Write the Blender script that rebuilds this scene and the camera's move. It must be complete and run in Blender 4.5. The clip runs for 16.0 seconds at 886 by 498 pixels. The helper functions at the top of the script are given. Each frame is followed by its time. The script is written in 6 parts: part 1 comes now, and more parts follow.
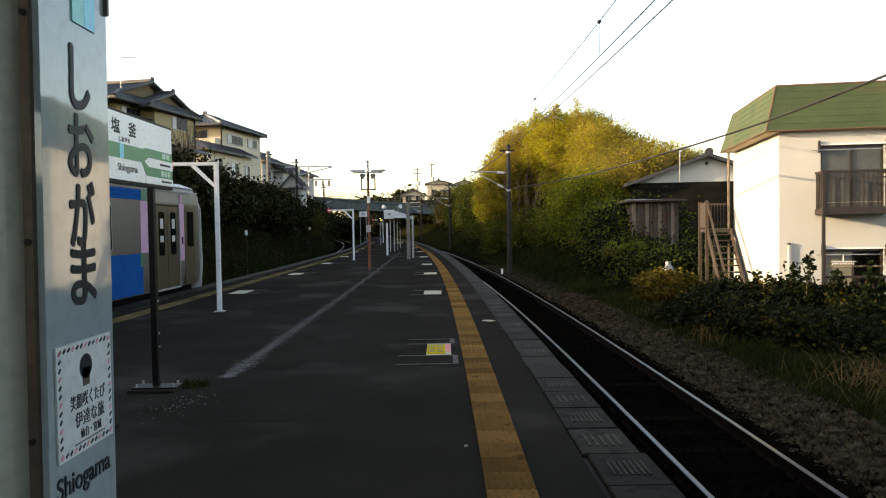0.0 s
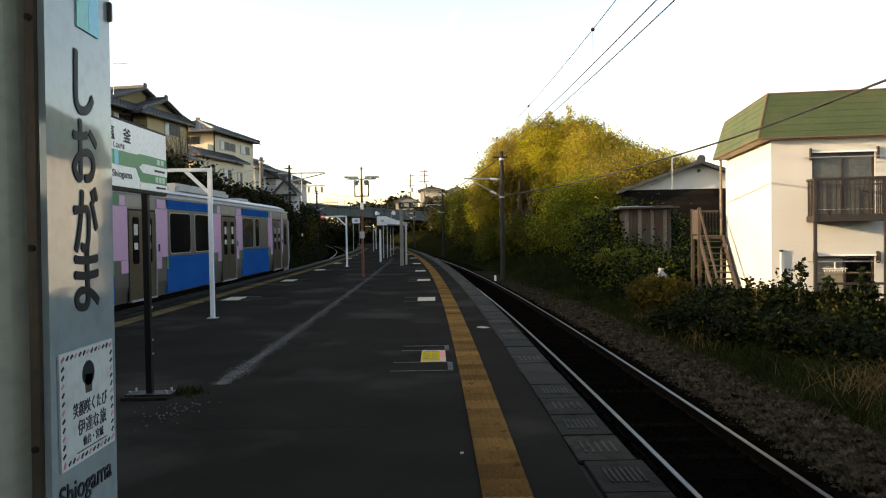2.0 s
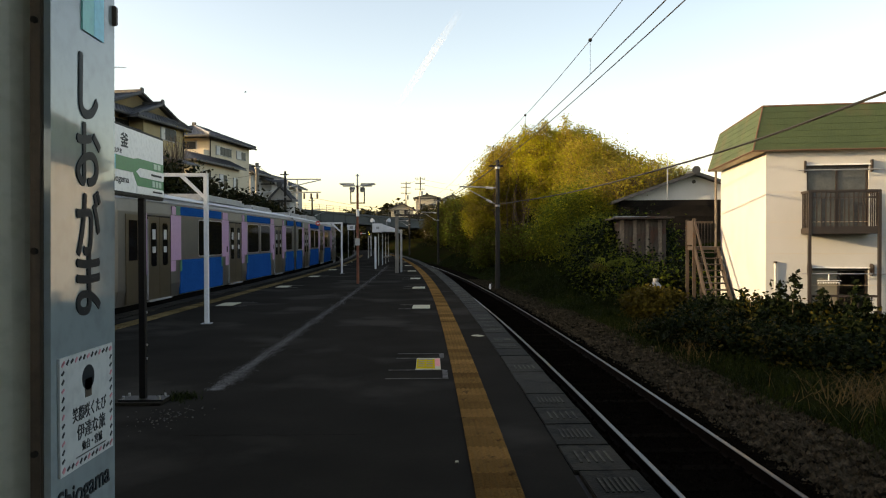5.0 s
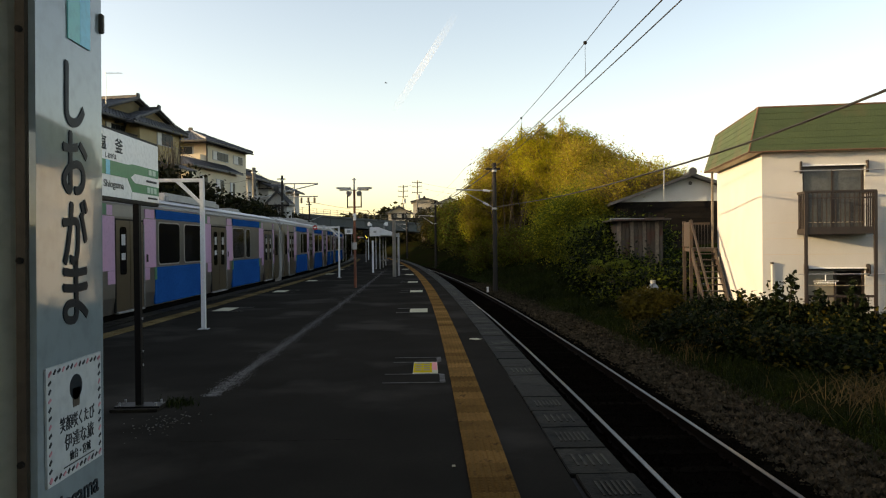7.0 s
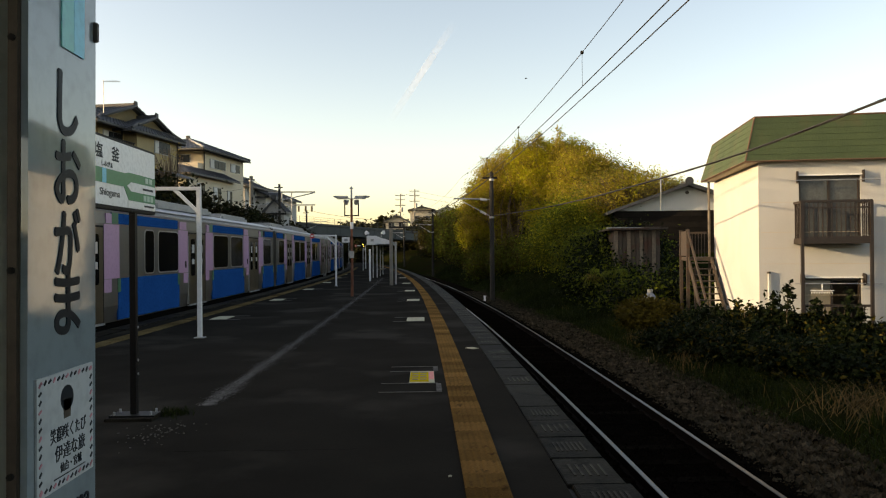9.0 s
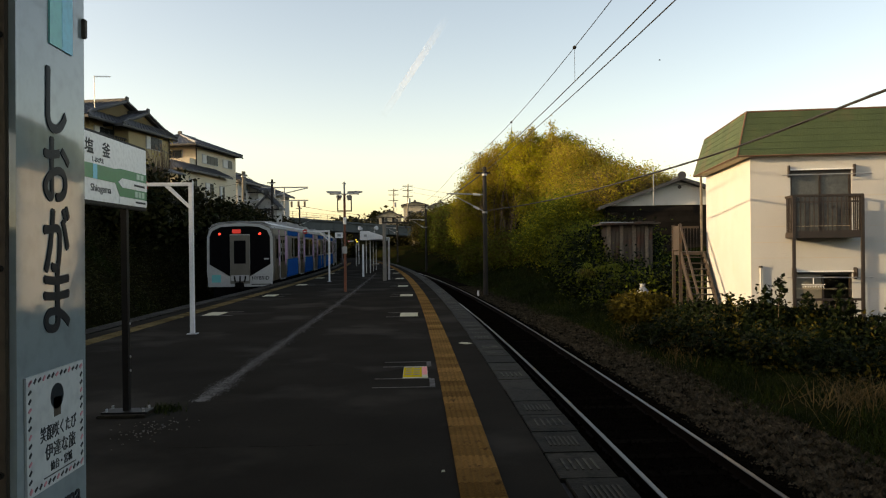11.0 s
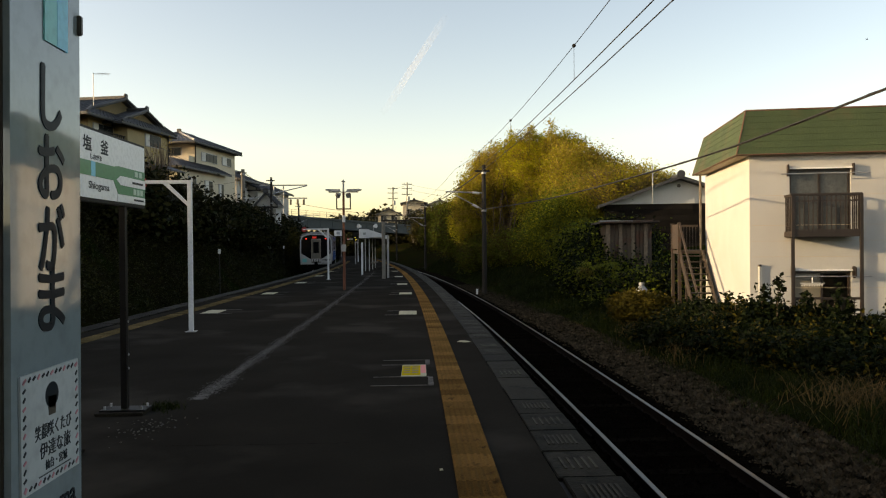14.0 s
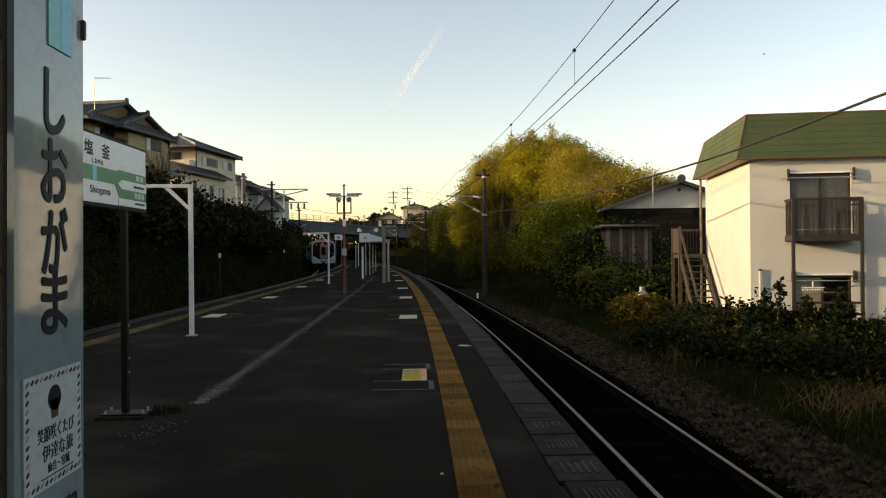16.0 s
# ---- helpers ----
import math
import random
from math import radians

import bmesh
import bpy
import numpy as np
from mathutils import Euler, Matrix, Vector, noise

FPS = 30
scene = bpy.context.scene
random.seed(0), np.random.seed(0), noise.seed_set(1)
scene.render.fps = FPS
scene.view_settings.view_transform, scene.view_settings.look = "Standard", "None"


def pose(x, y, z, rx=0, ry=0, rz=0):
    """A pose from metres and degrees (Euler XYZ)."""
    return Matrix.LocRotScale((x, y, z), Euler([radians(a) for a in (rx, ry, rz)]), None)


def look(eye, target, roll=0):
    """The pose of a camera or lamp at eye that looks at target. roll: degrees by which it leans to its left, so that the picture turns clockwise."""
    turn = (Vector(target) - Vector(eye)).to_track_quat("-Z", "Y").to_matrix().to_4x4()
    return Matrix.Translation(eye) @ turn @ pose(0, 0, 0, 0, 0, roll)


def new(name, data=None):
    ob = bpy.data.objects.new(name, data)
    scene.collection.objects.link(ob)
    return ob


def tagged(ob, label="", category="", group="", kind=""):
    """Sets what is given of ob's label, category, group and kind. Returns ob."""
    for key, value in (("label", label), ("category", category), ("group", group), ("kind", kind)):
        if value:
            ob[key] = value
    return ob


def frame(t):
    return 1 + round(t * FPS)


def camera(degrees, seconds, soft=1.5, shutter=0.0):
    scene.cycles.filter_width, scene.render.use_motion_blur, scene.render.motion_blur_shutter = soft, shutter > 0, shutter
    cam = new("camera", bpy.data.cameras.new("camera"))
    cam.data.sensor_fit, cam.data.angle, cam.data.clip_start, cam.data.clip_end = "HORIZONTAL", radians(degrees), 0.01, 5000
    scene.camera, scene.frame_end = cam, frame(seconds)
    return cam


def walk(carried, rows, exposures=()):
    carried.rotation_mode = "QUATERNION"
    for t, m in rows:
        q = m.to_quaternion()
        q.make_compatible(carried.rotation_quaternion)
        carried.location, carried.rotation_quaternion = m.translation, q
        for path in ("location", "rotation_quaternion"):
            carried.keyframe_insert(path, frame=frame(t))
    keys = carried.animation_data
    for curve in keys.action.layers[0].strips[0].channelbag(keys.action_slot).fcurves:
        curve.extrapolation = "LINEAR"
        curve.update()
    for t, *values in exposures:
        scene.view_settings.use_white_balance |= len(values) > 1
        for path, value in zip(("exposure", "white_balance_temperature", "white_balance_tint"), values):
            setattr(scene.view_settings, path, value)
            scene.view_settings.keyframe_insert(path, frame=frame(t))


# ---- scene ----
cam = camera(62.8, 16.0, soft=1.15)
PATH = [
    (0.0, pose(-0.000, 0.000, 1.540, 88.15, 0.90, -0.00)),
    (0.5, pose(0.002, -0.006, 1.541, 88.07, 1.05, -0.11)),
    (1.0, pose(-0.008, -0.000, 1.540, 88.15, 0.67, -0.21)),
    (1.5, pose(-0.018, -0.002, 1.539, 87.91, 1.03, -0.10)),
    (2.0, pose(-0.024, 0.001, 1.540, 88.66, 0.83, -0.57)),
    (2.5, pose(-0.032, -0.006, 1.537, 88.50, 0.47, -0.72)),
    (3.0, pose(-0.039, -0.004, 1.536, 88.84, 0.36, -0.83)),
    (3.5, pose(-0.040, -0.004, 1.538, 88.78, 0.19, -0.97)),
    (4.0, pose(-0.041, -0.000, 1.539, 88.91, 0.06, -1.04)),
    (6.5, pose(-0.028, 0.002, 1.543, 89.56, 0.53, -1.01)),
    (7.0, pose(-0.022, 0.004, 1.545, 89.53, 0.61, -1.15)),
    (7.5, pose(-0.022, 0.008, 1.546, 89.66, 0.45, -1.29)),
    (8.0, pose(-0.021, 0.007, 1.544, 89.50, 0.44, -1.50)),
    (8.5, pose(-0.020, 0.010, 1.545, 89.54, 0.53, -1.59)),
    (9.0, pose(-0.018, 0.012, 1.548, 90.21, 0.50, -1.37)),
    (11.5, pose(-0.012, 0.010, 1.551, 89.77, 0.75, -2.02)),
    (12.0, pose(-0.010, 0.015, 1.550, 89.78, 0.90, -2.01)),
    (12.5, pose(-0.005, 0.011, 1.552, 89.83, 1.07, -1.92)),
    (13.0, pose(-0.008, 0.016, 1.552, 89.80, 0.92, -2.15)),
    (13.5, pose(-0.013, 0.019, 1.551, 89.77, 0.61, -2.00)),
    (14.0, pose(-0.008, 0.016, 1.552, 89.67, 0.56, -1.96)),
    (14.5, pose(-0.008, 0.014, 1.551, 89.84, 0.74, -1.88)),
    (15.0, pose(-0.010, 0.015, 1.552, 89.89, 0.63, -1.97)),
    (15.5, pose(-0.011, 0.014, 1.551, 89.92, 0.53, -1.97)),
    (16.0, pose(-0.011, 0.012, 1.551, 90.00, 0.53, -1.93))]
EXPOSURES = [(t, e, k, 18) for t, e, k in ((0.0, 1.95, 8600), (1.5, 1.88, 8700), (3.0, 1.66, 8900), (4.2, 1.49, 9000), (6.3, 1.30, 9100), (9.2, 1.19, 9200), (11.3, 1.10, 9250), (16.0, 1.09, 9250))]
walk(cam, PATH, EXPOSURES)

# ---- light: low evening sun from the hill side, open sky ----
SUN_EL, SUN_AZ = 11.0, 6.0
world = bpy.data.worlds.new("sky")
scene.world = world
world.use_nodes = True
wn = world.node_tree.nodes
sky = wn.new("ShaderNodeTexSky")
sky.sky_type, sky.sun_disc = "NISHITA", False
sky.sun_elevation, sky.sun_rotation = radians(SUN_EL), radians(-(90 + SUN_AZ))
sky.air_density, sky.dust_density, sky.ozone_density = 0.9, 1.5, 1.2
wn["Background"].inputs["Strength"].default_value = 0.18
world.node_tree.links.new(sky.outputs[0], wn["Background"].inputs["Color"])
sun = new("sun", bpy.data.lights.new("sun", "SUN"))
sun.data.energy, sun.data.angle, sun.data.color = 2.6, radians(0.6), (1.0, 0.88, 0.62)
to_sun = Vector((-math.cos(radians(SUN_AZ)), -math.sin(radians(SUN_AZ)), math.tan(radians(SUN_EL))))
sun.matrix_world = look(to_sun * 50, (0, 0, 0))


# ---- materials ----
def mat(name, a, b=None, rough=0.7, metal=0.0, scale=6.0, fine=60.0, bump=0.15, stain=None, stain_at=0.62, stain_scale=1.5, per=None, spec=0.5, coat=0.0, depth=0.01):
    """Two-tone noise at two scales with relief; stain: a third colour in patches; per: 'object' or 'island' variation."""
    m = bpy.data.materials.new(name)
    m.use_nodes = True
    nt = m.node_tree
    n, l = nt.nodes, nt.links
    p = n["Principled BSDF"]
    p.inputs["Roughness"].default_value, p.inputs["Metallic"].default_value = rough, metal
    p.inputs["Specular IOR Level"].default_value, p.inputs["Coat Weight"].default_value = spec, coat
    b = b or [c * 0.8 for c in a]
    co = n.new("ShaderNodeTexCoord")
    where = co.outputs["Object"]
    if per == "object":
        shift = n.new("ShaderNodeVectorMath")
        shift.operation = "MULTIPLY_ADD"
        shift.inputs[1].default_value = (37.0, 53.0, 71.0)
        l.new(n.new("ShaderNodeObjectInfo").outputs["Random"], shift.inputs[0])
        l.new(where, shift.inputs[2])
        where = shift.outputs[0]

    def tex(s, d=4.0):
        t = n.new("ShaderNodeTexNoise")
        t.inputs["Scale"].default_value, t.inputs["Detail"].default_value = s, d
        l.new(where, t.inputs["Vector"])
        return t.outputs["Fac"]

    def mix(f, x, y, lo=0.0, hi=1.0):
        r = n.new("ShaderNodeMapRange")
        r.inputs["From Min"].default_value, r.inputs["From Max"].default_value = lo, hi
        l.new(f, r.inputs["Value"])
        k = n.new("ShaderNodeMix")
        k.data_type = "RGBA"
        l.new(r.outputs["Result"], k.inputs["Factor"])
        for i, v in ((6, x), (7, y)):
            if isinstance(v, (list, tuple)):
                k.inputs[i].default_value = (*v[:3], 1)
            else:
                l.new(v, k.inputs[i])
        return k.outputs[2]

    c = mix(tex(scale), a, b, 0.3, 0.7)
    fn = tex(fine, 3.0)
    c = mix(fn, c, [x * 0.72 for x in b], 0.45, 0.95)
    if stain:
        c = mix(tex(stain_scale, 6.0), c, stain, stain_at, stain_at + 0.12)
    if per:
        src = n.new("ShaderNodeObjectInfo").outputs["Random"] if per == "object" else n.new("ShaderNodeNewGeometry").outputs["Random Per Island"]
        h = n.new("ShaderNodeHueSaturation")
        r = n.new("ShaderNodeMapRange")
        r.inputs["To Min"].default_value, r.inputs["To Max"].default_value = 0.6, 1.4
        l.new(src, r.inputs["Value"])
        l.new(r.outputs["Result"], h.inputs["Value"])
        l.new(c, h.inputs["Color"])
        c = h.outputs["Color"]
    l.new(c, p.inputs["Base Color"])
    if bump:
        k = n.new("ShaderNodeBump")
        k.inputs["Strength"].default_value, k.inputs["Distance"].default_value = bump, depth
        l.new(fn, k.inputs["Height"])
        l.new(k.outputs["Normal"], p.inputs["Normal"])
    return m


def leaf_mat(name, a, b, trans=0.35):
    """Leaves: a colour of its own for every leaf, with light passing through."""
    m = bpy.data.materials.new(name)
    m.use_nodes = True
    n, l = m.node_tree.nodes, m.node_tree.links
    p = n["Principled BSDF"]
    p.inputs["Roughness"].default_value = 0.6
    p.inputs["Specular IOR Level"].default_value = 0.06
    g = n.new("ShaderNodeNewGeometry")
    r = n.new("ShaderNodeValToRGB")
    r.color_ramp.elements[0].color, r.color_ramp.elements[1].color = (*a, 1), (*b, 1)
    l.new(g.outputs["Random Per Island"], r.inputs["Fac"])
    co = n.new("ShaderNodeTexCoord")
    t = n.new("ShaderNodeTexNoise")
    t.inputs["Scale"].default_value = 0.55
    l.new(co.outputs["Object"], t.inputs["Vector"])
    k = n.new("ShaderNodeMix")
    k.data_type, k.blend_type = "RGBA", "MULTIPLY"
    k.inputs["Factor"].default_value = 1.0
    w = n.new("ShaderNodeMapRange")
    w.inputs["From Min"].default_value, w.inputs["From Max"].default_value = 0.35, 0.65
    w.inputs["To Min"].default_value, w.inputs["To Max"].default_value = 0.6, 1.25
    l.new(t.outputs["Fac"], w.inputs["Value"])
    l.new(r.outputs["Color"], k.inputs[6])
    l.new(w.outputs["Result"], k.inputs[7])
    l.new(k.outputs[2], p.inputs["Base Color"])
    tr = n.new("ShaderNodeBsdfTranslucent")
    l.new(k.outputs[2], tr.inputs["Color"])
    s = n.new("ShaderNodeMixShader")
    s.inputs["Fac"].default_value = trans
    l.new(p.outputs[0], s.inputs[1])
    l.new(tr.outputs[0], s.inputs[2])
    l.new(s.outputs[0], n["Material Output"].inputs["Surface"])
    return m


def glow(name, colour, strength):
    m = bpy.data.materials.new(name)
    m.use_nodes = True
    p = m.node_tree.nodes["Principled BSDF"]
    p.inputs["Base Color"].default_value = (*colour, 1)
    p.inputs["Emission Color"].default_value = (*colour, 1)
    p.inputs["Emission Strength"].default_value = strength
    return m


ASPHALT = mat("asphalt", (0.01714, 0.0161, 0.01393), (0.02499, 0.02309, 0.01961), 0.8, scale=0.9, fine=34, bump=0.5, stain=(0.038, 0.035, 0.03), stain_at=0.53, stain_scale=0.5, depth=0.004, spec=0.0)
ASPHALT_SIDE = mat("platform wall concrete", (0.09, 0.085, 0.08), (0.05, 0.048, 0.045), 0.9, scale=2, fine=40, spec=0.0)
PAINT_OLD = mat("worn white paint", (0.156, 0.1523, 0.1435), (0.065, 0.06344, 0.0598), 0.8, scale=9, fine=70, stain=(0.078, 0.07613, 0.07176), stain_at=0.5, stain_scale=7, spec=0.0)
TACTILE = mat("ochre tactile tile", (0.204, 0.1128, 0.0396), (0.138, 0.078, 0.0288), 0.75, scale=3, fine=60, stain=(0.084, 0.048, 0.0216), stain_at=0.58, stain_scale=9, per="object", bump=0.2, spec=0.0)
TACTILE_WORN = mat("faded ochre tactile tile", (0.13, 0.10, 0.05), (0.095, 0.072, 0.038), 0.75, scale=3, fine=60, stain=(0.07, 0.04, 0.018), stain_at=0.54, stain_scale=5, per="object", bump=0.2, spec=0.0)
SLAB = mat("worn concrete slab", (0.02372, 0.02116, 0.01583), (0.01335, 0.01191, 0.009051), 0.7, scale=2.2, fine=50, stain=(0.007413, 0.006615, 0.005278), stain_at=0.5, stain_scale=6, per="object", bump=0.4, spec=0.05)
SLAB_RIB = mat("pale worn slab rib", (0.04602, 0.04161, 0.03051), (0.03009, 0.02721, 0.02002), 0.65, scale=2.2, fine=50, stain=(0.00708, 0.006401, 0.005127), stain_at=0.5, stain_scale=6, per="object", bump=0.4, spec=0.08)
# ballast albedo cut well below real stone to deepen the trackside shade
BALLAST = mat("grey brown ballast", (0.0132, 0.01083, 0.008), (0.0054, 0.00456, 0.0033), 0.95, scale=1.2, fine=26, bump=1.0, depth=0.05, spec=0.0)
STONES = mat("ballast stone", (0.06587, 0.05357, 0.0363), (0.0031, 0.00253, 0.001716), 0.9, scale=5, fine=50, per="island", bump=0.3, spec=0.0)
# bed and sleeper colours pushed near black, painting in the shade between the rails
TRACKBED = mat("shade dark track bed", (0.0045, 0.003312, 0.00248), (0.00225, 0.001702, 0.00132), 0.95, scale=1.5, fine=25, bump=1.0, depth=0.04, spec=0.0)
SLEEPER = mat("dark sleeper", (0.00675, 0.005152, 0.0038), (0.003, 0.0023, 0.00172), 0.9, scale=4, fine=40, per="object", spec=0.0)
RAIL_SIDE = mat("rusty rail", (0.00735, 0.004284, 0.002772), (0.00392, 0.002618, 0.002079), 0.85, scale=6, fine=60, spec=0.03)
RAIL_TOP = mat("polished rail head", (0.1048, 0.09877, 0.09877), (0.0806, 0.07657, 0.07657), 0.32, metal=1.0, scale=3, fine=30, bump=0.03)
# earth this dark carries the hill's shade in its colour
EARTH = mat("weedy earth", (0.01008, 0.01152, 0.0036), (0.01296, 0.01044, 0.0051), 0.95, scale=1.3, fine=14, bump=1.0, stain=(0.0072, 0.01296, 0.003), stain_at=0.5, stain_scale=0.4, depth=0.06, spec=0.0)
WHITE_STEEL = mat("white painted steel", (0.62, 0.64, 0.66), (0.52, 0.54, 0.56), 0.45, scale=3, fine=40, bump=0.05, stain=(0.32, 0.24, 0.17), stain_at=0.72, stain_scale=9)
PALE_GREEN = mat("pale green column paint", (0.483, 0.5405, 0.506), (0.414, 0.4715, 0.4485), 0.4, scale=2, fine=30, bump=0.05, stain=(0.23, 0.138, 0.0575), stain_at=0.71, stain_scale=14)
DARK_FRAME = mat("tarnished brown frame", (0.07, 0.06, 0.05), (0.045, 0.04, 0.035), 0.5, metal=0.4, scale=6, fine=50, stain=(0.12, 0.07, 0.03), stain_at=0.66, stain_scale=12)
# a white board; its bluish shade is put into the base colour
BOARD = mat("glossy white board toned for shade", (0.18, 0.232, 0.255), (0.165, 0.213, 0.236), 0.06, scale=2, fine=25, bump=0.01, coat=0.6)
SIGN_WHITE = mat("white sign face", (0.80, 0.80, 0.79), (0.76, 0.76, 0.75), 0.35, scale=2, fine=25, bump=0.01)
SIGN_GREEN = mat("green sign print", (0.02, 0.22, 0.09), (0.02, 0.19, 0.08), 0.35, scale=2, fine=25, bump=0.0)
SIGN_CYAN = mat("light blue print", (0.12, 0.55, 0.72), (0.1, 0.5, 0.68), 0.35, bump=0.0)
TEAL = mat("teal tape", (0.10, 0.50, 0.46), (0.08, 0.45, 0.5), 0.3, bump=0.0)
INK = mat("dark sign lettering", (0.015, 0.021, 0.027), (0.012, 0.018, 0.024), 0.35, bump=0.0, spec=0.08)
PALE_INK = mat("pale sign lettering", (0.45, 0.6, 0.5), (0.4, 0.55, 0.45), 0.4, bump=0.0)
PINK_PRINT = mat("pink print", (0.5, 0.18, 0.22), (0.4, 0.14, 0.18), 0.5, bump=0.0)
BLACK_STEEL = mat("black painted steel", (0.0042, 0.0042, 0.0048), (0.0066, 0.0063, 0.0066), 0.5, scale=4, fine=40, bump=0.08, spec=0.15)
RUST_POLE = mat("rusty painted pole", (0.154, 0.04675, 0.02), (0.098, 0.03025, 0.015), 0.8, scale=5, fine=40, stain=(0.294, 0.1815, 0.14), stain_at=0.56, stain_scale=2.2)
GALV = mat("galvanised steel", (0.35, 0.36, 0.37), (0.26, 0.27, 0.28), 0.5, metal=0.5, scale=4, fine=30, bump=0.05)
CONCRETE_POLE = mat("concrete pole", (0.20, 0.185, 0.165), (0.13, 0.12, 0.105), 0.9, scale=2, fine=30, stain=(0.07, 0.065, 0.05), stain_at=0.6)
DARK_POLE = mat("dark weathered pole", (0.02117, 0.01848, 0.0154), (0.01347, 0.01155, 0.01001), 0.9, scale=2, fine=30)
WIRE = mat("dark wire", (0.03, 0.028, 0.027), (0.02, 0.02, 0.02), 0.6, metal=0.4, bump=0.0)
PLATE_Y = mat("yellow ground sticker", (0.46, 0.33, 0.012), (0.42, 0.29, 0.015), 0.5, scale=6, fine=60, bump=0.02, spec=0.0)
PLATE_W = mat("cream ground sticker", (0.46, 0.44, 0.33), (0.38, 0.36, 0.26), 0.6, scale=6, fine=60, bump=0.02, spec=0.0)
PLATE_P = mat("pink ground sticker", (0.72, 0.30, 0.28), (0.65, 0.25, 0.25), 0.5, bump=0.02, spec=0.0)
RED = mat("red enamel", (0.45, 0.03, 0.03), (0.38, 0.03, 0.03), 0.4, bump=0.0)
STUCCO = mat("cream white stucco", (0.475, 0.475, 0.4607), (0.4322, 0.4322, 0.418), 0.85, scale=1.2, fine=45, bump=0.2, stain=(0.437, 0.418, 0.3895), stain_at=0.6, stain_scale=0.9, depth=0.004)
GREEN_ROOF = mat("mossy green shingle", (0.0432, 0.06955, 0.02527), (0.0288, 0.05141, 0.01797), 0.8, scale=1.8, fine=24, bump=0.6, stain=(0.0576, 0.06048, 0.02527), stain_at=0.55, stain_scale=1.1)
ROOF_TRIM = mat("rust brown roof trim", (0.15, 0.07, 0.04), (0.10, 0.05, 0.03), 0.7)
EAVE = mat("beige soffit board", (0.55, 0.45, 0.32), (0.46, 0.38, 0.27), 0.8)
BROWN_STEEL = mat("brown painted steel", (0.0234, 0.01392, 0.009408), (0.0162, 0.01044, 0.007392), 0.5, scale=5, fine=40, bump=0.06)
GLASS_DARK = mat("dark window glass", (0.018, 0.022, 0.026), (0.012, 0.015, 0.018), 0.06, scale=1, fine=5, bump=0.0, spec=0.06)
CURTAIN = mat("grey curtain behind glass", (0.07, 0.0756, 0.07875), (0.049, 0.054, 0.05625), 0.25, scale=6, fine=20, bump=0.05)
SHADE_CLOTH = mat("beige drawn blind", (0.20, 0.18, 0.14), (0.16, 0.145, 0.11), 0.5, scale=2, fine=30, bump=0.03)
OLD_WOOD = mat("weathered grey wood", (0.18, 0.15, 0.12), (0.114, 0.093, 0.075), 0.85, scale=8, fine=40, stain=(0.06, 0.036, 0.024), stain_at=0.6, stain_scale=6)
STAIR_STEEL = mat("chipped stair paint", (0.0493, 0.0352, 0.02625), (0.0289, 0.02, 0.015), 0.7, scale=6, fine=30, stain=(0.051, 0.0216, 0.01125), stain_at=0.56, stain_scale=7)
BLACK_WOOD = mat("charred black boards", (0.011, 0.0095, 0.0085), (0.0175, 0.015, 0.013), 0.85, scale=3, fine=30, per="object", bump=0.3, spec=0.05)
PLASTER = mat("grey white plaster", (0.55, 0.55, 0.53), (0.48, 0.48, 0.46), 0.9, scale=1, fine=30)
KAWARA = mat("dark grey roof tile", (0.04125, 0.0435, 0.04725), (0.02625, 0.02775, 0.0315), 0.55, scale=2, fine=20, bump=0.5, depth=0.03)
OCHRE_WALL = mat("ochre house wall", (0.34, 0.27, 0.15), (0.28, 0.22, 0.125), 0.9, scale=0.8, fine=20)
CREAM_WALL = mat("cream house wall", (0.55, 0.48, 0.36), (0.48, 0.42, 0.32), 0.9, scale=0.8, fine=20)
GREY_WALL = mat("grey house wall", (0.42, 0.41, 0.38), (0.35, 0.34, 0.32), 0.9, scale=0.8, fine=20)
CORRUGATED = mat("rusting corrugated iron", (0.0528, 0.04376, 0.03465), (0.0396, 0.02831, 0.021), 0.75, scale=2.2, fine=22, stain=(0.0484, 0.01716, 0.007425), stain_at=0.5, stain_scale=1.6)
STEEL_GIRDER = mat("grey green bridge paint", (0.045, 0.056, 0.058), (0.034, 0.043, 0.045), 0.7, scale=0.6, fine=8)
STAINLESS = mat("brushed stainless steel", (0.1602, 0.1501, 0.1383), (0.1335, 0.1265, 0.1153), 0.42, metal=0.75, scale=2, fine=60, bump=0.02)
DOOR_STEEL = mat("bronze tinted door steel", (0.1425, 0.1116, 0.0748), (0.1125, 0.09, 0.0612), 0.35, metal=0.7, scale=2, fine=60, bump=0.02)
WINDOW_RIM = mat("bright window rim", (0.504, 0.492, 0.468), (0.432, 0.42, 0.396), 0.3, metal=0.6, scale=2, fine=40, bump=0.0)
TRAIN_BLUE = mat("bright blue train film", (0, 0.06426, 0.2362), (0, 0.05508, 0.2066), 0.5, scale=1, fine=20, bump=0.0, spec=0.0)
TRAIN_PINK = mat("lilac pink train film", (0.414, 0.243, 0.3847), (0.3726, 0.2187, 0.3506), 0.45, scale=1, fine=20, bump=0.0)
TRAIN_GREEN = mat("green train film", (0.016, 0.132, 0.066), (0.016, 0.114, 0.06), 0.45, bump=0.0)
TRAIN_WHITE = mat("white train front", (0.3844, 0.3906, 0.3968), (0.3472, 0.3534, 0.3596), 0.4, scale=1, fine=20, bump=0.0)
TRAIN_ROOF = mat("silver train roof", (0.39, 0.3975, 0.4125), (0.315, 0.3225, 0.3375), 0.4, metal=0.5, scale=1.5, fine=20, bump=0.03)
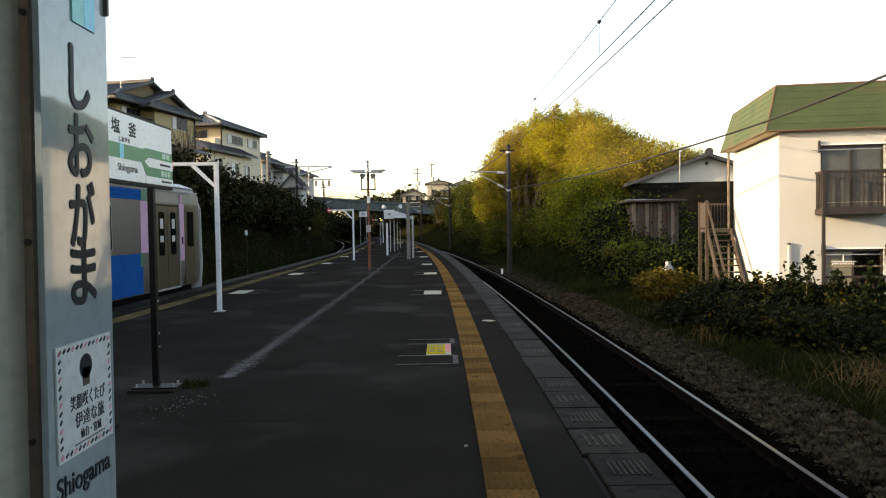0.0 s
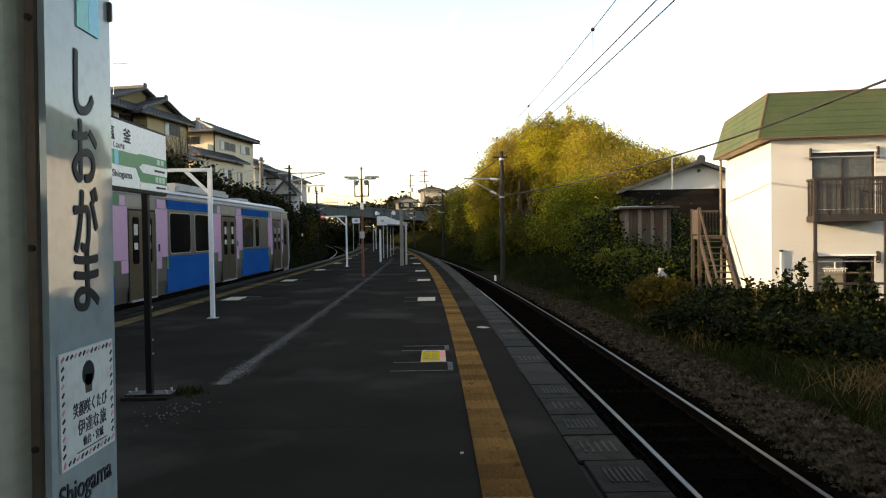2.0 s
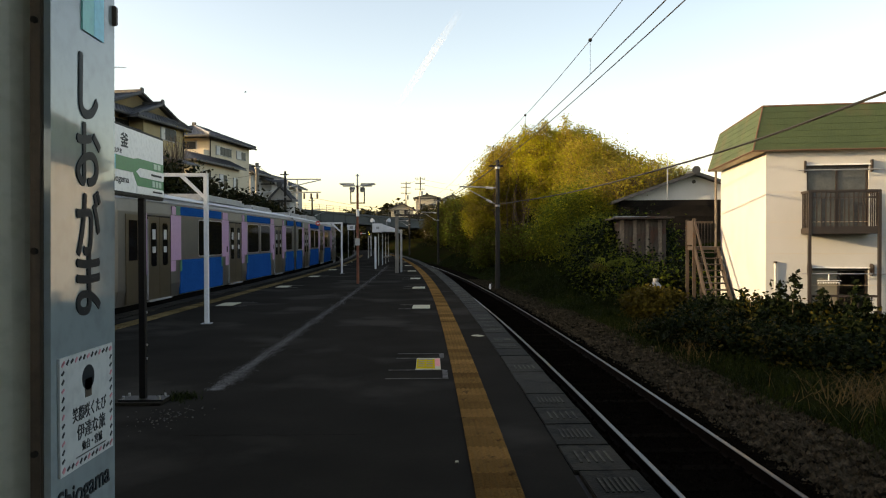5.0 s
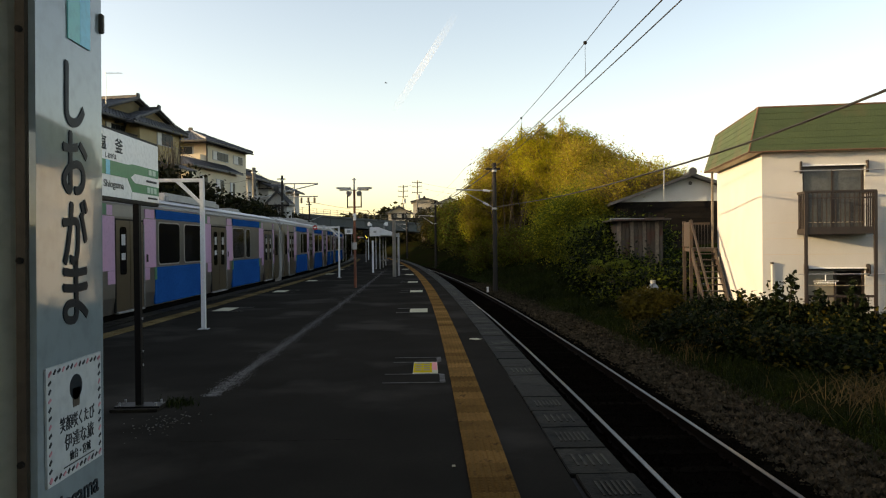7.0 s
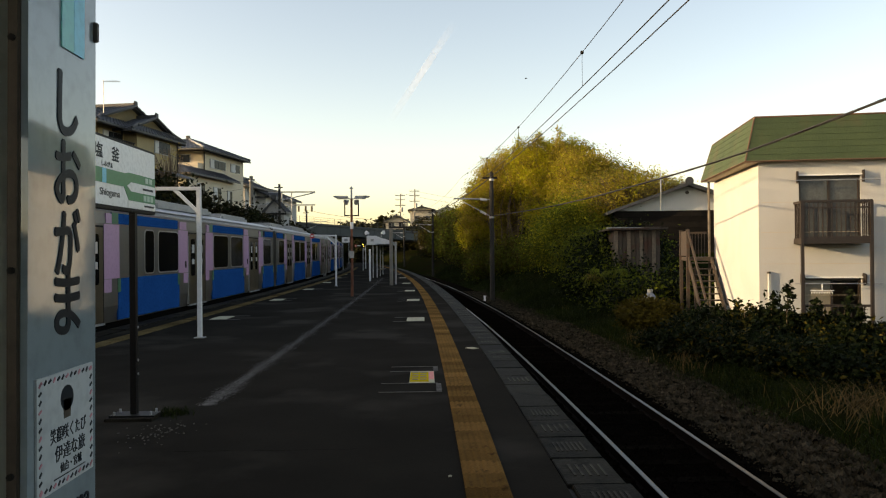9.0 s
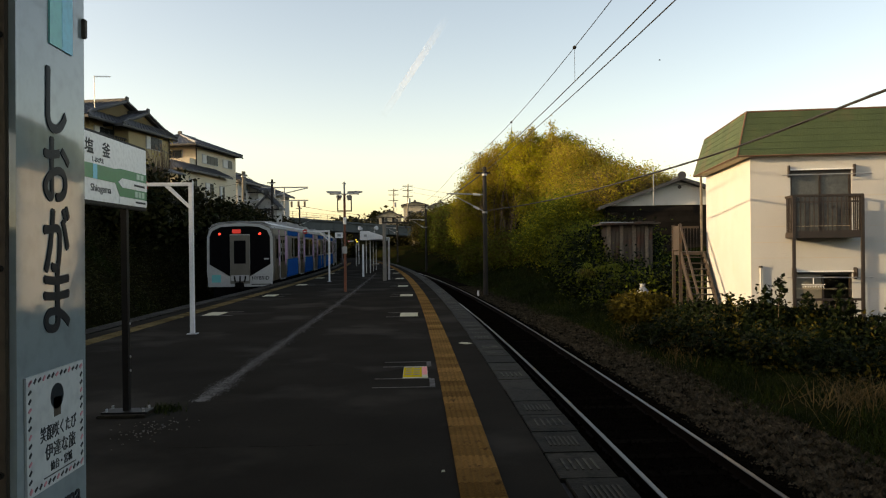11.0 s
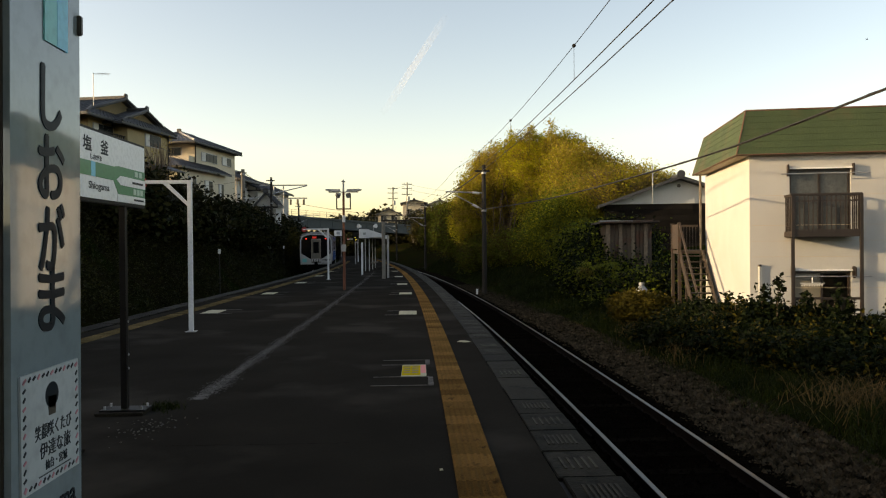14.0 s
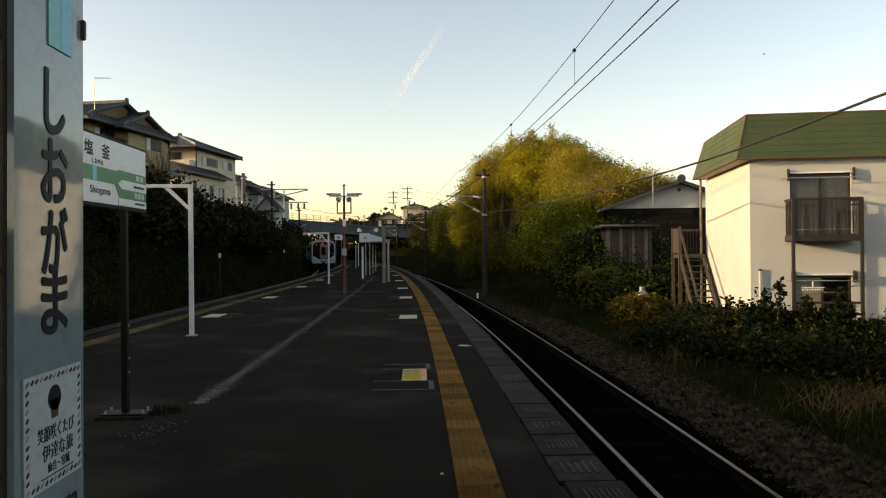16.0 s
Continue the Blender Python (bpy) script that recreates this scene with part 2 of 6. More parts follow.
TRAIN_GLASS = mat("black tinted train glass", (0.006, 0.006, 0.007), (0.004, 0.004, 0.005), 0.08, bump=0.0, spec=0.07)
UNDERCAR = mat("sooty underframe", (0.008, 0.0075, 0.007), (0.005, 0.005, 0.005), 0.8, spec=0.0)
RUBBER = mat("black rubber", (0.012, 0.012, 0.012), (0.009, 0.009, 0.009), 0.7, bump=0.0, spec=0.1)
TAIL_RED = glow("lit red tail lamp", (1.0, 0.04, 0.03), 1.6)
SIGN_RED = glow("lit red destination display", (0.6, 0.04, 0.03), 0.22)
SIGNAL_Y = glow("lit yellow signal", (1.0, 0.85, 0.1), 2.0)
LENS_OFF = mat("unlit lamp lens", (0.3, 0.3, 0.3), (0.25, 0.25, 0.25), 0.1, bump=0.0)
LAMP_GLASS = mat("frosted lamp cover", (0.72, 0.72, 0.68), (0.66, 0.66, 0.62), 0.3, bump=0.0)
BARK = mat("grey brown bark", (0.12, 0.08261, 0.05476), (0.072, 0.04959, 0.0337), 0.95, scale=6, fine=40, bump=0.6)
LEAF_YELLOW = leaf_mat("spring yellow green leaves", (0.19, 0.205, 0.016), (0.39, 0.35, 0.03), 0.45)
LEAF_AMBER = leaf_mat("amber spring leaves", (0.184, 0.1404, 0.0255), (0.3404, 0.2646, 0.051), 0.45)
LEAF_GREEN = leaf_mat("fresh green leaves", (0.06, 0.09, 0.012), (0.144, 0.168, 0.0192), 0.35)
# these two leaf colours are near black, with the bank's shade painted in
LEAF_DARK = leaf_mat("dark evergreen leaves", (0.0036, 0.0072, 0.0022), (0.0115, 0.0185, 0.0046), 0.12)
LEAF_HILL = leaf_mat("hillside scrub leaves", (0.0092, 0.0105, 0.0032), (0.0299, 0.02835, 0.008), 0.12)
LEAF_OLIVE = leaf_mat("olive shrub leaves", (0.05, 0.042, 0.008), (0.085, 0.068, 0.010), 0.2)
# blades darkened in colour to imitate the shaded verge
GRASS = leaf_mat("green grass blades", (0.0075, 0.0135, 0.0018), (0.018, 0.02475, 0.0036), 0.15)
STRAW = leaf_mat("dry straw stalks", (0.07, 0.046, 0.018), (0.17, 0.11, 0.045), 0.12)
CLOUD = mat("self lit white vapour", (0.72, 0.84, 1.0), (0.72, 0.84, 1.0), 1.0, bump=0.0, spec=0.0)
# emission stands in for sunlight scattered by the contrail, which is no lamp
CLOUD.node_tree.nodes["Principled BSDF"].inputs["Emission Color"].default_value = (0.8, 0.9, 1.0, 1)
CLOUD.node_tree.nodes["Principled BSDF"].inputs["Emission Strength"].default_value = 0.15
cn, cl = CLOUD.node_tree.nodes, CLOUD.node_tree.links
ctx, cnz, cmr, cgr, cmul = cn.new("ShaderNodeTexCoord"), cn.new("ShaderNodeTexNoise"), cn.new("ShaderNodeMapRange"), cn.new("ShaderNodeTexGradient"), cn.new("ShaderNodeMath")
cgr.gradient_type, cmul.operation = "SPHERICAL", "MULTIPLY"
cnz.inputs["Scale"].default_value = 1.1
cmr.inputs["From Min"].default_value, cmr.inputs["From Max"].default_value, cmr.inputs["To Max"].default_value = 0.0, 0.7, 0.5
cmr.inputs["To Min"].default_value = 0.4
cl.new(ctx.outputs["Object"], cnz.inputs["Vector"])
cl.new(ctx.outputs["Object"], cgr.inputs["Vector"])
cl.new(cnz.outputs["Fac"], cmr.inputs["Value"])
cl.new(cmr.outputs["Result"], cmul.inputs[0])
cl.new(cgr.outputs["Fac"], cmul.inputs[1])
cl.new(cmul.outputs[0], cn["Principled BSDF"].inputs["Alpha"])
# white paper dulled to the board's grey-blue
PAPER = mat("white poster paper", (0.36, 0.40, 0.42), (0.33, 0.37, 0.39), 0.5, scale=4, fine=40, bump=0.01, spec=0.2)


# ---- mesh helpers ----
def part(name, bm, material, parent=None, label=""):
    me = bpy.data.meshes.new(name)
    bm.to_mesh(me)
    bm.free()
    me.materials.append(material)
    ob = new(name, me)
    ob.parent = parent
    return tagged(ob, label)


def from_arrays(name, verts, faces, material, parent=None):
    me = bpy.data.meshes.new(name)
    me.from_pydata(verts.tolist() if hasattr(verts, "tolist") else verts, [], faces.tolist() if hasattr(faces, "tolist") else faces)
    me.materials.append(material)
    ob = new(name, me)
    ob.parent = parent
    return ob


def thing(name, m, label, category, group=""):
    ob = new(name)
    ob.empty_display_size = 0.1
    ob.matrix_world = m
    return tagged(ob, label, category, group)


def box(bm, x0, x1, y0, y1, z0, z1, bevel=0.0, m=None):
    r = bmesh.ops.create_cube(bm, size=1, matrix=Matrix.LocRotScale(((x0 + x1) / 2, (y0 + y1) / 2, (z0 + z1) / 2), None, (abs(x1 - x0), abs(y1 - y0), abs(z1 - z0))))
    vs = r["verts"]
    if bevel:
        es = list({e for v in vs for e in v.link_edges})
        r2 = bmesh.ops.bevel(bm, geom=es, offset=bevel, segments=2, affect="EDGES")
        vs = list({v for f in r2["faces"] for v in f.verts} | {v for v in vs if v.is_valid})
    if m:
        bmesh.ops.transform(bm, matrix=m, verts=vs)
    return bm


def rod(bm, a, b, r0, r1=None, n=10):
    a, b = Vector(a), Vector(b)
    d = b - a
    m = Matrix.Translation((a + b) / 2) @ d.to_track_quat("Z", "Y").to_matrix().to_4x4()
    bmesh.ops.create_cone(bm, cap_ends=True, segments=n, radius1=r0, radius2=r0 if r1 is None else r1, depth=d.length, matrix=m)
    return bm


def prism(bm, outline, m, depth):
    """A flat outline in its own plane, given thickness along its normal."""
    a = [bm.verts.new(m @ Vector((x, y, 0))) for x, y in outline]
    b = [bm.verts.new(m @ Vector((x, y, depth))) for x, y in outline]
    n = len(a)
    bm.faces.new(a[::-1])
    bm.faces.new(b)
    for i in range(n):
        bm.faces.new((a[i], a[(i + 1) % n], b[(i + 1) % n], b[i]))
    return bm


def B(*a, **k):
    return box(bmesh.new(), *a, **k)


def Rod(*a, **k):
    return rod(bmesh.new(), *a, **k)


def wire(name, pts, r, material, parent=None):
    """A round wire through points, five-sided."""
    pts = [Vector(p) for p in pts]
    vs, fs, k = [], [], 6
    for i, p in enumerate(pts):
        d = (pts[min(i + 1, len(pts) - 1)] - pts[max(i - 1, 0)]).normalized()
        s = d.cross(Vector((0, 0, 1)))
        s = s.normalized() if s.length > 1e-4 else Vector((1, 0, 0))
        u = s.cross(d)
        vs += [tuple(p + (s * math.cos(a) + u * math.sin(a)) * r) for a in (j * 2 * math.pi / k for j in range(k))]
    for i in range(len(pts) - 1):
        fs += [(i * k + j, i * k + (j + 1) % k, (i + 1) * k + (j + 1) % k, (i + 1) * k + j) for j in range(k)]
    fs += [tuple(range(k))[::-1], tuple(range((len(pts) - 1) * k, len(pts) * k))]
    return from_arrays(name, vs, fs, material, parent)


def sag(a, b, drop, n=14):
    a, b = Vector(a), Vector(b)
    return [a.lerp(b, i / n) - Vector((0, 0, 4 * drop * (i / n) * (1 - i / n))) for i in range(n + 1)]


def text(name, s, size, m, material, parent, width=None, depth=0.0015, label="", bold=0.012):
    """Lettering in the built-in font as a thin mesh, centred, squeezed to a width when one is given."""
    cu = bpy.data.curves.new(name, "FONT")
    cu.body, cu.size, cu.align_x, cu.align_y, cu.extrude = s, size, "CENTER", "CENTER", depth
    ob = bpy.data.objects.new(name, cu)
    scene.collection.objects.link(ob)
    me = bpy.data.meshes.new_from_object(ob.evaluated_get(bpy.context.evaluated_depsgraph_get()))
    bpy.data.objects.remove(ob)
    if me.vertices:
        xs = [v.co.x for v in me.vertices]
        ys = [v.co.y for v in me.vertices]
        k = width / (max(xs) - min(xs)) if width else 1.0
        me.transform(Matrix.Diagonal((k, 1, 1, 1)) @ Matrix.Translation((-(max(xs) + min(xs)) / 2, -(max(ys) + min(ys)) / 2, 0)))
    bm = bmesh.new()
    for i, (dx, dy) in enumerate(((0, 0), (1, 0), (-1, 0), (0, 1), (0, -1)) if bold else ((0, 0),)):
        lift = Matrix.Translation((dx * bold * size, dy * bold * size, i * 0.00015))
        me.transform(lift)
        bm.from_mesh(me)
        me.transform(lift.inverted())
    bm.to_mesh(me)
    bm.free()
    me.transform(m)
    me.materials.clear()
    me.materials.append(material)
    o = new(name, me)
    o.parent = parent
    return tagged(o, label)


# ---- the lines of the place: both tracks bend to the left ----
def bend(y, y0, r):
    d = max(0.0, min(y, 120.0) - y0)
    return -d * d / (2 * r) - max(0.0, y - 120.0) * (120.0 - y0) / r


def right_bend(y):
    return bend(y, 4.0, 560.0)


def left_bend(y):
    return 0.010 * (y - 22.0) + bend(y, 26.0, 470.0)


def platform_bend(y):
    return 0.010 * (y - 22.0) + bend(y, 26.0, 560.0)


RAIL_Z = -0.85
BED_Z = -1.05
TRACK_R, TRACK_L = 2.86, -8.11
EDGE_R, EDGE_L = 1.30, -6.55


def smooth(a, b, x):
    t = max(0.0, min(1.0, (x - a) / (b - a)))
    return t * t * (3 - 2 * t)


def terrain(x, y):
    u, v = x - right_bend(y), x - left_bend(y)
    z = BED_Z - 0.12
    if u > 4.6:
        z += 0.25 * smooth(4.6, 6.5, u) - 0.25 * smooth(7.0, 9.0, u) * (1 - smooth(24, 32, y))
        z += smooth(24, 40, y) * (1.9 * smooth(5.2, 11, u) + 1.4 * smooth(10, 24, u))
        z += 5.0 * smooth(30, 120, u)
    if v < -10.0:
        z += 4.4 * smooth(-10.2, -15.0, v) + 1.2 * smooth(-15, -24, v) + 4.0 * smooth(-24, -70, v)
    far = smooth(110, 260, y)
    z += far * 3.0 * (1 - smooth(-14, -6, v) * (1 - smooth(5, 14, u)))
    z += 0.10 * noise.noise(Vector((x * 0.5, y * 0.5, 0))) * (1.0 if (u > 5 or v < -10.5) else 0.3)
    return z


def axis(parts):
    return sorted({round(a + (b - a) * i / n, 4) for a, b, n in parts for i in range(n + 1)})


gx = axis([(-2500, -300, 8), (-300, -60, 16), (-60, -26, 17), (-26, 26, 104), (26, 60, 17), (60, 300, 16), (300, 2500, 8)])
gy = axis([(-400, -30, 10), (-30, 80, 110), (80, 160, 40), (160, 400, 16), (400, 3000, 10)])
gv = [(x, y, terrain(x, y)) for y in gy for x in gx]
nx = len(gx)
gf = [(j * nx + i, j * nx + i + 1, (j + 1) * nx + i + 1, (j + 1) * nx + i) for j in range(len(gy) - 1) for i in range(nx - 1)]
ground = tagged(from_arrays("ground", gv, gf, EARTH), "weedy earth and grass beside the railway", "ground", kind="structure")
for p in ground.data.polygons:
    p.use_smooth = True


def strip(name, ys, left, right, z0, z1, material, parent=None):
    """A long bent slab between two edge lines."""
    vs, fs = [], []
    for y in ys:
        a, b = left(y), right(y)
        vs += [(a, y, z0), (a, y, z1), (b, y, z1), (b, y, z0)]
    for i in range(len(ys) - 1):
        for k in range(4):
            fs.append((i * 4 + k, i * 4 + (k + 1) % 4, i * 4 + 4 + (k + 1) % 4, i * 4 + 4 + k))
    n = (len(ys) - 1) * 4
    fs += [(0, 1, 2, 3), (n + 3, n + 2, n + 1, n)]
    return from_arrays(name, vs, fs, material, parent)


PY = [-14 + i * 2.0 for i in range(63)]
platform = strip("platform", PY, lambda y: EDGE_L + 0.02 + platform_bend(y), lambda y: EDGE_R - 0.02 + right_bend(y), BED_Z - 0.3, -0.03, ASPHALT_SIDE)
tagged(platform, "island platform of dark asphalt with concrete sides", "platform", kind="structure")
strip("platform_surface", PY, lambda y: EDGE_L + 0.5 + platform_bend(y), lambda y: EDGE_R - 0.405 + right_bend(y), -0.028, 0.0, ASPHALT, platform)

# track beds and rails
TY = [-20 + i * 2.0 for i in range(86)]
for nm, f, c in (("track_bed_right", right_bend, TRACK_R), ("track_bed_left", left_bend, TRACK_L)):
    tagged(strip(nm, TY, lambda y: c + f(y) - 1.38, lambda y: c + f(y) + 1.05, BED_Z - 0.3, BED_Z + 0.06, TRACKBED), "ballast between the rails, coloured near black for shade", "track bed", kind="structure")
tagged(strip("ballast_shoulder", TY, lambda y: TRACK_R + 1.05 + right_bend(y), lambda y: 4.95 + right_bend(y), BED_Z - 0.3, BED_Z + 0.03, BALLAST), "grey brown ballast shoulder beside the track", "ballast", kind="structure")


def swept(name, prof, f, c, material, parent):
    n = len(prof)
    vs, fs = [], []
    for y in TY:
        vs += [(c + f(y) + a, y, RAIL_Z - 0.15 + b) for a, b in prof]
    for i in range(len(TY) - 1):
        fs += [(i * n + k, i * n + (k + 1) % n, (i + 1) * n + (k + 1) % n, (i + 1) * n + k) for k in range(n)]
    return from_arrays(name, vs, fs, material, parent)


def rail(f, c):
    r = thing("rail", Matrix.Identity(4), "steel railway rail with a polished head and rusty sides", "rail", "rails")
    swept("web", [(-0.06, 0.0), (-0.012, 0.03), (-0.012, 0.10), (-0.029, 0.115), (-0.029, 0.142), (0.029, 0.142), (0.029, 0.115), (0.012, 0.10), (0.012, 0.03), (0.06, 0.0)], f, c, RAIL_SIDE, r)
    tagged(swept("head", [(-0.0265, 0.143), (-0.0265, 0.148), (-0.02, 0.15), (0.02, 0.15), (0.0265, 0.148), (0.0265, 0.143)], f, c, RAIL_TOP, r), "polished rail head")


for f, c in ((right_bend, TRACK_R), (left_bend, TRACK_L)):
    rail(f, c - 0.566)
    rail(f, c + 0.566)


# ---- the departing train: four cars in two pairs ----
HALF, WIDE = 9.68, 1.475
DOORS = ((1.8, 3.22), (8.5, 9.97), (15.2, 16.62))
WINDOWS = ((5.4, 6.0), (6.25, 7.68), (10.8, 12.42), (12.75, 14.26), (17.45, 18.78))


def outline(y):
    """Half of the body's section, from the sill over the roof."""
    return [(WIDE - 0.06, 0.95), (WIDE, 1.3), (WIDE, 3.05), (WIDE - 0.03, 3.32), (WIDE - 0.16, 3.46), (WIDE - 0.55, 3.58), (0.0, 3.63)]


def train_car(label, lit):
    """Local: y ahead, cab at the front end, rail head at z 0."""
    car = thing("train_car", Matrix.Identity(4), label, "train car", "cars of the train")
    half = outline(0)
    ring = half + [(-x, z) for x, z in half[-2::-1]]
    n = len(ring)
    bm = bmesh.new()
    rows = []
    for y, k, dz in ((-HALF, 1.0, 0), (HALF - 0.9, 1.0, 0), (HALF - 0.25, 0.985, -0.01), (HALF - 0.06, 0.95, -0.04)):
        rows.append([bm.verts.new((x * k, y, z + (dz if z > 2 else 0))) for x, z in ring])
    for a, b in zip(rows, rows[1:]):
        for i in range(n - 1):
            bm.faces.new((a[i], a[i + 1], b[i + 1], b[i]))
        bm.faces.new((a[n - 1], a[0], b[0], b[n - 1]))
    bm.faces.new(rows[0])
    bm.faces.new(rows[-1][::-1])
    bmesh.ops.recalc_face_normals(bm, faces=bm.faces)
    part("body", bm, STAINLESS, car, "brushed stainless steel body")
    # roof skin and equipment
    bm = bmesh.new()
    top = [(WIDE - 0.14, 3.468), (WIDE - 0.5, 3.60), (0, 3.65), (-WIDE + 0.5, 3.60), (-WIDE + 0.14, 3.468)]
    for (xa, za), (xb, zb) in zip(top, top[1:]):
        bm.faces.new([bm.verts.new(v) for v in ((xa, -HALF, za), (xa, HALF - 0.3, za), (xb, HALF - 0.3, zb), (xb, -HALF, zb))])
    r = bmesh.ops.extrude_face_region(bm, geom=list(bm.faces))
    bmesh.ops.translate(bm, vec=(0, 0, 0.02), verts=[v for v in r["geom"] if isinstance(v, bmesh.types.BMVert)])
    part("roof_skin", bm, TRAIN_ROOF, car)
    for y0, y1, w, h in ((-2.6, 2.2, 1.0, 3.86), (-7.6, -4.2, 0.9, 3.82), (4.6, 6.0, 0.75, 3.78)):
        part("roof_unit", B(-w, w, y0, y1, 3.55, h, bevel=0.09), GALV, car, "grey roof equipment casing")
        for i in range(6):
            part("grille_bar", B(-w + 0.15, w - 0.15, y0 + 0.3 + i * 0.12, y0 + 0.34 + i * 0.12, h - 0.01, h + 0.015), UNDERCAR, car)
    part("underframe", B(-1.3, 1.3, -HALF + 0.3, HALF - 0.5, 0.30, 0.955), UNDERCAR, car, "sooty underframe equipment")
    for y in (-6.9, -4.8, 4.8, 6.9):
        for x in (-0.566, 0.566):
            part("wheel", Rod((x - 0.06, y, 0.43), (x + 0.06, y, 0.43), 0.43, n=20), UNDERCAR, car)
    for s in (-1, 1):
        def panel(name, d0, d1, z0, z1, m, out=0.008, label="", bevel=0.0, parent=None):
            x0, x1 = s * (WIDE - 0.03), s * (WIDE + out)
            return part(name, box(bmesh.new(), min(x0, x1), max(x0, x1), HALF - d1, HALF - d0, z0, z1, bevel), m, parent or car, label)

        def rounded(name, d0, d1, z0, z1, m, out, r, parent, label=""):
            """A plate with rounded corners on the car's side."""
            ya, yb = HALF - d1, HALF - d0
            pts = []
            for cy, cz, a0 in ((yb - r, z1 - r, 0), (ya + r, z1 - r, 90), (ya + r, z0 + r, 180), (yb - r, z0 + r, 270)):
                pts += [(cy + r * math.cos(radians(a0 + k * 22.5)), cz + r * math.sin(radians(a0 + k * 22.5))) for k in range(5)]
            bm = bmesh.new()
            inner = [bm.verts.new((s * (WIDE - 0.02), y, z)) for y, z in pts]
            outer = [bm.verts.new((s * (WIDE + out), y, z)) for y, z in pts]
            bm.faces.new(outer)
            for k in range(len(pts)):
                bm.faces.new((inner[k - 1], inner[k], outer[k], outer[k - 1]))
            bmesh.ops.recalc_face_normals(bm, faces=bm.faces)
            return part(name, bm, m, parent, label)

        for d0, d1 in ((3.95, 7.75), (10.7, 14.48), (17.36, 19.35)):
            panel("lower_band", d0, d1, 0.985, 1.88, TRAIN_BLUE, label="bright blue lower band")
            panel("upper_band", d0 - 0.3, d1 - 0.1, 3.06, 3.29, TRAIN_BLUE, label="bright blue upper band")
            for a, b in ((d0 - 0.02, d0 + 0.13), (d1 - 0.13, min(d1 + 0.02, 19.34))):
                panel("corner_mark", a, b, 1.58, 1.88, TRAIN_GREEN, 0.011, "green corner patch of the blue band")
            panel("corner_mark", d0 - 0.3, d0 + 0.02, 3.06, 3.29, TRAIN_GREEN, 0.011)
        for d0, d1 in DOORS:
            for a, b in ((d0 - 0.8, d0 - 0.06), (d1 + 0.06, d1 + 0.8)):
                a = max(a, 1.4)
                inner = (b - 0.34, b) if b < d1 else (a, a + 0.34)
                panel("side_film", a, b, 1.885, 3.04, TRAIN_PINK, label="lilac pink panel beside the door")
                panel("upper_film", a + 0.1, b - 0.1, 3.06, 3.27, TRAIN_PINK)
                panel("lower_film", inner[0], inner[1], 1.60, 1.875, TRAIN_PINK)
            panel("door_frame", d0 - 0.05, d1 + 0.05, 0.97, 3.0, RUBBER, 0.004)
            mid = (d0 + d1) / 2
            for a, b in ((d0, mid - 0.012), (mid + 0.012, d1)):
                leaf = panel("door_leaf", a, b, 0.99, 2.96, DOOR_STEEL, 0.010, "bronze tinted sliding door leaf")
                w0, w1 = a + 0.18, b - 0.18
                rounded("door_pane", w0, w1, 1.78, 2.82, TRAIN_GLASS, 0.014, 0.07, leaf)
                panel("sticker", w0 + 0.07, w1 - 0.07, 2.42, 2.66, TRAIN_WHITE, 0.017, parent=leaf)
                panel("sticker", w0 + 0.07, w1 - 0.07, 2.10, 2.25, TRAIN_WHITE, 0.017, parent=leaf)
            panel("grab_rail", d0 - 0.055, d0 - 0.03, 1.0, 2.9, GALV, 0.03)
            panel("threshold", d0, d1, 0.945, 0.985, GALV, 0.05)
            panel("door_button", d0 - 0.3, d0 - 0.2, 2.02, 2.2, RUBBER, 0.016)
        for d0, d1 in WINDOWS:
            w = rounded("window", d0, d1, 1.93, 2.99, WINDOW_RIM, 0.012, 0.13, car, "dark tinted window with a bright frame")
            rounded("pane", d0 + 0.03, d1 - 0.03, 1.96, 2.96, TRAIN_GLASS, 0.016, 0.11, w)
        panel("vent_grille", 17.2, 17.7, 3.08, 3.28, RUBBER, 0.01)
        panel("cab_door", 0.6, 1.36, 0.99, 2.98, DOOR_STEEL, 0.008, "narrow cab door")
        panel("cab_pane", 0.74, 1.2, 1.95, 2.85, TRAIN_GLASS, 0.012)
        panel("gutter", 0.4, 19.4, 3.335, 3.37, TRAIN_ROOF, 0.02)
    part("gangway", B(-0.6, 0.6, -HALF - 0.12, -HALF, 1.0, 3.1), RUBBER, car, "black gangway bellows")
    for s in (-1, 1):
        part("end_flap", B(s * 1.18 - 0.14, s * 1.18 + 0.14, -HALF - 0.1, -HALF, 1.0, 3.2), RUBBER, car)
    # cab face: white surround, black mask, centre door, lamps
    F = HALF - 0.055
    up = pose(0, F, 0, 90, 0, 180)
    shape = [(-1.40, 0.72), (-1.46, 1.4), (-1.44, 2.95), (-1.30, 3.32), (-0.9, 3.50), (0, 3.56), (0.9, 3.50), (1.30, 3.32), (1.44, 2.95), (1.46, 1.4), (1.40, 0.72)]
    part("front_surround", prism(bmesh.new(), shape, up, 0.05), TRAIN_WHITE, car, "white front surround")
    up2 = pose(0, F + 0.05, 0, 90, 0, 180)
    for s in (-1, 1):
        mask = [(s * 0.44, 1.18), (s * 1.34, 1.72), (s * 1.33, 2.95), (s * 1.2, 3.22), (s * 0.85, 3.38), (s * 0.44, 3.42)]
        part("windscreen", prism(bmesh.new(), mask if s > 0 else mask[::-1], up2, 0.012), TRAIN_GLASS, car, "black curved windscreen")
